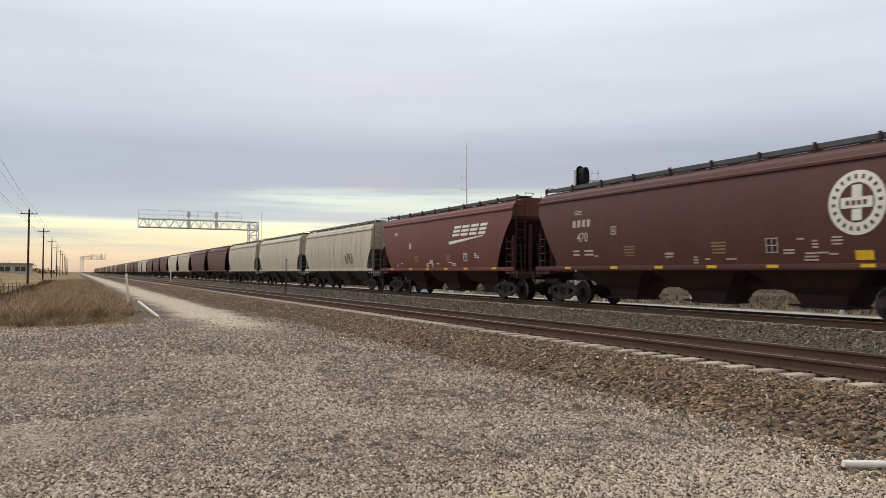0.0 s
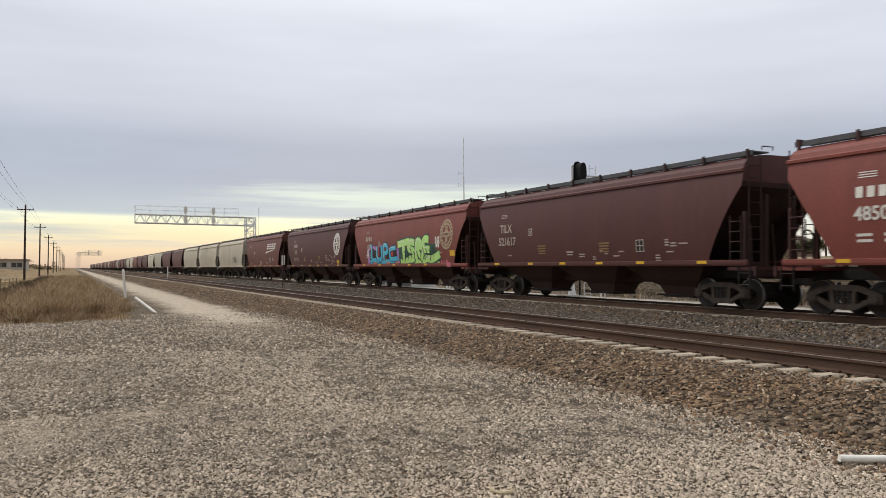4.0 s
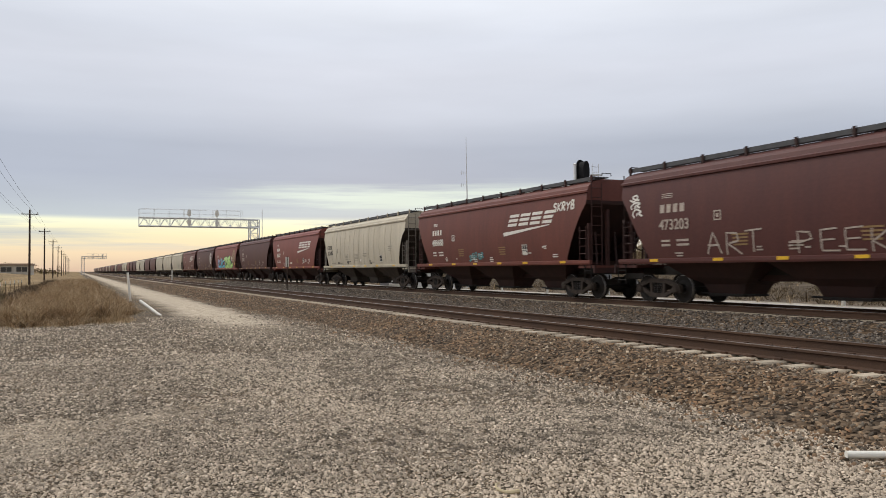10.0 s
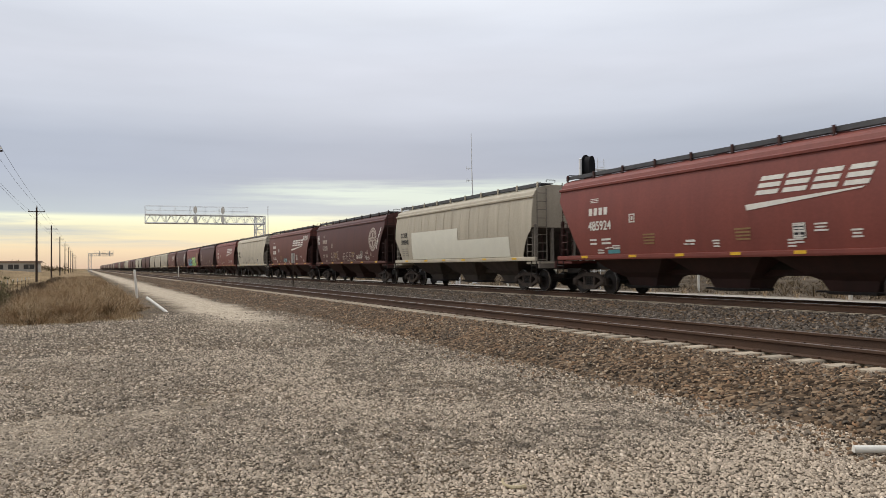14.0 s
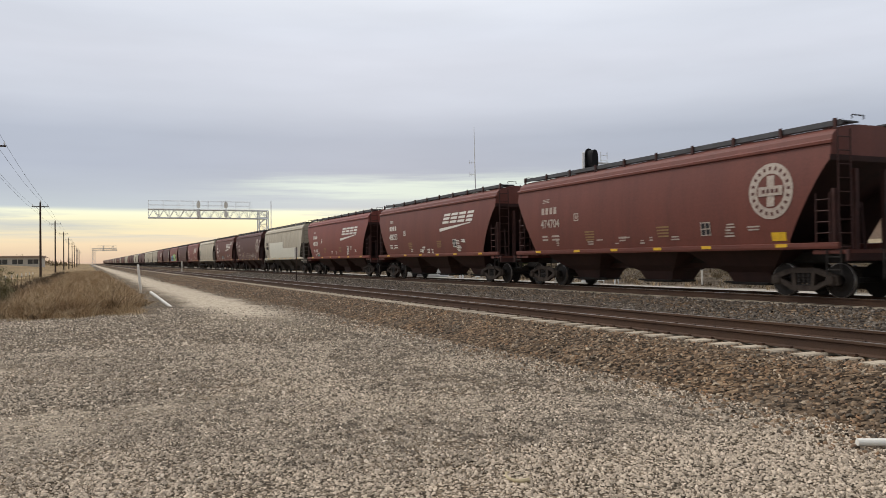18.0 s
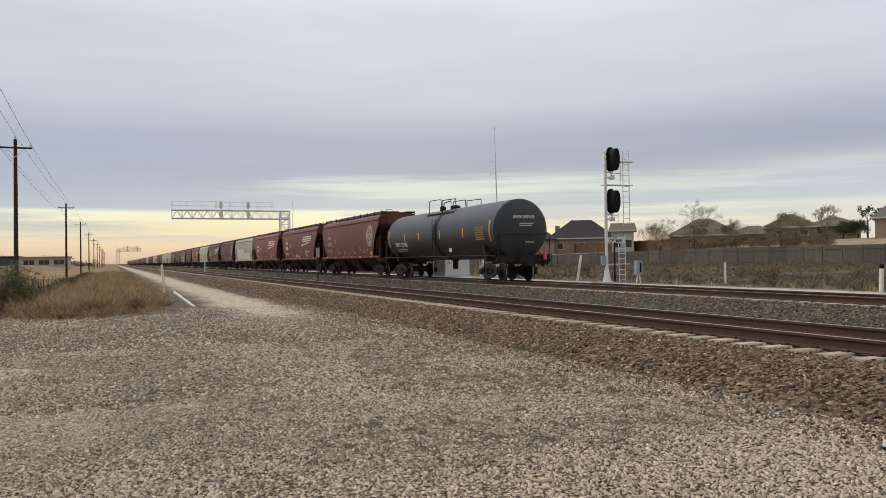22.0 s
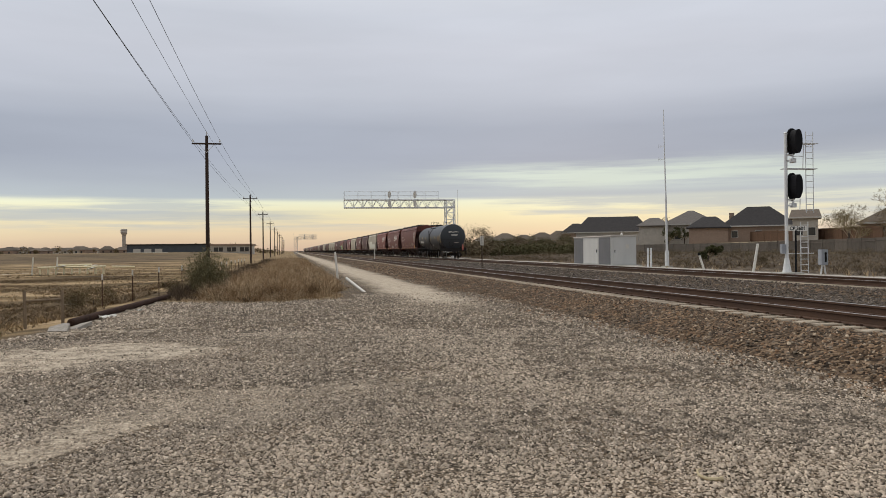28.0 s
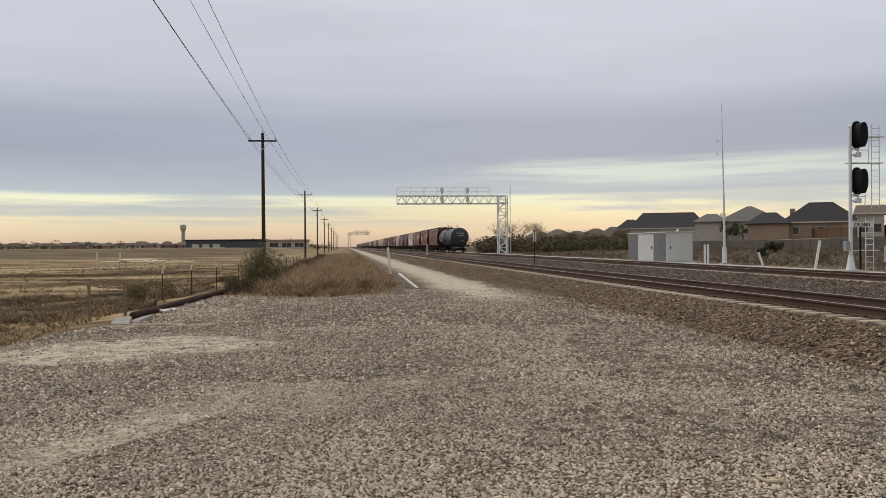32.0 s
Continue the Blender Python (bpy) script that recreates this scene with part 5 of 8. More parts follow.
    emblem(c, -6.25, 2.95, 0.80, WHITE)
    bar_on(c, -6.4, 1.66, 0.5, 0.24, YELLOW, "yellow_plate")
    c = next_car("r", 10, "oxide-red covered hopper car with slanted white logo")
    common_marks(c, 10, WHITE)
    swoosh(c, -4.05, 3.05, 1.18, WHITE)
    for k in (11, 12, 13):
        c = next_car("g", k)
        if k == 11:
            scrawl(c, g, -2.6, -4.4, 1.7, 2.5, 4, G_BLACK, 0.03)


dress()
for b in (red_base, bright_base, maroon_base, grey_base):
    for o in (*b.children_recursive, b):
        bpy.data.objects.remove(o)
far_base = {
    "r": build_hopper(RED, CHUTE, RED_LABEL, detail=False),
    "m": build_hopper(MAROON, CHUTE, MAROON_LABEL, detail=False),
    "g": build_hopper(GREY, CHUTE_GREY, GREY_LABEL, detail=False),
}
for i, kind in enumerate("mmggmmrggmrmgmrrmgmrgmmrgrmmgrmrggmrmmrgmrmgrm"):
    if kind in far_base and kind not in used:
        used.add(kind)
        place(far_base[kind], 14 + i)
    else:
        place(copy_thing(far_base[kind], pose(0, 0, 0)), 14 + i)


# ---------------- the tank car at the rear ----------------
def build_tank():
    car = thing("tank_car", "charcoal-grey tank car with yellow marks at the train's rear", "tank car", group="cars of the freight train")
    R, L = 1.52, 8.22
    zc = 2.62
    ends = [-L + 0.06, -L + 0.064, L - 0.064, L - 0.06]
    prof = [(R - 0.002, y) for y in sorted(ends + [-L + 1.4 + i * (2 * L - 2.8) / 8 for i in range(9)])]
    shell = part("tank_shell", lathe(prof, 64, "y"), TANK, car, smooth=True)
    shell.matrix_basis = pose(0, 0, zc)
    for e in (-1, 1):
        dish = [(R, e * (L - 0.06)), (R, e * (L + 0.02)), (R - 0.02, e * (L + 0.045)), (1.42, e * (L + 0.09)), (1.25, e * (L + 0.17)), (1.0, e * (L + 0.27)), (0.7, e * (L + 0.345)), (0.35, e * (L + 0.40)), (0.02, e * (L + 0.42))]
        head = part("tank_head", lathe(dish, 64, "y"), TANK, car, "dished tank end", smooth=True)
        head.matrix_basis = pose(0, 0, zc)
    for y in (-7.8, -4.5, -1.2, 2.2, 4.75, 7.85):
        bm = bmesh.new()
        for i in range(-2, 5) if abs(y) > 7 else range(0, 3):
            a0, a1 = radians(168 + i * 6), radians(174 + i * 6)
            vs = [bm.verts.new((1.528 * math.cos(a), y + d, zc - 1.528 * math.sin(a))) for a, d in ((a0, 0.06), (a0, -0.06), (a1, -0.06), (a1, 0.06))]
            bm.faces.new(vs)
        part("yellow_mark", bm, YELLOW, car)
    part("shell_band", lathe([(R - 0.02, -0.30), (R + 0.006, -0.29), (R + 0.006, 0.29), (R - 0.02, 0.30)], 64, "y", ring=True), GRIME, car, "dark sooty band round the tank").matrix_basis = pose(0, -0.45, zc)
    # manway platform, valve housing and rails on top
    part("manway", lathe([(0.28, 0), (0.30, 0.02), (0.30, 0.16), (0.24, 0.22), (0.05, 0.24)], 22, "z"), GRIME, car).matrix_basis = pose(0, -0.1, zc + R - 0.02)
    part("valve_housing", lathe([(0.18, 0), (0.18, 0.24), (0.05, 0.3)], 14, "z"), GRIME, car).matrix_basis = pose(-0.1, 1.6, zc + R - 0.02)
    part("vent_pipe", tube([(-0.2, 1.2, zc + R - 0.05), (-0.2, 1.2, zc + R + 0.42), (-0.2, 0.2, zc + R + 0.50), (-0.2, 0.05, zc + R + 0.36)], 0.03), GRIME, car)
    for s in (-1, 1):
        part("platform_grate", box(min(s * 0.55, s * 1.0), max(s * 0.55, s * 1.0), -2.0, 2.1, zc + R - 0.34, zc + R - 0.26), GRIME, car)
        part("safety_rail", tube([(s * 0.8, 2.1, zc + R - 0.3), (s * 0.8, 2.1, zc + R + 0.52), (s * 0.8, 1.95, zc + R + 0.60), (s * 0.8, 0.2, zc + R + 0.57), (s * 0.8, 0.1, zc + R - 0.3)], 0.025), GRIME, car)
        part("safety_rail", tube([(s * 0.8, 0.0, zc + R - 0.3), (s * 0.8, 0.0, zc + R + 0.50), (s * 0.8, -2.0, zc + R + 0.46), (s * 0.8, -2.0, zc + R - 0.3)], 0.025), GRIME, car)
        part("side_ladder", ladder(s * 1.56, -0.45, 0.75, zc + 0.9, 0.5, 9), GRIME, car)
        part("walk_rail", rods([((s * 1.58, -8.6, 1.30), (s * 1.58, 8.6, 1.30))], 0.03), GRIME, car)
        for y in (-7.6, -5, -2.5, 2.5, 5, 7.6):
            part("rail_hanger", rods([((s * 1.58, y, 1.30), (s * 1.2, y, 1.62))], 0.02), GRIME, car)
    for y in (-6.8, 6.8):
        bm = bmesh.new()
        prism(bm, [(-1.25, 1.0), (1.25, 1.0), (1.40, 1.9), (1.15, 1.55), (0.0, 1.15), (-1.15, 1.55), (-1.40, 1.9)], y - 0.12, y + 0.12)
        part("saddle", fix(bm), GRIME, car)
        build_truck(car, y)
    for e in (-1, 1):
        part("stub_sill", box(-0.35, 0.35, min(e * 5.6, e * 8.9), max(e * 5.6, e * 8.9), 0.86, 1.22, 0.02), GRIME, car)
        part("end_sill", box(-1.5, 1.5, e * 8.55 - 0.07, e * 8.55 + 0.07, 0.95, 1.28, 0.02), GRIME, car)
        part("end_platform", box(-1.5, 1.5, min(e * 8.0, e * 8.6), max(e * 8.0, e * 8.6), 1.20, 1.25), GRIME, car)
        part("coupler", box(-0.12, 0.12, min(e * 8.6, e * 9.3), max(e * 8.6, e * 9.3), 0.74, 0.98, 0.03), GRIME, car)
        part("end_handrail", tube([(-1.45, e * 8.55, 1.28), (-1.45, e * 8.70, 2.35), (1.45, e * 8.70, 2.35), (1.45, e * 8.55, 1.28)], 0.025), GRIME, car)
        for s in (-1, 1):
            part("step_ladder", ladder(s * 1.52, e * 8.5, 0.55, 1.25, 0.42, 2), GRIME, car)
    part("brake_wheel", lathe([(0.24, 0), (0.28, 0.02), (0.28, 0.04), (0.24, 0.06)], 18, "y", ring=True), GRIME, car).matrix_basis = pose(-0.35, -8.82, 1.78)
    part("bottom_outlet", lathe([(0.16, 0), (0.16, 0.45), (0.3, 0.6)], 12, "z"), GRIME, car).matrix_basis = pose(0, 0, 0.55)
    # rear marker with a red flag-like plate and lamp
    part("marker_device", box(1.0, 1.15, -8.88, -8.74, 1.05, 1.70, 0.03), mat("red_marker", (0.62, 0.20, 0.16), 0.5), car, "red end-of-train marker")
    # lettering
    text("car_number", "SHPX 207465", 0.40, WHITE, car, pose(-1.446, 5.5, 2.10, 90, 0, -90) @ pose(0, 0, 0, 20, 0, 0), 0.006)
    for k in range(2):
        bm = bmesh.new()
        bx(bm, -1.38, -1.36, 4.6, 6.4, 1.80 - k * 0.10, 1.825 - k * 0.10)
        part("stencil_bar", bm, FADED, car)
    for k in range(6):
        bm = bmesh.new()
        z = 2.75 - k * 0.12
        x = math.sqrt(max(0.0, R * R - (z - zc) ** 2))
        bx(bm, -x - 0.012, -x - 0.002, -7.1, -6.1, z - 0.035, z + 0.035)
        part("stencil_bar", bm, YTEXT, car)
    bm = bmesh.new()
    bx(bm, -1.25, -1.23, -2.35, -2.0, 1.55, 1.80)
    part("placard", bm, WHITE, car, "white diamond placard holder")
    text("end_number", "SHPX 207465", 0.21, WHITE, car, pose(0.0, -L - 0.40, 3.2, 90, 0, 0) @ pose(0, 0, 0, -14, 0, 0), 0.006)
    for x0, x1, z, hh in ((-0.25, 0.55, 2.88, 0.022), (-0.25, 0.45, 2.78, 0.022), (0.1, 0.6, 1.95, 0.03)):
        bm = bmesh.new()
        d = L + 0.42 - 0.12 * ((z - zc) ** 2 + 0.1)
        bx(bm, x0, x1, -d - 0.02, -d + 0.12, z - hh, z + hh)
        part("end_stencil", bm, WHITE if z > 2 else FADED, car)
    return car


tank = build_tank()
CARS.append((tank, Y0 - PITCH - 18.45))


# ---------------- signals, sheds and line-side things ----------------
def build_signal():
    """Trackside colour-light signal with two black heads, seen from behind and the side."""
    s = thing("railroad_signal", "silver trackside signal mast with two black lamp heads and a ladder", "railroad signal", pose(23.5, 34.72, 0.36))
    bm = bmesh.new()
    bx(bm, -0.55, 0.55, -0.55, 0.55, -0.3, 0.05)
    part("foundation", bm, CONC, s)
    bm = bmesh.new()
    for a, b, r, r2 in (((0, 0, 0.05), (0, 0, 0.75), 0.21, 0.10), ((0, 0, 0.75), (0, 0, 6.75), 0.085, 0.075)):
        rod(bm, a, b, r, 14, r2)
    part("mast", bm, GALV, s)
    part("mast_cap", lathe([(0.085, 0), (0.09, 0.03), (0.02, 0.09)], 12, "z"), GALV, s).matrix_basis = pose(0, 0, 6.75)
    part("relay_case", box(-0.30, -0.10, -0.12, 0.12, 0.95, 1.40, 0.02), DULLSTEEL, s)
    for z in (6.34, 4.18):
        # the tall rounded target seen at an angle, with hoods behind it
        prof = []
        for i in range(28):
            a = 2 * math.pi * i / 28
            c, d = math.cos(a), math.sin(a)
            prof.append((0.31 * math.copysign(abs(c) ** 0.8, c) * (1 - 0.4 * max(0.0, -d) ** 2), 0.68 * math.copysign(abs(d) ** 0.9, d)))
        bm = bmesh.new()
        prism(bm, prof, -0.06, 0.0, "y")
        h = part("signal_head", fix(bm), BLACK, s, "black rounded signal target")
        h.matrix_basis = pose(0.34, 0.05, z, 0, 0, 6)
        bm = bmesh.new()
        prism(bm, [(p * 0.70, q * 0.84) for p, q in prof], -0.52, -0.06, "y")
        part("hood_shroud", fix(bm), BLACK, h)
        part("lamp_housing", box(-0.24, 0.24, 0.0, 0.26, -0.48, 0.48, 0.05), BLACK, h)
        part("head_bracket", rods([((0, 0, z - 0.62), (0.38, 0, z - 0.62)), ((0.38, 0, z - 0.95), (0.38, 0, z - 0.5)), ((0, 0, z - 0.9), (0.38, 0, z - 0.9))], 0.04, 8), GALV, s)
        part("junction_box", box(0.24, 0.5, -0.12, 0.12, z - 1.0, z - 0.78, 0.02), GALV, s)
    for z, x1 in ((6.30, 1.86), (5.06, 1.80), (0.93, 1.55)):
        bm = bmesh.new()
        for k in range(5):
            bx(bm, 0.05 if z < 5.5 else 0.95, x1, 0.12 + k * 0.09, 0.17 + k * 0.09, z, z + 0.04)
        part("service_platform", bm, GALV, s)
    part("platform_rail", rods([((0.98, 0.1, 5.1), (1.04, 0.1, 6.30)), ((0.32, 0.1, 5.68), (1.0, 0.1, 5.68)), ((0.80, 0.1, 3.05), (0.82, 0.1, 3.6)), ((0.2, 0.1, 3.50), (0.82, 0.1, 3.50))], 0.02), GALV, s)
    for x, z0, z1, n in ((1.52, 2.95, 6.92, 14), (1.20, 0.0, 2.5, 9)):
        part("ladder", ladder(x, 0.35, z0, z1, 0.40, n, "x"), GALV, s)
    sg = part("name_plate", box(-0.08, 1.08, -0.13, -0.11, 2.04, 2.28), mat("white_enamel_sign", (0.84, 0.83, 0.78), 0.5, dark=(0.45, 0.42, 0.36), scale=6, amount=0.4), s, "white sign plate with black lettering")
    text("sign_lettering", "CP 3601", 0.24, BLACKP, sg, pose(0.5, -0.135, 2.155, 90, 0, 0), 0.006)
    part("cable_pipe", rods([((0.42, -0.1, 0.0), (0.42, -0.1, 2.1))], 0.045, 8), BLACK, s)
    return s


build_signal()


def build_antenna():
    a = thing("radio_mast", "thin grey radio mast with small side antennas", "antenna", pose(24.45, 49.15, 0.36))
    part("base_plate", box(-0.3, 0.3, -0.3, 0.3, -0.2, 0.08, 0.02), CONC, a)
    bm = bmesh.new()
    rod(bm, (0, 0, 0.05), (0, 0, 1.1), 0.14, 12, 0.13)
    rod(bm, (0, 0, 1.1), (-0.03, 0, 4.6), 0.075, 10, 0.06)
    rod(bm, (-0.03, 0, 4.6), (-0.10, 0, 7.6), 0.05, 8, 0.04)
    rod(bm, (-0.10, 0, 7.6), (-0.13, 0, 10.45), 0.03, 6, 0.018)
    part("pole", bm, GALV, a)
    for z in (7.15, 7.98):
        part("side_antenna", rods([((-0.09, 0, z), (-0.55, 0, z)), ((-0.5, 0, z - 0.14), (-0.5, 0, z + 0.14)), ((-0.36, 0, z - 0.1), (-0.36, 0, z + 0.1))], 0.012, 5), GALV, a)
    return a


build_antenna()


def build_bungalow():
    b = thing("equipment_shelter", "brushed aluminium signal equipment shelter with two doors", "equipment shelter", pose(23.3, 55.8, 0.36))
    part("pad", box(-0.9, 2.6, -1.6, 8.6, -0.25, 0.0), CONC, b)
    part("cabinet_body", box(0, 2.0, 0, 7.9, 0.02, 2.14, 0.02), ALU, b)
    part("roof_cap", box(-0.08, 2.08, -0.08, 7.98, 2.14, 2.24, 0.03), TRIM, b)
    # doors on the end and on the track side, standing slightly proud
    d = part("door", box(0.18, 1.05, -0.035, 0.0, 0.1, 2.05, 0.01), ALU, b)
    part("handle", box(0.25, 0.30, -0.08, -0.03, 0.95, 1.15, 0.01), BLACK, d)
    part("notice", box(1.15, 1.42, -0.006, 0.0, 1.25, 1.55), WHITE, b, "small white notice")
    for y0, y1 in ((2.5, 5.6),):
        d = part("door", box(-0.035, 0.0, y0, y1, 0.1, 2.05, 0.01), ALU, b)
        part("handle", box(-0.08, -0.03, y0 + 0.2, y0 + 0.25, 0.95, 1.2, 0.01), BLACK, d)
    # side panels carry their dark reflection as colour
    for y0, y1 in ((0.12, 2.35), (5.75, 7.8)):
        part("side_panel", box(-0.02, 0.0, y0, y1, 0.06, 2.1, 0.005), ALUDARK, b, "aluminium panel with its dark reflection painted in")
    part("vent_dome", lathe([(0.10, 0), (0.10, 0.1), (0.03, 0.2)], 12, "z"), WHITE, b).matrix_basis = pose(1.2, 0.8, 2.24)
    return b


build_bungalow()


def truss_bar(bm, a, b, w):
    a, b = Vector(a), Vector(b)
    rod(bm, a, b, w, 4)


def build_gantry(m, span, label, heads=(), steel=None):
    """Cantilever signal bridge: lattice mast and truss arm with a railed walkway. The arm runs to -x."""
    g = thing("signal_gantry", label, "signal gantry", m, group="signal gantries over the tracks")
    steel = steel or GALV
    zb, zt, dx = 7.85, 9.06, 0.68
    bm = bmesh.new()
    for x in (-dx, dx):
        for y in (-dx, dx):
            truss_bar(bm, (x, y, 0), (x, y, zt), 0.075)
    part("mast_leg", bm, steel, g)
    bm = bmesh.new()
    n = 9
    for i in range(n):
        z0, z1 = zt * i / n, zt * (i + 1) / n
        s = 1 if i % 2 else -1
        for y in (-dx, dx):
            truss_bar(bm, (-dx * s, y, z0), (dx * s, y, z1), 0.045)
            truss_bar(bm, (-dx, y, z1), (dx, y, z1), 0.035)
        for x in (-dx, dx):
            truss_bar(bm, (x, -dx * s, z0), (x, dx * s, z1), 0.045)
    part("mast_lattice", bm, steel, g)
    x0, x1 = -span, dx
    for y in (-dx, dx):
        for z, w in ((zb, 0.09), (zt, 0.08)):
            part("chord", rods([((x0, y, z), (x1, y, z))], w, 4), steel, g)
    bm = bmesh.new()
    n = 12
    for i in range(n):
        a, b = x0 + (x1 - x0) * i / n, x0 + (x1 - x0) * (i + 1) / n
        for y in (-dx, dx):
            truss_bar(bm, (a, y, zb), ((a + b) / 2, y, zt), 0.035)
            truss_bar(bm, ((a + b) / 2, y, zt), (b, y, zb), 0.035)
            truss_bar(bm, (a, y, zb), (a, y, zt), 0.028)
        truss_bar(bm, (a, -dx, zb), (b, dx, zb), 0.03)
    part("arm_lattice", bm, steel, g)
    bm = bmesh.new()
    for k in range(6):
        y = -0.6 + k * 0.24
        bx(bm, x0, -1.0, y - 0.05, y + 0.05, zt + 0.08, zt + 0.11)
    part("walkway", bm, steel, g)
    xr = -1.9
    segs = []
    for z in (zt + 0.65, zt + 1.28):
        for y in (-dx, dx):
            segs.append(((x0, y, z), (xr, y, z)))
    for i in range(8):
        x = x0 + (xr - x0) * i / 7
        for y in (-dx, dx):
            segs.append(((x, y, zt), (x, y, zt + 1.28)))
    part("handrail", rods(segs, 0.021, 4), steel, g)
    part("ladder", ladder(1.25, 0, 0.2, zt + 1.6, 0.5, 22, "y"), steel, g)
    for hx in heads:
        for z in (zt - 0.62, zt + 0.75):
            prof = [(0.27 * math.cos(2 * math.pi * i / 20), 0.54 * math.sin(2 * math.pi * i / 20)) for i in range(20)]
            bm = bmesh.new()
            prism(bm, prof, -0.05, 0.0, "y")
            h = part("signal_head", fix(bm), PVC, g, "pale-backed signal target")
            h.matrix_basis = pose(hx, -0.75, z)
            part("lamp_housing", box(-0.2, 0.2, 0.0, 0.35, -0.42, 0.42, 0.05), PVC, h)
        part("head_hanger", rods([((hx, -0.7, zt - 1.2), (hx, -0.7, zt + 1.4))], 0.05), steel, g)
    part("foundation", box(-1.6, 3.0, -1.6, 1.6, -0.4, 0.06), CONC, g)
    return g


build_gantry(pose(24.3, 122.0, 0.34), 16.4, "galvanised cantilever signal gantry reaching over both tracks", heads=(-9.55, -5.6))
build_gantry(pose(2.2, 425.0, 0.0, 0, 0, 180), 10.5, "distant grey cantilever signal gantry over the tracks", heads=(-4.4, -8.8), steel=DULLSTEEL)


def build_pole(y, x=-6.4, up=0.0):
    p = thing("utility_pole", "dark wooden utility pole with a crossarm and insulators", "utility pole", pose(x, y, ground_z(x, y) - 0.1 + up), group="utility poles along the lane")
    part("shaft", lathe([(0.165, -up), (0.155, 2), (0.115, 10.9), (0.02, 10.95)], 12, "z"), WOODPOLE, p)
    part("crossarm", box(-1.1, 1.1, -0.17, -0.07, 10.22, 10.34, 0.01), WOODPOLE, p)
    part("arm_brace", rods([((-0.55, -0.13, 10.22), (0, -0.12, 9.6)), ((0.55, -0.13, 10.22), (0, -0.12, 9.6))], 0.02), GALV, p)
    for x2, z in ((-1.0, 10.34), (1.0, 10.34), (0.0, 10.95)):
        part("insulator", lathe([(0.02, 0), (0.02, 0.06), (0.06, 0.08), (0.065, 0.16), (0.045, 0.22), (0.02, 0.28)], 10, "z"), GALV, p).matrix_basis = pose(x2, -0.12 if x2 else 0.0, z)
    return p


POLE_Y = [-1.5, 64.0, 129.5, 185.5, 247, 309, 371, 433, 495, 557, 619, 681]
for y in POLE_Y:
    build_pole(y, x=-5.7 if y < 0 else -6.4, up=2.0 if y < 0 else 0.0)


def build_wires():
    for x, z, sag in ((-7.4, 10.55, 0.35), (-5.4, 10.55, 0.35), (-6.4, 11.2, 0.35), (-6.6, 9.2, 0.25)):
        bm = bmesh.new()
        ys = [-64.0] + POLE_Y
        for a, b in zip(ys, ys[1:]):
            n = 10
            pts = []
            for i in range(n + 1):
                s = i / n
                pts.append((x + 0.7 * ((a < 0) * (1 - s) + (b < 0) * s), a + (b - a) * s, z + (ground_z(-6.4, a) * (1 - s) + ground_z(-6.4, b) * s) + 2.0 * ((a < 0) * (1 - s) + (b < 0) * s) - 0.1 - sag * 4 * s * (1 - s)))
            for p, q in zip(pts, pts[1:]):
                rod(bm, p, q, 0.012, 4)
        tagged(part("power_line", bm, BLACK), "thin dark sagging overhead wire strung from pole to pole", "cable", "overhead wires")


build_wires()


# markers, posts and small boxes
def marker(base, top, r, label, cap=None, group="white marker posts"):
    """A round plastic marker post from base to top."""
    base, top = Vector(base), Vector(top)
    d = top - base
    t = thing("marker_post", label, "marker post", Matrix.LocRotScale(base, d.to_track_quat("Z", "Y"), None), group=group)
    h = d.length
    part("tube", lathe([(r, -0.3), (r, h * 0.3), (r * 1.02, h * 0.7), (r * 0.98, h - 0.02), (r * 0.7, h)], 12, "z"), PVC, t)
    if cap:
        part("cap", lathe([(r * 1.05, h - 0.12), (r * 1.05, h + 0.01), (r * 0.6, h + 0.03)], 12, "z"), cap, t, "black cap")
    return t


marker((2.70, 48.4, 0.0), (2.55, 48.4, 1.62), 0.065, "upright white plastic marker post in dry grass")
marker((2.84, 32.5, 0.02), (2.22, 33.5, 0.54), 0.055, "knocked-over white plastic marker post leaning on the gravel")
marker((23.6, 42.75, 0.3), (23.25, 42.75, 1.30), 0.06, "leaning white marker post with black cap", BLACK)
marker((22.75, 36.4, 0.3), (23.03, 36.4, 1.80), 0.065, "leaning white plastic marker post beside the track")
marker((26.0, 28.9, 0.4), (26.0, 28.9, 1.38), 0.05, "white marker post in dry weeds")
marker((24.0, 19.25, 0.3), (24.05, 19.25, 1.29), 0.07, "white marker post with black cap beside the track", BLACK)
marker((14.3, 140.0, 0.1), (14.3, 140.0, 1.9), 0.09, "grey-white post between the tracks")

p = thing("pipe_length", "short length of white plastic pipe on gravel", "pipe", pose(6.17, 4.95, 0.045, 0, 90, -27))
part("pipe_wall", lathe([(0.026, 0.0), (0.034, 0.0), (0.034, 0.78), (0.026, 0.78), (0.026, 0.76)], 16, "z"), PVC, p)

t = thing("twin_post", "pair of grey steel posts on a concrete pad", "post", pose(23.8, 50.4, 0.36))
for s in (-0.11, 0.11):
    part("post", box(s - 0.055, s + 0.055, -0.05, 0.05, -0.2, 1.28, 0.01), GALV, t)

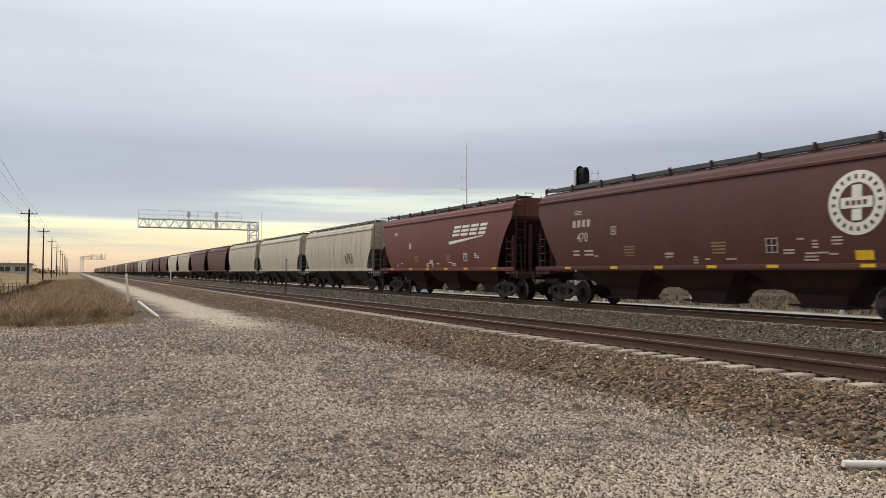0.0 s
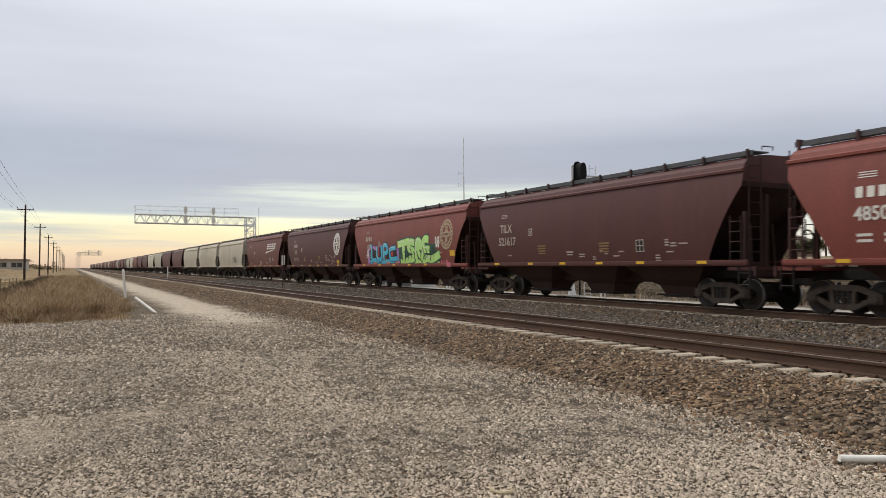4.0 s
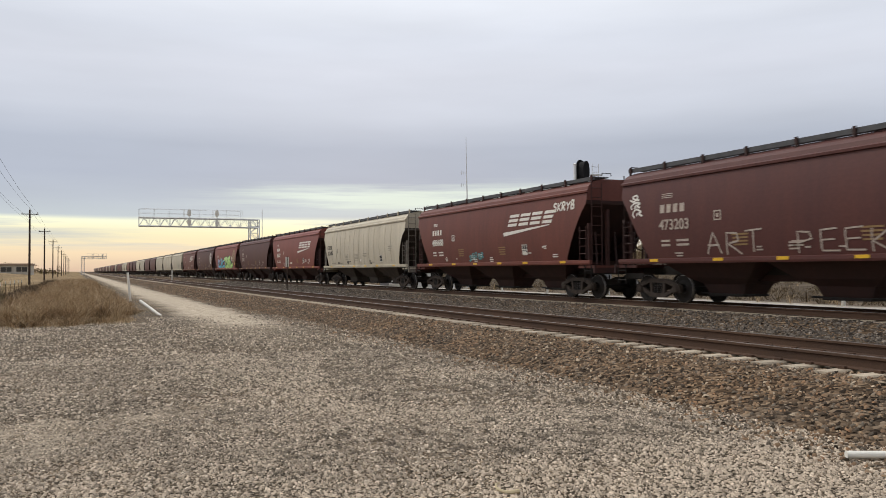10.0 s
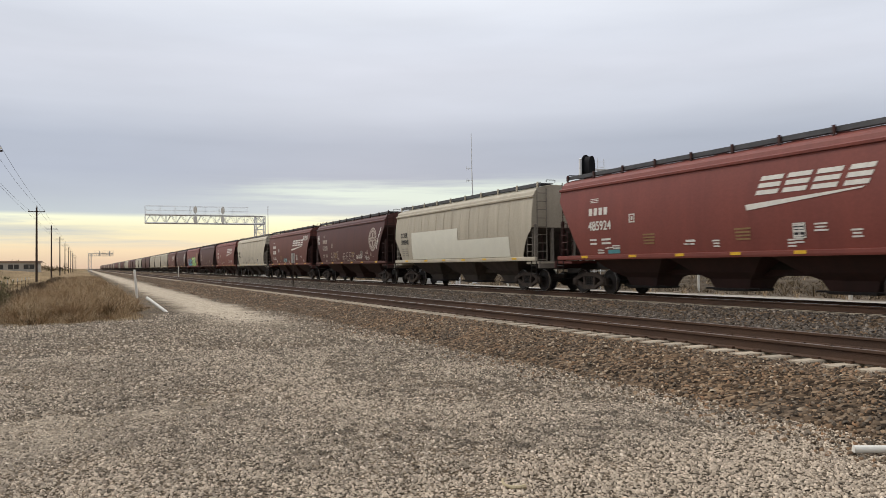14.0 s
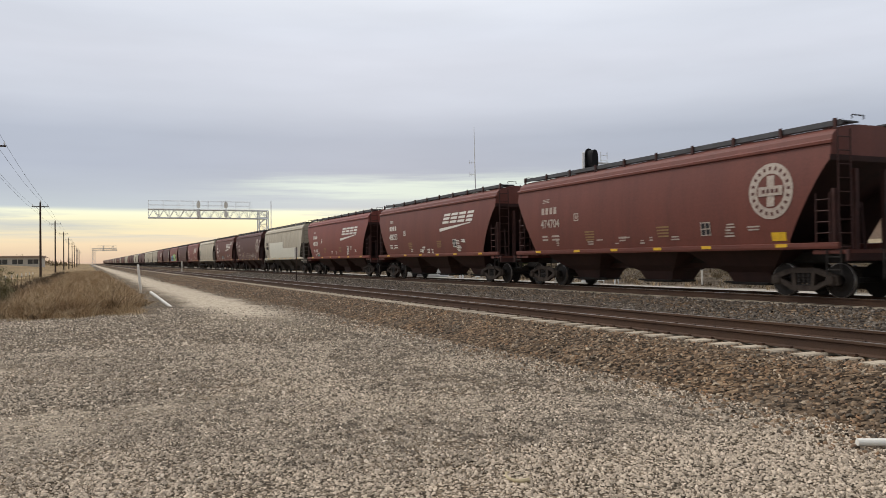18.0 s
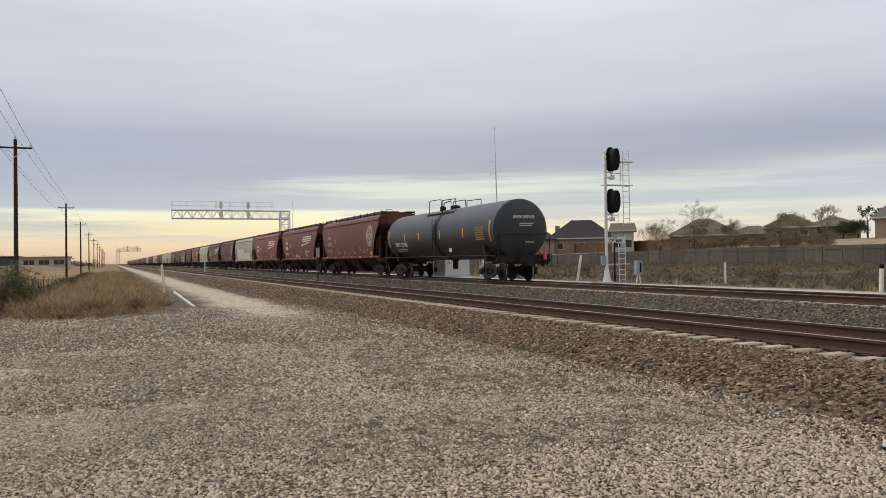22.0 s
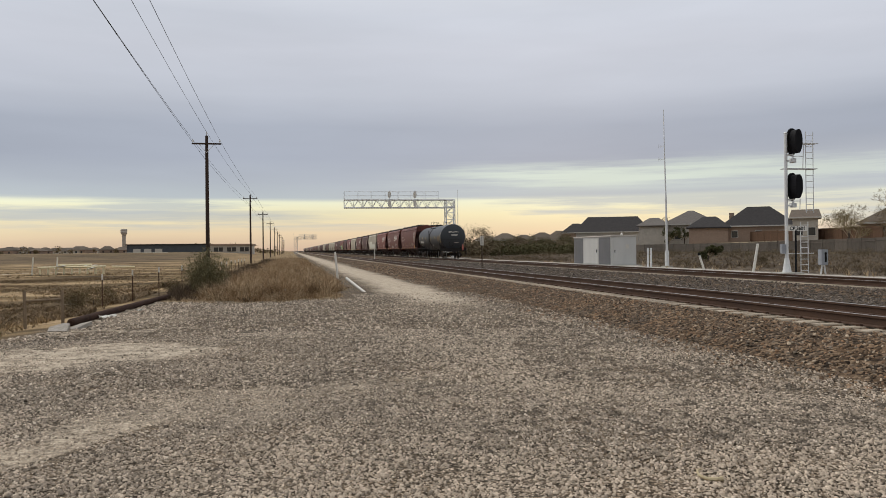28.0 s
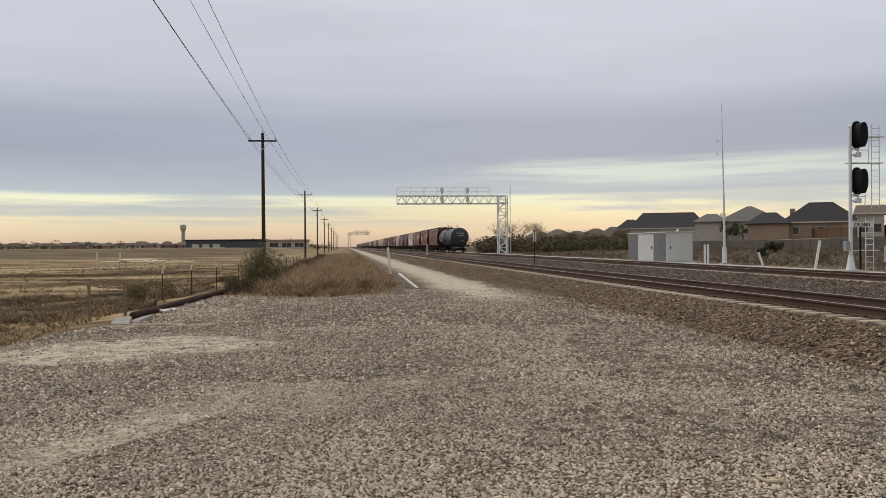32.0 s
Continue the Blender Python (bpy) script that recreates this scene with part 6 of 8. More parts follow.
t = thing("meter_cabinet", "small grey utility cabinet on two legs", "utility cabinet", pose(24.2, 33.0, 0.36))
part("cabinet_body", box(-0.17, 0.17, -0.14, 0.14, 0.42, 1.14, 0.015), DULLSTEEL, t)
part("label_plate", box(-0.02, 0.08, -0.15, -0.142, 0.55, 1.02), BLACK, t, "dark vertical label")
for s in (-1, 1):
    part("leg", rods([((s * 0.05, 0, 0.45), (s * 0.14, 0, -0.1))], 0.035, 8), GALV, t)

t = thing("trackside_sign", "small white rectangular sign on a thin dark post", "sign", pose(14.5, 60.2, 0.15))
part("sign_plate", box(-0.13, 0.13, -0.03, -0.01, 1.82, 2.56, 0.004), WHITE, t)
part("post", rods([((0, 0, -0.3), (0, 0, 2.6))], 0.04, 8), WOODPOLE, t)

# the long brown pole lying at the yard's edge
t = thing("fallen_pole", "long dark brown pole lying on the ground", "pole", look((-5.08, 19.85, 0.09), (-4.30, 33.2, 0.09)))
part("pole_trunk", lathe([(0.05, 0.03), (0.080, 0.0), (0.088, -0.02), (0.088, -5), (0.085, -9), (0.080, -14.4), (0.06, -14.45)], 16, "z"), LOG, t)
for i, (x, y, w, a) in enumerate(((-5.10, 18.95, 0.22, 12), (-4.74, 19.40, 0.18, -20))):
    t = thing("broken_slab", "flat broken piece of pale concrete on gravel", "concrete slab", pose(x, y, 0.06, 9, -10, a), group="broken concrete pieces")
    bm = bmesh.new()
    prism(bm, [(-w, -0.2), (w * 0.8, -0.55), (w, 0.15), (0.1, 0.27), (-w * 0.9, 0.18)], -0.05, 0.015, "z")
    part("slab_face", fix(bm), SLAB, t)
for x, y, yaw, w in ((-4.66, 21.6, 30, 0.20), (-4.2, 23.6, 70, 0.12)):
    t = thing("plastic_sheet", "crumpled white plastic sheeting on rubble", "plastic sheet", pose(x, y, ground_z(x, y) + 0.02, 0, 0, yaw), group="scraps of white sheeting")
    bm = bmesh.new()
    bmesh.ops.create_grid(bm, x_segments=14, y_segments=9, size=w)
    for q in bm.verts:
        q.co.y *= 0.55
        q.co.z = 0.05 + 0.11 * abs(noise.noise(q.co * 7 + Vector((yaw, 0, 0)))) + 0.05 * noise.noise(q.co * 19)
        q.co.x += 0.06 * noise.noise((q.co.y * 9, yaw, 1.0))
    bmesh.ops.solidify(bm, geom=bm.faces[:], thickness=0.006)
    part("sheet_folds", fix(bm), PVC, t)
t = thing("plastic_bag", "crumpled white plastic bag caught in dry grass", "bag", pose(-0.25, 30.3, 0.05))
bm = bmesh.new()
bmesh.ops.create_icosphere(bm, subdivisions=3, radius=0.2)
for q in bm.verts:
    k = 1 + 0.6 * noise.noise(q.co * 9) + 0.4 * noise.noise(q.co * 22)
    q.co = Vector((q.co.x * 1.3 * k, q.co.y * k, abs(q.co.z * 0.9 * k)))
part("bag_skin", bm, PVC, t)


# ---------------- fences ----------------
def build_left_fence():
    """Steel posts with white tips and wire, and a wooden brace frame at its corner."""
    f = thing("wire_fence", "sagging wire fence on steel posts with white tips", "fence")
    posts = [(-6.4 + 0.62 * i, 29.0 + 1.95 * i) for i in range(5)] + [(-3.95 + 0.02 * i, 40.0 + 3.3 * i) for i in range(9)]
    for x, y in posts:
        z = ground_z(x, y)
        q = part("post", box(x - 0.016, x + 0.016, y - 0.016, y + 0.016, z - 0.3, z + 1.12), RUSTPOST, f)
        part("tip", box(x - 0.024, x + 0.024, y - 0.024, y + 0.024, z + 0.94, z + 1.13), PVC, q, "white painted tip")
    for h in (0.35, 0.65, 0.92):
        part("wire", tube([(x, y, ground_z(x, y) + h) for x, y in posts], 0.006, 3), LOG, f)
    posts = [(-6.4 - 0.6 * i, 21.2 + 0.1 * i) for i in range(0, 10, 2)]
    for x, y in posts[1:]:
        z = ground_z(x, y)
        part("post", box(x - 0.018, x + 0.018, y - 0.02, y + 0.02, z - 0.3, z + 0.66), BRACEWOOD, f)
    h = thing("fence_brace", "weathered wooden H-shaped fence brace", "fence brace", pose(-5.55, 21.0, ground_z(-5.55, 21.0)))
    for x in (-0.86, 0.0):
        part("brace_post", rods([((x, 0, -0.3), (x - 0.02, 0, 0.86))], 0.04, 8), BRACEWOOD, h)
    part("brace_rail", rods([((-0.86, 0, 0.60), (0.0, 0, 0.64))], 0.03, 8), BRACEWOOD, h)


build_left_fence()


def wood_fence(line, y0, y1, zf, height, label, step=2.4, wood=None):
    """Privacy fence in panels of upright boards, following the line x(y)."""
    f = thing("wooden_fence", label, "fence")
    wood = wood or OLDWOOD
    y = y0
    pnl = None
    g = random.Random(int(y0))
    dy = step / math.hypot(1, 0.2)
    while y < y1:
        x, xb = line(y), line(y + dy)
        z = zf(y)
        ang = math.degrees(math.atan2(-(xb - x), dy))
        m = pose(x, y, z, 0, 0, ang)
        if pnl is None:
            bm = bmesh.new()
            w = step / 16
            prof = []
            for k in range(16):
                prof += [(-0.012, k * w + 0.004), (-0.014 - g.uniform(0, 0.006), k * w + 0.012), (-0.014, (k + 1) * w - 0.012), (-0.002, (k + 1) * w - 0.004)]
            prof += [(0.012, step), (0.012, 0)]
            prism(bm, prof, 0.02, height, "z")
            fix(bm)
            pnl = part("fence_panel", bm, wood, f)
            pnl.matrix_basis = m
            rl = part("fence_rail", box(-0.06, -0.02, 0, step, height * 0.78, height * 0.83), wood, f)
            rl.matrix_basis = m
            ps = part("fence_post", box(-0.07, 0.03, -0.05, 0.05, -0.3, height + 0.05), wood, f)
            ps.matrix_basis = m
        else:
            share("fence_panel", pnl, f, m)
            share("fence_rail", rl, f, m)
            share("fence_post", ps, f, m)
        y += dy
    return f


wood_fence(lambda y: 66.0, 36, 150, lambda y: 0.42 + 0.36 * smooth(115, 72, y), 1.75, "weathered grey wooden privacy fence along a bank")
wood_fence(lambda y: 82.0 + 0.1 * (y - 120), 96, 205, lambda y: 2.55, 1.75, "brown wooden garden fence on top of the bank", wood=BROWNWOOD)
wood_fence(lambda y: 104.0 - 0.35 * (y - 104), 92, 120, lambda y: 3.1 + 0.9 * smooth(118, 92, y), 1.35, "red-brown wooden garden fence climbing a lawn", wood=BROWNWOOD)


# ---------------- houses ----------------
def hip_roof(w, d, z0, rise, ridge):
    bm = bmesh.new()
    e = 0.5
    a = [bm.verts.new(p) for p in ((-w / 2 - e, -d / 2 - e, z0), (w / 2 + e, -d / 2 - e, z0), (w / 2 + e, d / 2 + e, z0), (-w / 2 - e, d / 2 + e, z0))]
    b = [bm.verts.new(p) for p in ((-w / 2 - e, -d / 2 - e, z0 + 0.2), (w / 2 + e, -d / 2 - e, z0 + 0.2), (w / 2 + e, d / 2 + e, z0 + 0.2), (-w / 2 - e, d / 2 + e, z0 + 0.2))]
    r = [bm.verts.new((-ridge / 2, 0, z0 + rise)), bm.verts.new((ridge / 2, 0, z0 + rise))]
    bm.faces.new(a[::-1])
    for i in range(4):
        j = (i + 1) % 4
        bm.faces.new((a[i], a[j], b[j], b[i]))
    bm.faces.new((b[0], b[1], r[1], r[0]))
    bm.faces.new((b[2], b[3], r[0], r[1]))
    bm.faces.new((b[1], b[2], r[1]))
    bm.faces.new((b[3], b[0], r[0]))
    return fix(bm)


def house(k, dist_x, w, eave, apex, ridge, label, wall=None, wing=0.0, chimney=False, d=11.0, tiles=None):
    """A house seen along the bearing k = x / y, facing the tracks."""
    x = dist_x
    y = x / k
    yaw = -math.degrees(math.atan2(x, y))
    zb = max(2.2, ground_z(x, y))
    h = thing("house", label, "house", pose(x, y, zb, 0, 0, yaw), group="houses beyond the tracks")
    e, a = eave - zb, apex - zb
    tiles = tiles or SHINGLE
    wm = wall or BRICK
    part("wall", box(-w / 2, w / 2, -d / 2, d / 2, -2.2, e), wm, h)
    roof = part("roof", hip_roof(w, d, e, a - e, ridge), tiles, h)
    part("fascia", box(-w / 2 - 0.48, w / 2 + 0.48, -d / 2 - 0.53, -d / 2 - 0.49, e - 0.02, e + 0.2), TRIM, roof)
    if wing:
        part("wing_wall", box(-w / 2 - abs(wing) if wing < 0 else w / 2 - 1, -w / 2 + 1 if wing < 0 else w / 2 + wing, -d / 2 - 1, d / 2 - 3, -2.2, e - 0.2), wm, h)
        rr = part("wing_roof", hip_roof(abs(wing) + 1, d - 2, e - 0.2, (a - e) * 0.6, abs(wing) * 0.4), tiles, h)
        rr.matrix_basis = pose((-w / 2 - abs(wing) / 2 + 0.5) if wing < 0 else (w / 2 + wing / 2 - 0.5), -2, 0)
    if chimney:
        c = part("chimney", box(-w / 2 + 1.0, -w / 2 + 1.9, -0.5, 0.5, e, e + (a - e) * 0.72), BRICK, roof)
    n = max(2, int(w / 4))
    for i in range(n):
        xx = -w / 2 + w * (i + 0.5) / n
        q = part("window", box(xx - 0.62, xx + 0.62, -d / 2 - 0.06, -d / 2 + 0.02, 0.7, min(2.1, e - 0.3)), TRIM, h)
        part("pane", box(xx - 0.52, xx + 0.52, -d / 2 - 0.08, -d / 2 - 0.05, 0.8, min(2.0, e - 0.4)), GLASS, q)
    return h


PALEWALL = mat("pale_siding", (0.50, 0.46, 0.40), 0.85, dark=(0.38, 0.34, 0.28), scale=1, amount=0.5, grain=3, grain_amt=0.1)
house(0.4200, 78.0, 17.5, 5.3, 9.3, 12.0, "single-storey house with long dark hipped roof", PALEWALL)
house(0.3690, 84.0, 8.0, 6.0, 9.0, 2.0, "house with a dark hipped roof behind others", BRICK)
house(0.5330, 84.0, 11.0, 6.2, 9.4, 1.0, "two-storey house with grey-brown hipped roof and pale walls", PALEWALL, wing=-5.0, tiles=GREYROOF)
house(0.6340, 87.6, 12.5, 5.3, 9.2, 4.0, "brick house with large dark hipped roof and chimney", BRICK, wing=-6.0, chimney=True)
house(0.7060, 80.0, 3.6, 5.9, 7.4, 4.0, "small gabled pale-walled house front", PALEWALL, d=7, tiles=BROWNROOF)
house(0.8600, 93.3, 11.0, 4.9, 8.0, 2.0, "house with broad brown hipped roof", BRICK, tiles=BROWNROOF)
house(1.0400, 96.5, 7.0, 5.6, 7.9, 0.6, "house with steep brown hipped roof", BRICK, tiles=BROWNROOF)
house(1.1360, 108.0, 7.5, 6.0, 7.6, 1.5, "low house with brown roof behind a fence", BRICK, tiles=BROWNROOF)
house(1.3650, 104.0, 12.0, 6.4, 10.4, 5.0, "large house with grey-brown roof and tan walls on a lawn", BRICK, tiles=GREYROOF)
house(0.9600, 104.0, 6.0, 5.2, 6.8, 2.0, "distant house with brown roof", BRICK, tiles=BROWNROOF)
for k, w, top in ((0.247, 9.0, 6.6), (0.272, 12.0, 7.4), (0.297, 10.0, 6.8), (0.322, 13.0, 7.6), (0.345, 11.0, 8.2)):
    house(k, k * 285.0, w, 4.6, top, 2.0, "suburban house with brown roof beyond the scrub", BRICK, tiles=BROWNROOF)


# far school-like building, distant houses and water tower beyond the field
def build_hall():
    h = thing("commercial_building", "long low dark-roofed building with a pale windowed wing", "building", pose(-47.0, 420.0, 0.9))
    part("main_wall", box(-34, 6, 0, 30, -1, 4.4), mat("blue_grey_metal_siding", (0.085, 0.095, 0.11), 0.6, scale=0.5, amount=0.5, grain=2), h)
    part("main_roof", box(-34.5, 6.2, -0.6, 30.6, 4.4, 5.0), SHINGLE, h)
    part("wing_wall", box(6, 27, -2, 26, -1, 3.9), PALEWALL, h)
    part("wing_roof", box(5.8, 27.6, -2.6, 26.6, 3.9, 4.7), BRICK, h)
    for i in range(3):
        q = part("window", box(8.2 + i * 6.4, 12.6 + i * 6.4, -2.12, -1.98, 0.9, 3.0), GLASS, h)
        part("mullion", box(10.3 + i * 6.4, 10.5 + i * 6.4, -2.2, -2.1, 0.9, 3.0), TRIM, q)
    for i in range(3):
        part("loading_door", box(-31 + i * 5.2, -27.5 + i * 5.2, -0.12, 0.02, -0.3, 2.6), TRIM, h)
    part("low_wall", box(-34, -14, -4.2, -4.0, -0.5, 0.9), PIPEWHITE, h)
    return h


build_hall()


def build_water_tower():
    w = thing("water_tower", "pale tan pedestal water tower on the horizon", "water tower", pose(-235.0, 1200.0, 0.0))
    tan = mat("pale_tan_tower_paint", (0.42, 0.375, 0.32), 0.7, scale=0.5, amount=0.4)
    part("pedestal", lathe([(3.4, -2), (2.7, 6), (2.5, 23), (2.9, 27)], 20, "z"), tan, w)
    part("tank_bowl", lathe([(2.9, 26.5), (4.3, 29.5), (4.5, 30.5), (4.5, 34.6), (3.8, 35.5), (0.2, 36.0)], 24, "z"), tan, w)
    part("stripe_band", lathe([(4.51, 31.4), (4.54, 31.5), (4.54, 32.6), (4.51, 32.7)], 24, "z"), TRIM, w)
    return w


build_water_tower()


def far_house(x, y, w, hgt, yaw, label):
    h = thing("house", label, "house", pose(x, y, ground_z(x, y) - 0.4, 0, 0, yaw), group="distant houses across the field")
    part("wall", box(-w / 2, w / 2, -5, 5, 0, hgt * 0.5), BRICK if (int(x) % 3) else PALEWALL, h)
    part("roof", hip_roof(w, 10, hgt * 0.5, hgt * 0.5, w * 0.35), BROWNROOF, h)
    for i in (-1, 1):
        part("window", box(i * w * 0.25 - 0.7, i * w * 0.25 + 0.7, -5.06, -4.95, 0.9, 2.3), GLASS, h)
    return h


g = random.Random(11)
for i in range(30):
    k = -0.40 + i * 0.0072 + g.uniform(-0.002, 0.002)
    y = 720 + g.uniform(-40, 90)
    far_house(k * y, y, g.uniform(9, 14), g.uniform(4.6, 6.6), g.uniform(-40, 40), "distant suburban house with dark roof")


# white pipe cattle pens in the field
def build_pens():
    f = thing("pipe_pen", "white pipe livestock pen with scattered pale rubble", "livestock pen", pose(-19.7, 80.0, ground_z(-19.7, 80.0)) @ Matrix.Diagonal((0.82, 1.0, 0.72, 1.0)))
    for i in range(9):
        part("pen_post", rods([((-4.2 + i * 0.85, 0.1, -0.2), (-4.2 + i * 0.85, 0.1, 1.05))], 0.12, 6), PENCREAM, f)
    part("pen_rail", rods([((-4.4, 0.1, 0.95), (2.9, 0.1, 1.0)), ((-2.4, 0.6, 1.2), (1.2, 0.6, 1.25)), ((3.3, 1.0, 0.95), (5.6, 2.0, 0.85))], 0.15, 6), PENCREAM, f)
    for x in (-5.2, -2.6):
        part("tall_post", rods([((x, 0.5, -0.2), (x + 0.15, 0.5, 2.3))], 0.08, 6), PIPEWHITE, f)
    gg = random.Random(3)
    for i in range(14):
        bm = bmesh.new()
        bmesh.ops.create_icosphere(bm, subdivisions=2, radius=gg.uniform(0.12, 0.26))
        for q in bm.verts:
            k = 1 + 0.7 * noise.noise(q.co * 6 + Vector((i, 0, 0)))
            q.co = Vector((q.co.x * 1.5 * k, q.co.y * k, q.co.z * 0.4 * k))
        q = part("rubble", bm, PIPEWHITE, f)
        q.matrix_basis = pose(gg.uniform(-3, 2), gg.uniform(-0.5, 1.5), gg.uniform(0.75, 1.15), gg.uniform(-20, 20), gg.uniform(-20, 20), gg.uniform(0, 360))
    return f


build_pens()


# ---------------- plants ----------------
def blades(name, pts, hts, material, rng, lean=0.35, width=0.012, per=5, bend=True):
    """Tufts of grass: tapering two-piece blades round each point."""
    n = len(pts) * per
    base = np.repeat(np.asarray(pts, float), per, 0)
    h = np.repeat(np.asarray(hts, float), per) * rng.uniform(0.6, 1.15, n)
    a = rng.uniform(0, 2 * np.pi, n)
    l = h * rng.uniform(0.05, lean, n)
    base[:, 0] += rng.normal(0, 0.06, n)
    base[:, 1] += rng.normal(0, 0.06, n)
    d = np.stack([np.cos(a), np.sin(a), np.zeros(n)], 1)
    b = rng.uniform(0, 2 * np.pi, n)
    side = np.stack([np.cos(b), np.sin(b), np.zeros(n)], 1) * (width * rng.uniform(0.6, 1.5, n))[:, None]
    up = np.array([0, 0, 1.0])
    mid = base + d * (l * 0.35)[:, None] + up * (h * 0.55)[:, None]
    tip = base + d * l[:, None] + up * h[:, None]
    v = np.stack([base - side, base + side, mid + side * 0.8, mid - side * 0.8, tip], 1).reshape(-1, 3)
    i = np.arange(n)[:, None] * 5
    f = np.concatenate([i + np.array([[0, 1, 2]]), i + np.array([[0, 2, 3]]), i + np.array([[3, 2, 4]])])
    return bulk(name, v, f, material)


STRAW = island_mat("dry_straw_grass", [(0.19, 0.134, 0.078), (0.33, 0.240, 0.143), (0.46, 0.344, 0.212), (0.60, 0.468, 0.306), (0.35, 0.235, 0.134)])
FIELD = island_mat("field_grass", [(0.125, 0.089, 0.050), (0.250, 0.176, 0.095), (0.39, 0.279, 0.155), (0.52, 0.385, 0.225)])
WEED = island_mat("dark_dry_weeds", [(0.072, 0.053, 0.035), (0.120, 0.090, 0.062), (0.176, 0.131, 0.090)])
OLIVE = island_mat("olive_broom_leaves", [(0.104, 0.101, 0.052), (0.169, 0.156, 0.081), (0.234, 0.202, 0.111), (0.286, 0.24, 0.143)])
GREEN = island_mat("olive_bush_leaves", [(0.035, 0.042, 0.020), (0.060, 0.066, 0.030), (0.095, 0.092, 0.042), (0.125, 0.112, 0.060)])
SCRUB = island_mat("brown_winter_scrub", [(0.085, 0.064, 0.042), (0.14, 0.107, 0.068), (0.21, 0.165, 0.105), (0.12, 0.105, 0.058)])
OLIVESCRUB = island_mat("olive_scrub_leaves", [(0.060, 0.060, 0.030), (0.10, 0.096, 0.046), (0.145, 0.128, 0.066), (0.13, 0.10, 0.06)])
BANKWEED = island_mat("tan_bank_weeds", [(0.07, 0.053, 0.035), (0.12, 0.091, 0.059), (0.18, 0.138, 0.090), (0.26, 0.198, 0.128), (0.10, 0.074, 0.048)])
BROWNWEED = island_mat("brown_bank_weeds", [(0.055, 0.041, 0.028), (0.095, 0.071, 0.047), (0.14, 0.105, 0.069), (0.11, 0.076, 0.049)])
BRUSH = island_mat("brown_brush", [(0.13, 0.095, 0.060), (0.20, 0.147, 0.092), (0.28, 0.205, 0.128), (0.36, 0.265, 0.160)])
FIELDWEED = island_mat("brown_field_weeds", [(0.11, 0.080, 0.050), (0.17, 0.125, 0.077), (0.25, 0.185, 0.113)])
BROWNLEAF = island_mat("brown_winter_leaves", [(0.081, 0.057, 0.035), (0.135, 0.097, 0.054), (0.196, 0.142, 0.074), (0.115, 0.108, 0.054)])
YELLEAF = island_mat("yellowing_leaves", [(0.13, 0.11, 0.045), (0.20, 0.165, 0.065), (0.26, 0.21, 0.09)])
TWIG = mat("pale_winter_twigs", (0.34, 0.27, 0.18), 0.9, scale=6, stretch=(2, 2, 0.4), amount=0.6, spec=0.1)
STEM = mat("olive_brown_stems", (0.15, 0.135, 0.075), 0.85, scale=6, amount=0.7)
BARK = mat("grey_brown_bark", (0.075, 0.060, 0.050), 0.9, scale=6, stretch=(2, 2, 0.4), amount=0.8, bump=0.4)
STRAW2 = island_mat("brown_dry_grass", [(0.156, 0.101, 0.055), (0.273, 0.185, 0.104), (0.403, 0.283, 0.164), (0.312, 0.195, 0.107)])
DRNG = np.random.default_rng(4)


def in_strip(n):
    """Points in the strip of tall grass between the lane and the fence."""
    y = 27.0 + 125 * DRNG.random(n) ** 1.9
    x = -4.4 + DRNG.random(n) * 7.0
    e = np.minimum(1.35 + 0.18 * (y - 29), 2.45) + 0.12 * np.sin(y * 0.9) + 0.10 * np.sin(y * 2.3)
    front = 27.5 + 1.1 * np.clip(np.abs(x + 1.2) - 1.0, 0, 3) + 0.25 * np.sin(x * 1.9) + 0.2 * np.sin(x * 5)
    k = (x < e) & (y > front)
    return x[k], y[k], (e - x)[k], (y - front)[k]


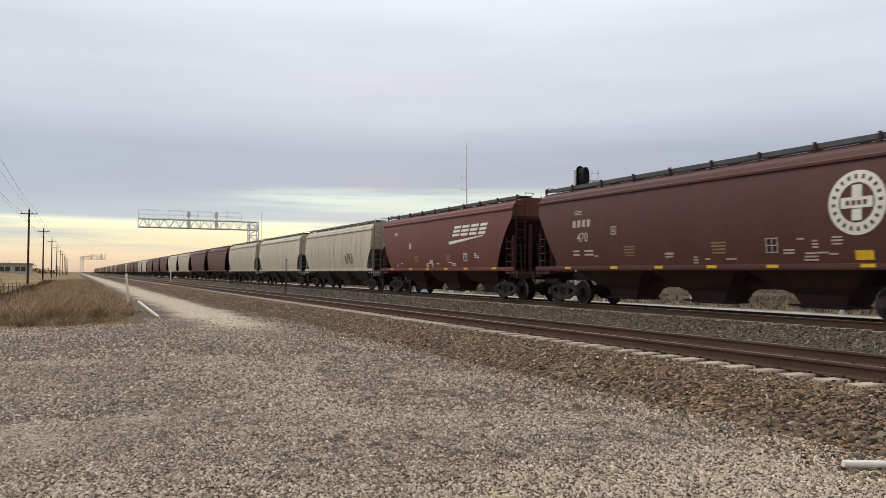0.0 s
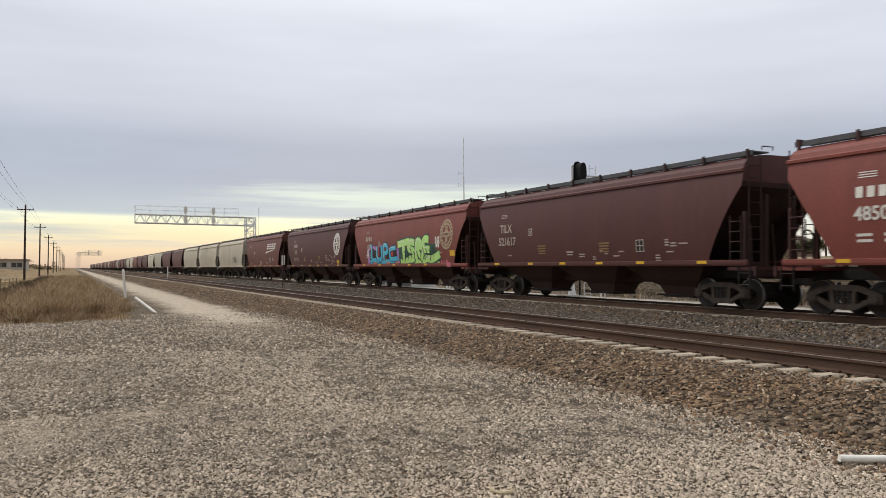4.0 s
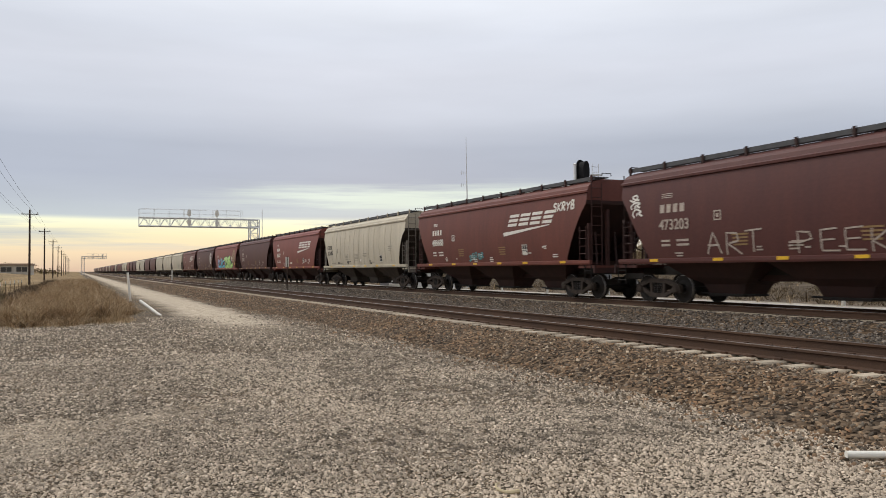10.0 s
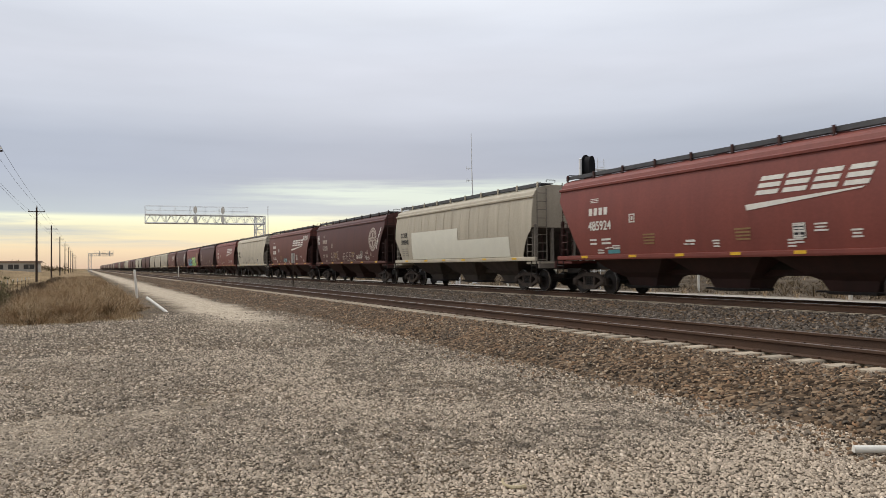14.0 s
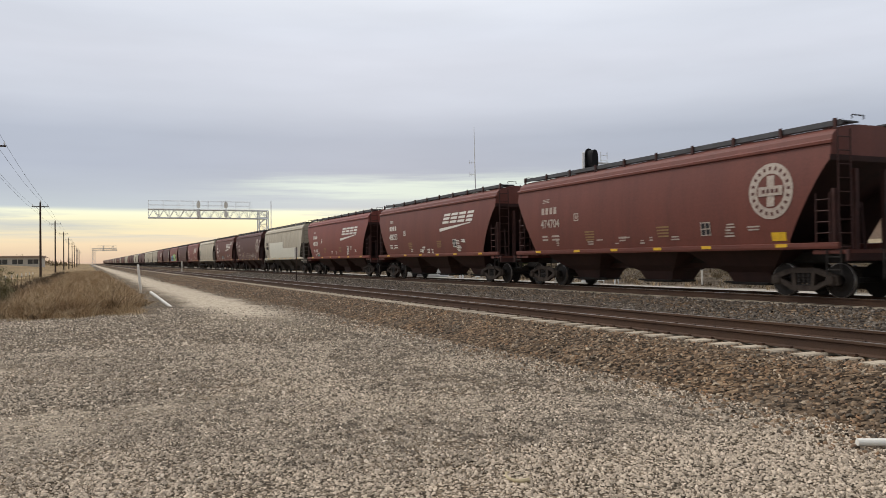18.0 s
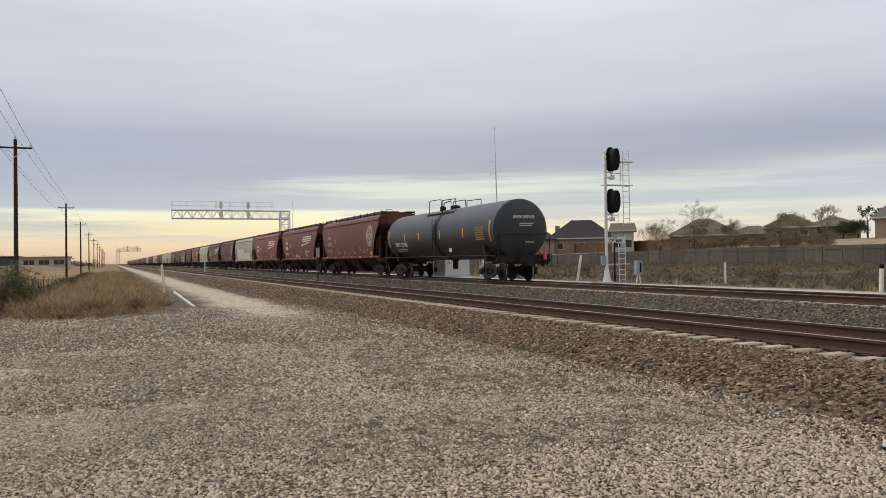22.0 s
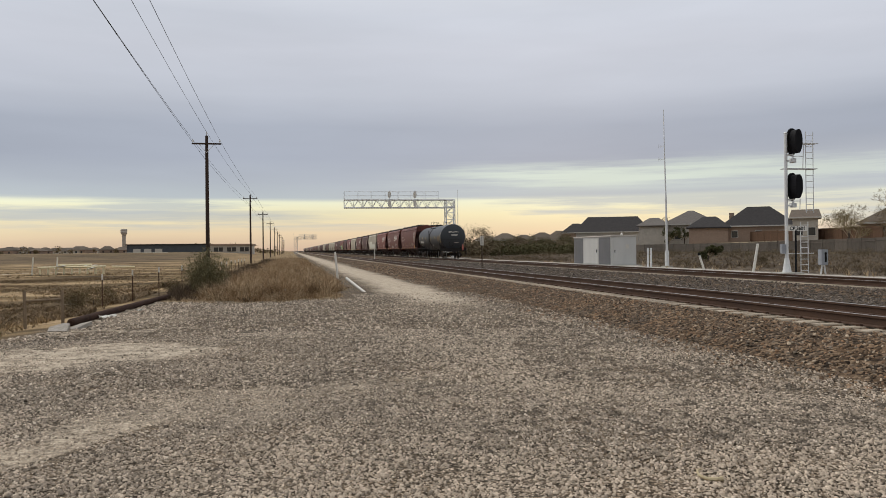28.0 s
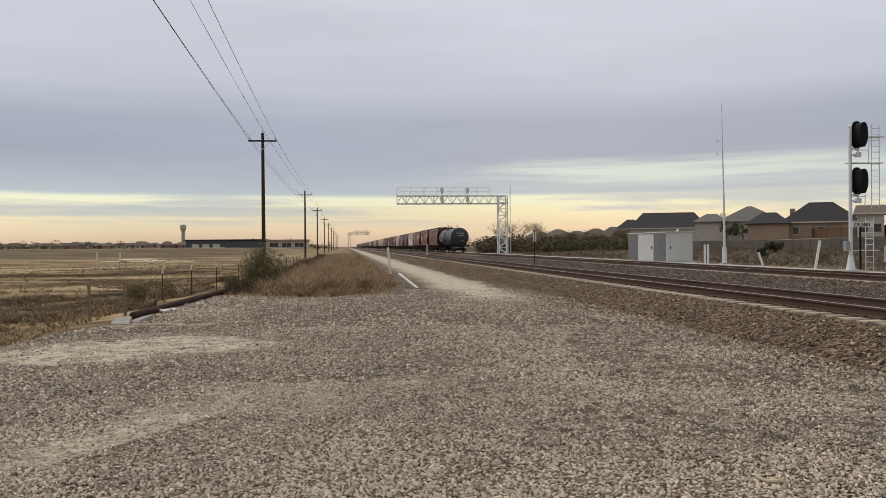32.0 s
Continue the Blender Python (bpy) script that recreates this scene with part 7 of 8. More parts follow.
def grass_strip():
    """Clumps of dry grass: each clump leans out from its middle, with lower gaps between."""
    cx, cy, ce, cf = in_strip(900)
    g = DRNG.uniform(0.55, 1.0, len(cx))
    x, y, edge, fr = in_strip(11500)
    d = (x[:, None] - cx[None]) ** 2 + ((y[:, None] - cy[None]) * 0.7) ** 2
    i = d.argmin(1)
    dist = np.sqrt(d[np.arange(len(x)), i])
    tall = 0.82 * g[i] * np.clip(1.2 - 1.5 * dist, 0.22, 1.0) + DRNG.uniform(-0.08, 0.10, len(x))
    tall *= np.clip(fr / 1.3, 0.40, 1.0) * np.clip(edge / 0.7, 0.35, 1.0)
    z = np.array([ground_z(a, b) for a, b in zip(x, y)])
    pts = np.stack([x, y, z - 0.02], 1)
    dark = (x < -3.0 + 0.4 * np.sin(y)) | (DRNG.random(len(x)) < 0.07)
    brown = (DRNG.random(len(cx)) < 0.46)[i] & ~dark
    pale = ~brown & ~dark
    ob = blades("tall_grass", pts[pale], tall[pale], STRAW, DRNG, 1.7, 0.007, 11)
    tagged(ob, "strip of tall straw-coloured dry grass beside the lane", "grass", kind="stuff")
    ob = blades("brown_grass", pts[brown], tall[brown], STRAW2, DRNG, 1.7, 0.007, 11)
    tagged(ob, "clumps of brown dry grass in the strip", "grass", kind="stuff")
    ob = blades("dark_grass", pts[dark], tall[dark] * 0.9, WEED, DRNG, 1.1, 0.009, 10)
    tagged(ob, "dark brown withered grass and weeds along the fence", "grass", kind="stuff")
    n = 420
    y = 26.8 + DRNG.random(n) * 4
    x = -4.2 + DRNG.random(n) * 6.0
    k = y > 26.7 + 0.8 * np.clip(np.abs(x + 1.2) - 1.0, 0, 3)
    x, y = x[k], y[k]
    z = np.array([ground_z(a, b) for a, b in zip(x, y)])
    ob = blades("low_grass", np.stack([x, y, z - 0.02], 1), 0.06 + 0.16 * DRNG.random(len(x)), STRAW, DRNG, 1.3, 0.006, 9)
    tagged(ob, "low dry grass tufts at the gravel's edge", "grass", kind="stuff")


grass_strip()


def field_grass():
    n = 6000
    y = 16 + 110 * DRNG.random(n) ** 1.6
    x = -6.3 - (DRNG.random(n) ** 1.2) * (4 + y * 0.42)
    z = np.array([ground_z(a, b) for a, b in zip(x, y)])
    h = (0.05 + 0.10 * DRNG.random(n)) * (1 + 0.8 * (np.sin(x * 0.7) * np.sin(y * 0.31) > 0.55))
    ob = blades("field_grass", np.stack([x, y, z - 0.02], 1), h, FIELD, DRNG, 1.4, 0.013, 5)
    tagged(ob, "short dry yellow field grass", "grass", kind="stuff")
    # dark weeds in patches over the field
    c = np.stack([-6.0 - 26 * DRNG.random(60), 20 + 70 * DRNG.random(60)], 1)
    i = DRNG.integers(0, 60, 1500)
    x, y = c[i, 0] + DRNG.normal(0, 1.4, 1500), c[i, 1] + DRNG.normal(0, 0.8, 1500)
    k = x < -5.6
    x, y = x[k], y[k]
    z = np.array([ground_z(a, b) for a, b in zip(x, y)])
    ob = blades("field_weeds", np.stack([x, y, z - 0.02], 1), 0.07 + 0.17 * DRNG.random(len(x)), FIELDWEED, DRNG, 2.2, 0.006, 14)
    tagged(ob, "patches of dark withered weeds in the field", "weeds", kind="stuff")
    # brown brush: thick below the yard's edge, in bands farther out
    n = 4200
    x, y = DRNG.uniform(-13.5, -5.9, n), DRNG.uniform(23.0, 37.0, n)
    w = np.array([noise.noise((a * 0.45, b * 0.3, 21.0)) for a, b in zip(x, y)])
    k = (w > 0.0) & (x < -5.9 - 0.09 * np.clip(25 - y, 0, 9))
    x2, y2 = DRNG.uniform(-26.0, -6.5, 2 * n), DRNG.uniform(40.0, 84.0, 2 * n)
    w2 = np.array([noise.noise((a * 0.10, b * 0.13, 31.0)) for a, b in zip(x2, y2)])
    k2 = w2 > 0.14
    low, tall = 0.10 + 0.36 * np.clip(w[k], 0, 1), 0.06 + 0.30 * np.clip(w2[k2] - 0.14, 0, 1)
    x, y, h = np.concatenate([x[k], x2[k2]]), np.concatenate([y[k], y2[k2]]), np.concatenate([low, tall])
    z = np.array([ground_z(a, b) for a, b in zip(x, y)])
    ob = blades("field_brush", np.stack([x, y, z - 0.02], 1), h * DRNG.uniform(0.7, 1.3, len(x)), BRUSH, DRNG, 2.0, 0.022, 9)
    tagged(ob, "low brown winter brush below the yard and in the field", "brush", kind="stuff")
    n = 6500
    y = 14 + 120 * DRNG.random(n) ** 1.3
    x = 24.6 + DRNG.random(n) ** 1.25 * 40
    k = ~((x < 27.5) & (y > 53) & (y < 66))
    x, y = x[k], y[k]
    z = np.array([ground_z(a, b) for a, b in zip(x, y)])
    w = np.array([noise.noise((a * 0.22, b * 0.16, 3.0)) for a, b in zip(x, y)])
    w += 0.6 * np.array([noise.noise((a * 0.7, b * 0.5, 6.0)) for a, b in zip(x, y)])
    h = (0.10 + 0.30 * DRNG.random(len(x))) * np.clip(0.9 + 1.5 * w, 0.25, 2.0)
    pts = np.stack([x, y, z - 0.02], 1)
    dim = w + DRNG.normal(0, 0.12, len(x)) < -0.02
    for k, m, lab in ((dim, BROWNWEED, "patches of dark brown weeds on the bank"), (~dim, BANKWEED, "tan dry weeds on the bank beyond the tracks")):
        ob = blades("bank_weeds", pts[k], h[k], m, DRNG, 2.4, 0.010, 9)
        tagged(ob, lab, "weeds", kind="stuff")
    n = 120
    y = 16 + 60 * DRNG.random(n)
    x = 23.8 + DRNG.random(n) ** 2 * 20
    z = np.array([ground_z(a, b) for a, b in zip(x, y)])
    ob = blades("bank_grass", np.stack([x, y, z - 0.02], 1), 0.15 + 0.3 * DRNG.random(n), STRAW, DRNG, 1.2, 0.01, 8)
    tagged(ob, "tufts of straw-coloured grass beyond the tracks", "grass", kind="stuff")



def dry_stalk():
    """A curled dry leaf stalk lying on the gravel."""
    t = thing("dry_stalk", "curled pale dry plant stalk lying on gravel", "plant stalk", pose(2.96, 5.40, ground_z(2.96, 5.40) + 0.03))
    pts = [(0.11 - 0.15 * math.cos(a), 0.10 * math.sin(a) * 1.2, 0.012 * math.sin(2 * a)) for a in [radians(-80 + 14 * i) for i in range(11)]]
    bm = bmesh.new()
    for i, (p, q) in enumerate(zip(pts, pts[1:])):
        rod(bm, p, q, 0.018 - 0.0012 * i, 6, 0.0168 - 0.0012 * i)
    part("leaf_blade", bm, mat("pale_dry_stalk", (0.52, 0.44, 0.29), 0.9, dark=(0.36, 0.28, 0.17), scale=20, amount=0.6, spec=0.1), t)


dry_stalk()
field_grass()


def leaf_cloud(centres, radii, n, size, rng):
    """Small leaf quads scattered in uneven clumps: vertices and faces."""
    c = np.asarray(centres, float)
    r = np.asarray(radii, float)
    i = rng.integers(0, len(c), n)
    d = rng.normal(0, 1, (n, 3))
    d /= np.linalg.norm(d, axis=1)[:, None]
    p = c[i] + d * (r[i] * rng.random(n) ** 0.45)[:, None]
    u = rng.normal(0, 1, (n, 3))
    u /= np.linalg.norm(u, axis=1)[:, None]
    w = np.cross(u, rng.normal(0, 1, (n, 3)))
    w /= np.linalg.norm(w, axis=1)[:, None] + 1e-9
    s = size * rng.uniform(0.5, 1.4, n)[:, None]
    v = np.stack([p - u * s, p + w * s * 0.5, p + u * s, p - w * s * 0.5], 1).reshape(-1, 3)
    f = np.arange(4 * n).reshape(-1, 4)
    return v, f


def branches(h, spread, rng, levels=4, r0=0.12, lean=0.0, first=0.25):
    """A branching skeleton: trunk segments list and twig ends."""
    trunk, segs, ends = [], [], []
    def grow(p, d, ln, r, lev):
        q = p + d * ln
        (trunk if lev == 0 else segs).append((p.copy(), q.copy(), r, r * 0.7))
        if lev >= levels:
            ends.append(q)
            return
        for _ in range(3 if lev else 4):
            nd = (d + Vector((rng.gauss(0, spread), rng.gauss(0, spread), rng.gauss(0.12, spread * 0.5)))).normalized()
            grow(p + d * ln * rng.uniform(0.55, 1.0), nd, ln * rng.uniform(0.55, 0.8), r * 0.55, lev + 1)
    grow(Vector((0, 0, -0.2)), Vector((lean, 0, 1)).normalized(), h * first + 0.2, r0, 0)
    return trunk, segs, ends


def tree(name, x, y, h, label, leaf=None, seed=0, spread=0.55, leaves=0, size=0.16, levels=4, r0=0.14, first=0.25, category="tree", z=None, rad=None):
    g = random.Random(seed)
    rn = np.random.default_rng(seed)
    zz = ground_z(x, y) if z is None else z
    t = thing(name, label, category, pose(x, y, zz, 0, 0, g.uniform(0, 360)))
    trunk, segs, ends = branches(h, spread, g, levels, r0, 0.0, first)
    top = max(e.z for e in ends)
    k = h / top
    bm = bmesh.new()
    for a, b, r, r2 in trunk:
        rod(bm, a * k, b * k, r, 7, r2)
    part("trunk", bm, BARK, t)
    bm = bmesh.new()
    for a, b, r, r2 in segs:
        rod(bm, a * k, b * k, max(r * 0.75, 0.009), 3, max(r2 * 0.75, 0.007))
    part("bough", bm, TWIG, t)
    if leaf:
        c = [tuple(e * k) for e in ends]
        v, f = leaf_cloud(c, [rad or h * 0.10] * len(c), leaves, size, rn)
        ob = bulk("crown", v, f, leaf)
        ob.parent = t
    return t


# trees among and in front of the houses
tree("tree", 80.0, 95.3, 8.0, "bare winter tree with a rounded fan of twigs", None, 1, 0.55, levels=6, r0=0.14, first=0.12)
tree("tree", 74.0, 95.5, 5.6, "tree with thin yellowing leaves", YELLEAF, 2, 0.6, 2200, 0.06, levels=6, first=0.10)
tree("tree", 70.5, 90.0, 4.8, "tree with thin yellowing leaves", YELLEAF, 3, 0.6, 2000, 0.06, levels=6, first=0.10)
tree("tree", 77.5, 90.8, 4.4, "scrubby tree with brown winter leaves", SCRUB, 4, 0.7, 3000, 0.07, first=0.08, levels=5)
tree("tree", 84.0, 92.0, 4.2, "scrubby tree with brown winter leaves", SCRUB, 5, 0.7, 3000, 0.07, first=0.08, levels=5)
tree("tree", 86.0, 84.5, 4.4, "scrubby tree with brown winter leaves", SCRUB, 6, 0.7, 3000, 0.07, first=0.08, levels=5)
for i, (x, y) in enumerate(((98.0, 84.6), (100.5, 84.2), (104.0, 81.6), (106.5, 81.2))):
    tree("hedge_shrub", x, y, 2.3, "dense dark evergreen shrub by a house", GREEN, 7 + i, 0.8, 3000, 0.09, first=0.08, category="shrub", rad=0.6)
tree("tree", 101.0, 83.0, 4.2, "small garden tree with drooping dark leaves", GREEN, 40, 0.8, 500, 0.16, levels=2, first=0.6, rad=0.45)
tree("tree", 93.0, 88.5, 5.0, "bare winter tree with fine twigs", None, 9, 0.5, levels=6)
tree("tree", 97.0, 87.0, 5.4, "bare winter tree with fine twigs", None, 10, 0.5, levels=6)
tree("tree", 100.0, 90.0, 5.0, "bare winter tree with fine twigs", None, 11, 0.5, levels=6)
tree("tree", 96.0, 93.0, 4.6, "scrubby tree with reddish-brown winter leaves", SCRUB, 41, 0.7, 2600, 0.07, first=0.08, levels=5)
tree("tree", 75.0, 150.0, 3.6, "dark evergreen garden tree", GREEN, 12, 0.6, 2200, 0.11, first=0.1)
tree("tree", 78.5, 150.0, 3.4, "dark evergreen garden tree", GREEN, 13, 0.6, 2200, 0.11, first=0.1)
tree("tree", 82.0, 163.0, 6.2, "bare winter tree behind a roof", None, 14, 0.5, levels=6)
for i, (x, y, h) in enumerate(((27.2, 28.6, 0.75), (27.6, 27.7, 0.6), (27.0, 22.4, 0.8), (27.8, 21.6, 0.6), (29.5, 46.0, 0.7))):
    tree("bush", x, y, h, "low rounded brown weed clump beside the track", SCRUB, 70 + i, 0.9, 1600, 0.025, levels=4, r0=0.02, category="bush", rad=0.2)
tree("bush", 34.0, 61.0, 1.3, "dark green round bush on the bank", GREEN, 15, 0.8, 2200, 0.09, category="bush")


def woods():
    """The scrubby wood beyond the gantry: many mixed trees."""
    g = random.Random(21)
    for i in range(18):
        k = 0.196 + 0.165 * i / 17 + g.uniform(-0.004, 0.004)
        y = g.uniform(150, 215)
        h = g.uniform(3.0, 4.2) if i > 5 else g.uniform(5.5, 8.0)
        kind = g.choice((SCRUB, None, OLIVESCRUB, OLIVESCRUB)) if i > 5 else g.choice((None, None, SCRUB))
        lab = {None: "bare winter tree in a scrubby wood", OLIVESCRUB: "green scrub tree in a wood"}.get(kind, "brown-leaved scrub tree in a wood")
        tree("tree", k * y, y, h, lab, kind, 30 + i, 0.55, 2600 if kind else 0, 0.08, levels=5, rad=h * 0.2, first=0.06)
    for mat_, k0, k1, top, label in ((SCRUB, 0.170, 0.262, 3.8, "tangle of brown winter scrub"), (OLIVESCRUB, 0.245, 0.385, 2.6, "tangle of low olive-green scrub")):
        cs, rs = [], []
        for i in range(260):
            k = k0 + (k1 - k0) * g.random()
            y = g.uniform(138, 210)
            hh = g.uniform(0.8, top)
            cs.append((k * y, y, 0.4 + hh * 0.42))
            rs.append(hh * 0.55)
        v, f = leaf_cloud(cs, rs, 38000, 0.21, np.random.default_rng(int(k0 * 100)))
        tagged(bulk("scrub", v, f, mat_), label, "scrub", kind="stuff")
    # brown garden scrub in front of the houses' walls
    cs, rs = [], []
    for i in range(170):
        k = g.uniform(0.67, 1.13)
        x = g.uniform(83.0, 90.0)
        hh = g.uniform(0.8, 3.0)
        cs.append((x, x / k, ground_z(x, x / k) + hh * 0.42))
        rs.append(hh * 0.55)
    v, f = leaf_cloud(cs, rs, 24000, 0.09, np.random.default_rng(23))
    tagged(bulk("garden_scrub", v, f, SCRUB), "brown winter scrub before the garden walls", "scrub", kind="stuff")
    cs = [(34 + 30 * g.random(), g.uniform(16, 130), 0.75 + 0.4 * g.random()) for _ in range(260)]
    v, f = leaf_cloud(cs, [0.45] * len(cs), 30000, 0.04, np.random.default_rng(19))
    tagged(bulk("low_brush", v, f, SCRUB), "low brown brush on the bank before the fence", "brush", kind="stuff")
    # low far tree line along the horizon, one mass
    cs, rs = [], []
    for i in range(260):
        a = -0.52 + i * 0.0042
        y = g.uniform(560, 800)
        if -0.02 < a < 0.06 or (-0.42 < a < -0.17 and i % 3):
            continue
        hh = g.uniform(2.0, 6.0)
        cs.append((a * y, y, hh * 0.42 + ground_z(a * y, y)))
        rs.append(hh * 0.75)
    v, f = leaf_cloud(cs, rs, 26000, 0.55, np.random.default_rng(8))
    tagged(bulk("far_woods", v, f, BROWNLEAF), "low dark tree line along the horizon", "woods", kind="stuff")


woods()


def big_bush():
    """The green broom-like bush at the end of the grass strip."""
    t = thing("bush", "tall olive-green broom-like bush in dry grass", "bush", pose(-3.2, 31.3, 0.0))
    g = random.Random(9)
    bm = bmesh.new()
    pts = []
    for i in range(300):
        a, s = g.uniform(0, 6.28), g.uniform(0.05, 0.92)
        h = g.uniform(0.85, 1.72) * (1.1 - 0.30 * s)
        p0 = Vector((0.4 * s * math.cos(a), 0.4 * s * math.sin(a), 0))
        p1 = Vector((s * math.cos(a), s * math.sin(a), h))
        rod(bm, p0, p1, 0.006, 3, 0.003)
        for k in range(5):
            pts.append(tuple(p0.lerp(p1, 0.3 + 0.7 * k / 4)))
    part("stem", bm, STEM, t)
    v, f = leaf_cloud(pts, [0.10] * len(pts), 15000, 0.026, np.random.default_rng(3))
    c = bulk("foliage", v, f, OLIVE)
    c.parent = t


big_bush()
for i, (x, y, h) in enumerate(((-6.9, 26.5, 0.7), (-6.8, 29.5, 0.7), (-4.9, 33.5, 0.6))):
    tree("bush", x, y, h, "low brown leafless scrub bush at the yard's edge", BROWNLEAF, 60 + i, 0.9, 3000, 0.020, levels=4, r0=0.02, category="bush", rad=0.16)


# ---------------- ties and loose stone ----------------
TIE_STEP = 0.526


def tie_mesh():
    """A concrete tie: tapered block, 2.59 long across the track."""
    bm = bmesh.new()
    prof = [(-0.135, -0.20), (0.135, -0.20), (0.115, -0.02), (0.095, 0.0), (-0.095, 0.0), (-0.115, -0.02)]
    v0 = [bm.verts.new((-1.295, u, w)) for u, w in prof]
    v1 = [bm.verts.new((1.295, u, w)) for u, w in prof]
    for i in range(6):
        j = (i + 1) % 6
        bm.faces.new((v0[i], v0[j], v1[j], v1[i]))
    bm.faces.new(v0[::-1])
    bm.faces.new(v1)
    return fix(bm)


def build_ties():
    first = None
    for tr, cx in ((track_near, T1), (track_far, T2)):
        n0, n1 = (2, 290) if tr is track_near else (20, 200)
        for i in range(n0, n1):
            m = pose(cx + 0.012 * math.sin(i * 7.3), i * TIE_STEP + 0.008 * math.sin(i * 3.1), TIETOP + 0.004 * math.sin(i * 1.7))
            if first is None:
                first = part("tie", tie_mesh(), TIE, tr)
                first.matrix_basis = m
            else:
                share("tie", first, tr, m)
        # the rest of the ties, far along the line and behind
        tm = [v.co.copy() for v in first.data.vertices]
        tf = [tuple(p.vertices) for p in first.data.polygons]
        quads = np.array([q for q in tf if len(q) == 4])
        idx = list(range(n1, 1500)) + list(range(-60, n0))
        co = np.array([tuple(c) for c in tm])
        vs = np.concatenate([co + np.array([cx, i * TIE_STEP, TIETOP]) for i in idx])
        fs = np.concatenate([quads + k * len(co) for k in range(len(idx))])
        far = bulk("far_ties", vs, fs, TIE)
        far.parent = tr
        tagged(far, kind="stuff")
    # clips along the near track
    bm = bmesh.new()
    for i in range(8, 120):
        for s in (-0.754, 0.754):
            for q in (-1, 1):
                x, y = T1 + s + q * 0.105, i * TIE_STEP
                bx(bm, x - 0.03, x + 0.03, y - 0.05, y + 0.05, TIETOP - 0.005, TIETOP + 0.035)
    c = part("rail_clips", bm, RAIL, track_near)
    tagged(c, kind="stuff")


build_ties()

STONE = island_mat("gravel_stones", [(0.105, 0.086, 0.067), (0.248, 0.206, 0.160), (0.371, 0.307, 0.239), (0.186, 0.154, 0.119), (0.471, 0.390, 0.304), (0.297, 0.249, 0.197), (0.224, 0.187, 0.148), (0.545, 0.452, 0.353), (0.334, 0.280, 0.220), (0.198, 0.165, 0.130), (0.433, 0.359, 0.280), (0.297, 0.241, 0.183), (0.752, 0.649, 0.526)])
DUSTY = island_mat("dusty_gravel_stones", [(0.204, 0.168, 0.129), (0.407, 0.337, 0.259), (0.543, 0.449, 0.348), (0.295, 0.243, 0.188), (0.610, 0.505, 0.393), (0.430, 0.354, 0.275), (0.724, 0.601, 0.470)])
DARKSTONE = island_mat("dark_gravel_stones", [(0.061, 0.050, 0.039), (0.135, 0.112, 0.088), (0.230, 0.192, 0.151), (0.101, 0.085, 0.068), (0.176, 0.144, 0.112), (0.297, 0.248, 0.194)])
BALLAST = island_mat("ballast_stones", [(0.026, 0.020, 0.015), (0.085, 0.064, 0.046), (0.22, 0.141, 0.086), (0.11, 0.088, 0.068), (0.34, 0.235, 0.148), (0.050, 0.040, 0.031), (0.20, 0.166, 0.131), (0.30, 0.176, 0.100), (0.080, 0.066, 0.053), (0.54, 0.43, 0.31)])
BALLAST2 = island_mat("grey_ballast_stones", [(0.027, 0.022, 0.019), (0.070, 0.059, 0.050), (0.120, 0.102, 0.086), (0.048, 0.040, 0.034), (0.175, 0.150, 0.126), (0.085, 0.068, 0.054), (0.30, 0.258, 0.216)])

# a stone's exposed crown: four-sided foot, crooked three-sided top facet
CROWN = np.array([(1, 0, -0.5), (0, 1, -0.5), (-1, 0, -0.5), (0, -1, -0.5), (0.52, 0.30, 0.62), (-0.52, 0.30, 0.58), (0.0, -0.60, 0.60)], float)
CROWNF = np.array([(0, 1, 4), (1, 5, 4), (1, 2, 5), (2, 6, 5), (2, 3, 6), (3, 0, 6), (0, 4, 6), (4, 5, 6)])


def stones(name, x, y, z, size, material, label, rng):
    """Angular stones half sunk in the ground, each its own crooked lump, all one heap."""
    n = len(x)
    v = np.repeat(CROWN[None], n, 0)
    v[:, :, :2] *= rng.uniform(0.72, 1.28, (n, 7, 1))
    v[:, 4:, :2] *= rng.uniform(0.7, 1.5, (n, 3, 1))
    v[:, 4:, 2] *= rng.uniform(0.55, 1.35, (n, 3))
    v *= rng.uniform(0.65, 1.4, (n, 1, 3)) * np.array([1.08, 1.08, 0.78])
    a = rng.uniform(0, 2 * np.pi, n)
    c, s = np.cos(a)[:, None], np.sin(a)[:, None]
    v = np.stack([v[:, :, 0] * c - v[:, :, 1] * s, v[:, :, 0] * s + v[:, :, 1] * c, v[:, :, 2]], 2)
    t = rng.normal(0, 0.30, (n, 2, 1))
    v[:, :, 2] += v[:, :, 0] * t[:, 0] + v[:, :, 1] * t[:, 1]
    v *= size[:, None, None]
    v += np.stack([x, y, z], 1)[:, None, :]
    f = (CROWNF[None] + (np.arange(n) * 7)[:, None, None]).reshape(-1, 3)
    ob = bulk(name, v.reshape(-1, 3), f, material)
    return tagged(ob, label, "stones", kind="stuff")


def wedge(n, r0, r1, a0, a1, rng):
    """Random points on the yard between two radii and bearings (degrees from the track's line)."""
    r = np.sqrt(r0 * r0 + (r1 * r1 - r0 * r0) * rng.random(n))
    a = np.radians(rng.uniform(a0, a1, n))
    return r * np.sin(a), r * np.cos(a)


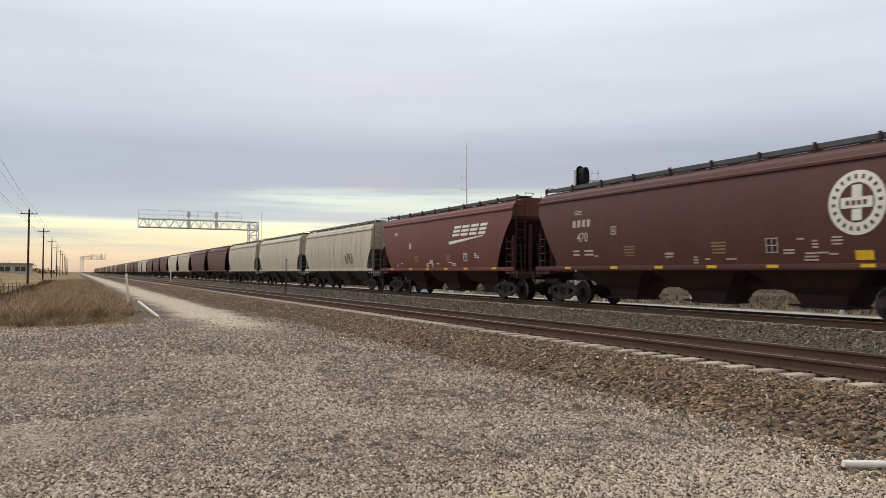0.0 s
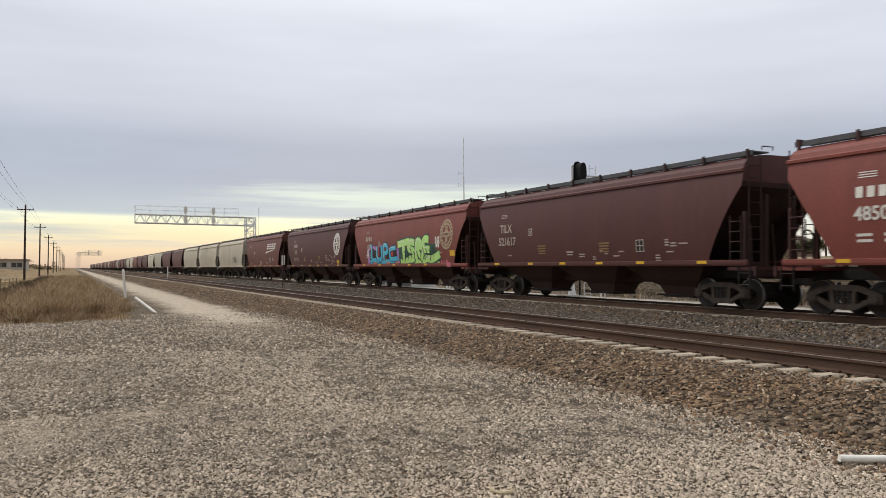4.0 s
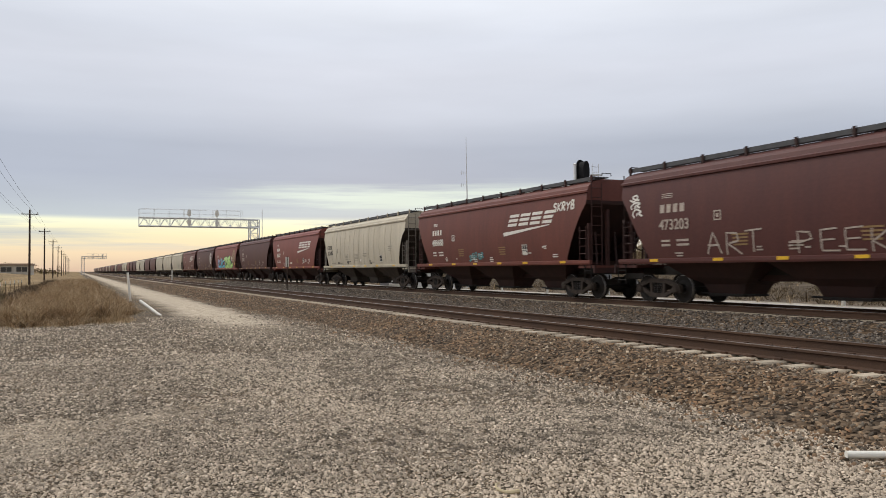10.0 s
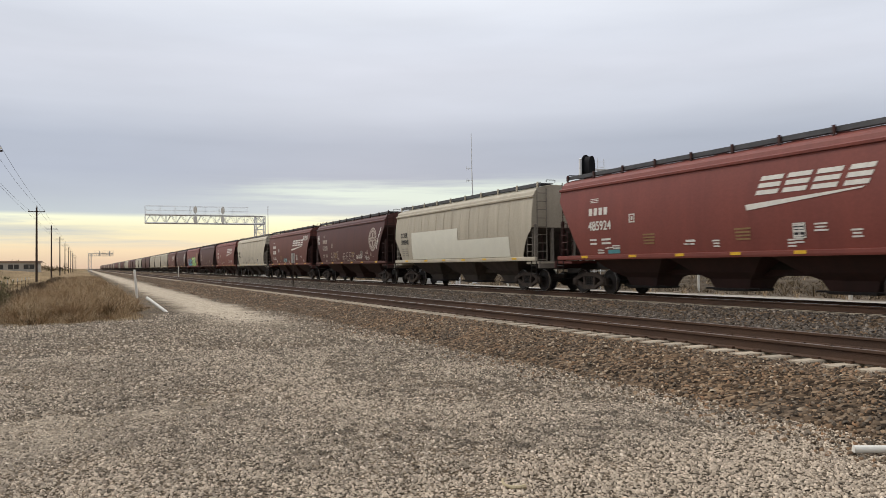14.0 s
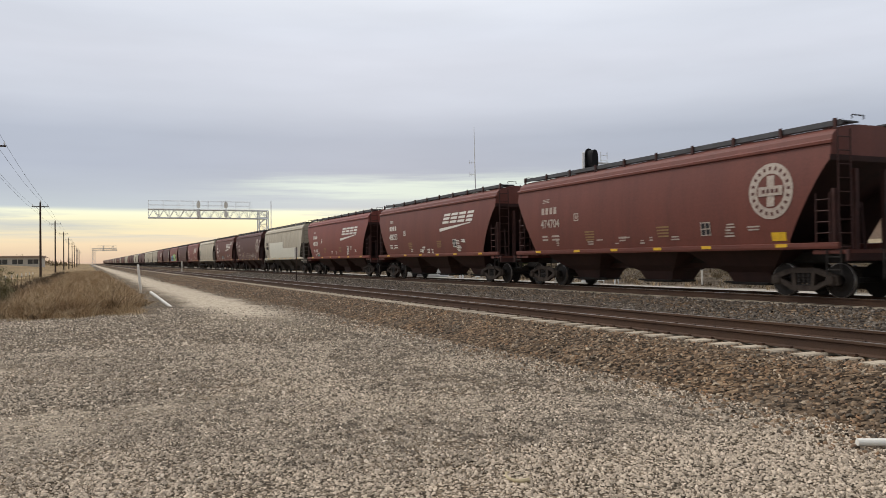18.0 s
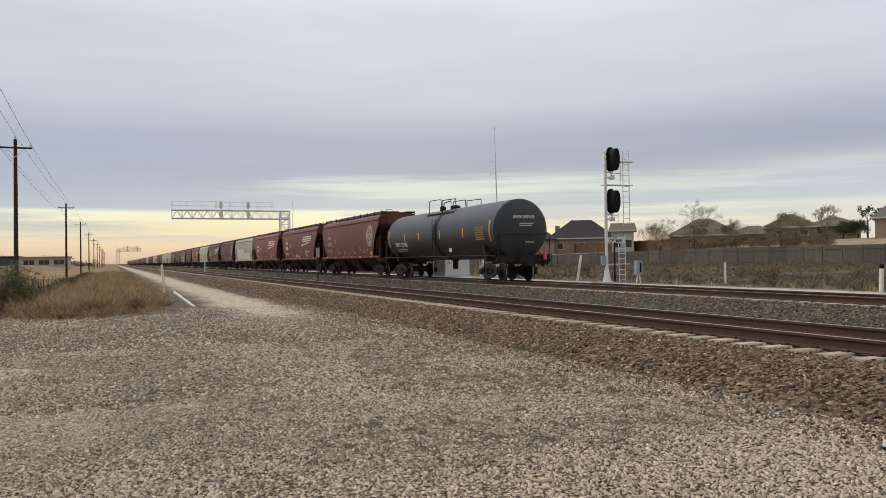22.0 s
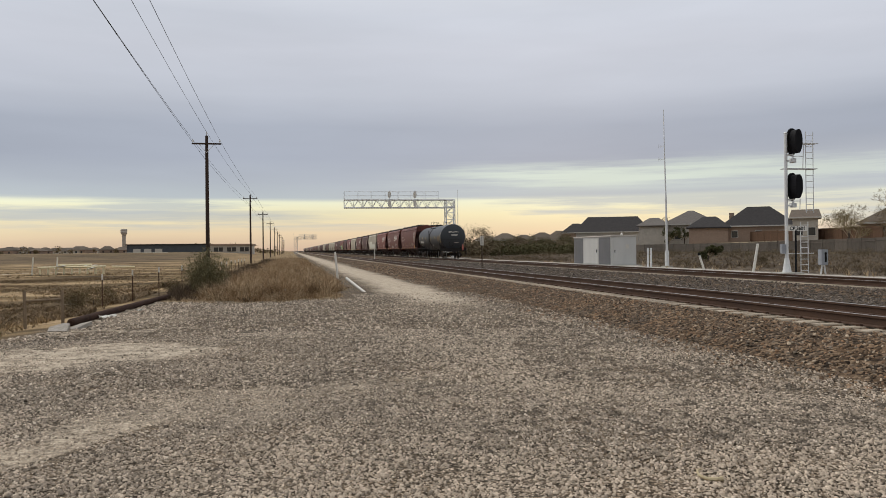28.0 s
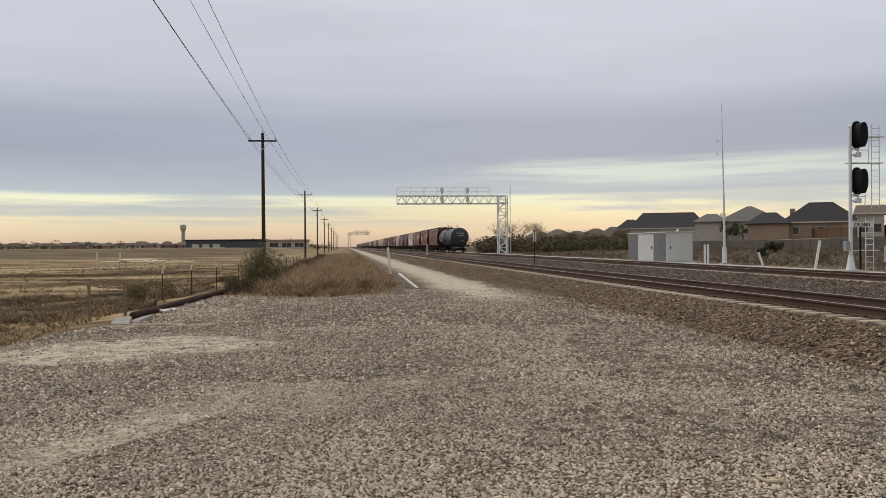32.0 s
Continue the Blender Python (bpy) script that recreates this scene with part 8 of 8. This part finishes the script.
def bareness(x, y):
    """How bare the dusty ground lies at each point, 0 to 1."""
    w = np.zeros(len(x))
    for cx, cy, rx, ry, ang, k in BARE:
        c, q = math.cos(radians(ang)), math.sin(radians(ang))
        dx, dy = x - cx + 0.2 * np.sin(y * 3.1) * np.sin(x * 2.3), y - cy + 0.3 * np.sin(x * 2.7)
        d = ((dx * c + dy * q) / rx) ** 2 + ((dy * c - dx * q) / ry) ** 2
        d = d + 0.25 * np.sin(x * 7.3 + y * 2.9) * np.sin(y * 5.7 - x * 3.1)
        w = np.maximum(w, k * np.clip((1.15 - d) / 0.4, 0, 1))
    return w


def scatter():
    rng = np.random.default_rng(12)
    # the yard's gravel, in rings from the near to the far
    xs, ys, ss = [], [], []
    for n, r0, r1, s0, s1 in ((84000, 4.8, 10.0, 0.0075, 0.0180), (76000, 10.0, 17.0, 0.0105, 0.022), (54000, 17.0, 31.0, 0.017, 0.030)):
        x, y = wedge(n, r0, r1, -27, 57, rng)
        k = (x < 6.3 + 2.6 * rng.random(n) ** 1.7) & ~((x < -4.9 - np.clip(19 - y, 0, 3) * 0.45 + 0.3 * np.sin(y)) & (y > 14)) & ~((y > 28) & (x < 2.2))
        lumps = np.array([noise.noise((a * 1.6, b * 1.1, 8.0)) + 0.7 * noise.noise((a * 4.5, b * 3.2, 2.0)) for a, b in zip(x, y)])
        k &= rng.random(n) > 0.92 * np.clip((y - 20.5) / 6.0, 0, 1) * np.exp(-((x - 4.9) / 1.15) ** 2)
        k &= rng.random(n) > 0.97 * bareness(x, y) * np.clip(0.92 - 0.8 * lumps, 0.2, 1.0)
        xs.append(x[k])
        ys.append(y[k])
        ss.append((s0 + (s1 - s0) * rng.random(n) ** 1.9)[k])
    x, y, s = np.concatenate(xs), np.concatenate(ys), np.concatenate(ss)
    z = np.array([ground_z(a, b) for a, b in zip(x, y)]) + s * 0.42
    # paler dusty stones gather in streaks and round the bare places
    w = np.array([noise.noise((a * 0.55, b * 0.38, 1.0)) + 0.6 * noise.noise((a * 1.9, b * 1.1, 5.0)) for a, b in zip(x, y)])
    pale = rng.random(len(x)) < np.clip(0.10 + 0.20 * np.exp(-((x - 2.6) / 2.0) ** 2) + 0.95 * np.exp(-((y - 4.9) / 1.5) ** 2) + 0.75 * w + 0.8 * bareness(x, y), 0.04, 0.92)
    fine = np.array([noise.noise((a * 4.2, b * 3.0, 11.0)) + 0.8 * noise.noise((a * 10.0, b * 7.0, 13.0)) for a, b in zip(x, y)])
    pale = pale | (rng.random(len(x)) < np.clip(0.8 * fine - 0.30 + 0.3 * w, 0, 0.7))
    dark = ~pale & (rng.random(len(x)) < np.clip(0.08 - 1.3 * fine, 0, 0.85) * (1 - 0.8 * np.exp(-((y - 4.9) / 1.4) ** 2)) * np.clip(0.6 + 0.22 * x, 0.5, 1.9))
    for k, m, lab in ((~pale & ~dark, STONE, "loose grey and brown angular gravel"), (pale, DUSTY, "loose pale dusty gravel"), (dark, DARKSTONE, "clumps of dark gravel")):
        stones("gravel", x[k], y[k], z[k], s[k], m, lab, rng)
    # pale broken rubble along the fallen pole
    n = 420
    x, y = -5.0 + 1.7 * rng.random(n) ** 1.5, 18.8 + 9.5 * rng.random(n)
    x += (y - 19) * 0.05
    s = 0.02 + 0.035 * rng.random(n) ** 2.5
    z = np.array([ground_z(a, b) for a, b in zip(x, y)]) + s * 0.2
    stones("rubble", x, y, z, s, DUSTY, "pale broken rubble beside the fallen pole", rng)
    # ballast shoulder and the bed of the near track
    n = 60000
    y = 3.5 + 82 * rng.random(n) ** 1.75
    x = 5.9 + rng.random(n) ** 0.8 * 6.0
    k = (np.arctan2(x, y) < 1.02) & (rng.random(n) < np.clip((x - 5.7 - 0.35 * np.sin(y * 0.9)) / 1.1, 0.12, 1.0))
    x, y = x[k], y[k]
    ph = np.abs(((y / TIE_STEP) + 0.5) % 1.0 - 0.5) * TIE_STEP
    on_tie = (np.abs(x - T1) < 1.31) & (ph < 0.125)
    near_rail = np.minimum(np.abs(x - T1 - 0.754), np.abs(x - T1 + 0.754)) < 0.10
    k = ~(on_tie | near_rail)
    x, y = x[k], y[k]
    s = (0.013 + 0.017 * rng.random(len(x)) ** 1.3) * (1 + np.clip(y - 30, 0, 60) * 0.014)
    z = np.array([max(bed_z(a), ground_z(a, b)) for a, b in zip(x, y)]) + s * 0.36
    stones("ballast_stones", x, y, z, s, BALLAST, "coarse brown and tan track ballast", rng)
    n = 30000
    y = 7 + 95 * rng.random(n) ** 1.5
    x = 11.9 + rng.random(n) * 5.9
    k = np.arctan2(x, y) < 1.02
    x, y = x[k], y[k]
    s = (0.020 + 0.024 * rng.random(len(x)) ** 1.3) * (1 + np.clip(y - 30, 0, 70) * 0.012)
    z = np.array([bed_z(a) for a in x]) + s * 0.36
    stones("grey_ballast", x, y, z, s, BALLAST2, "coarse dark grey ballast between the tracks", rng)


scatter()


# ---------------- what moves ----------------
SPEED = ((0, 10.60), (5, 10.45), (10, 10.32), (16.5, 10.15), (20, 9.80), (24, 9.62), (32, 9.50))


def travel():
    """(seconds, metres run since the start) from the speed table."""
    rows, s, last = [(0.0, 0.0)], 0.0, None
    for i in range(1, 65):
        t0, t1 = (i - 1) * 0.5, i * 0.5
        v = []
        for t in (t0, t1):
            for (a, va), (b, vb) in zip(SPEED, SPEED[1:]):
                if a <= t <= b:
                    v.append(va + (vb - va) * (t - a) / (b - a))
                    break
        s += 0.5 * (v[0] + v[1]) / 2
        if i % 4 == 0:
            rows.append((t1, s))
    return rows, s


def motions():
    rows, _ = travel()
    # metres run by 16.5 s
    a = [r for r in rows if r[0] == 16.0][0]
    s165 = a[1] + 0.5 * 10.16
    for car, y in CARS:
        walk(car, [(t, pose(T2, y + s - s165, RAILTOP)) for t, s in rows])

    # wheels roll under the cars that pass nearest
    fine = [(0.0, 0.0)]
    while fine[-1][0] < 32.0:
        t = min(32.0, fine[-1][0] + 0.06)
        for (a, sa), (b, sb) in zip(rows, rows[1:]):
            if a <= t <= b:
                fine.append((t, sa + (sb - sa) * (t - a) / (b - a)))
                break
    for car, y in CARS:
        if y < Y0 + 9.5 * PITCH:
            for ws in [o for o in car.children if o.name.startswith("wheelset")]:
                c = ws.matrix_basis.translation.copy()
                walk(ws, [(t, pose(c.x, c.y, c.z, -math.degrees(s / 0.457) % 360, 0, 0)) for t, s in fine])


motions()
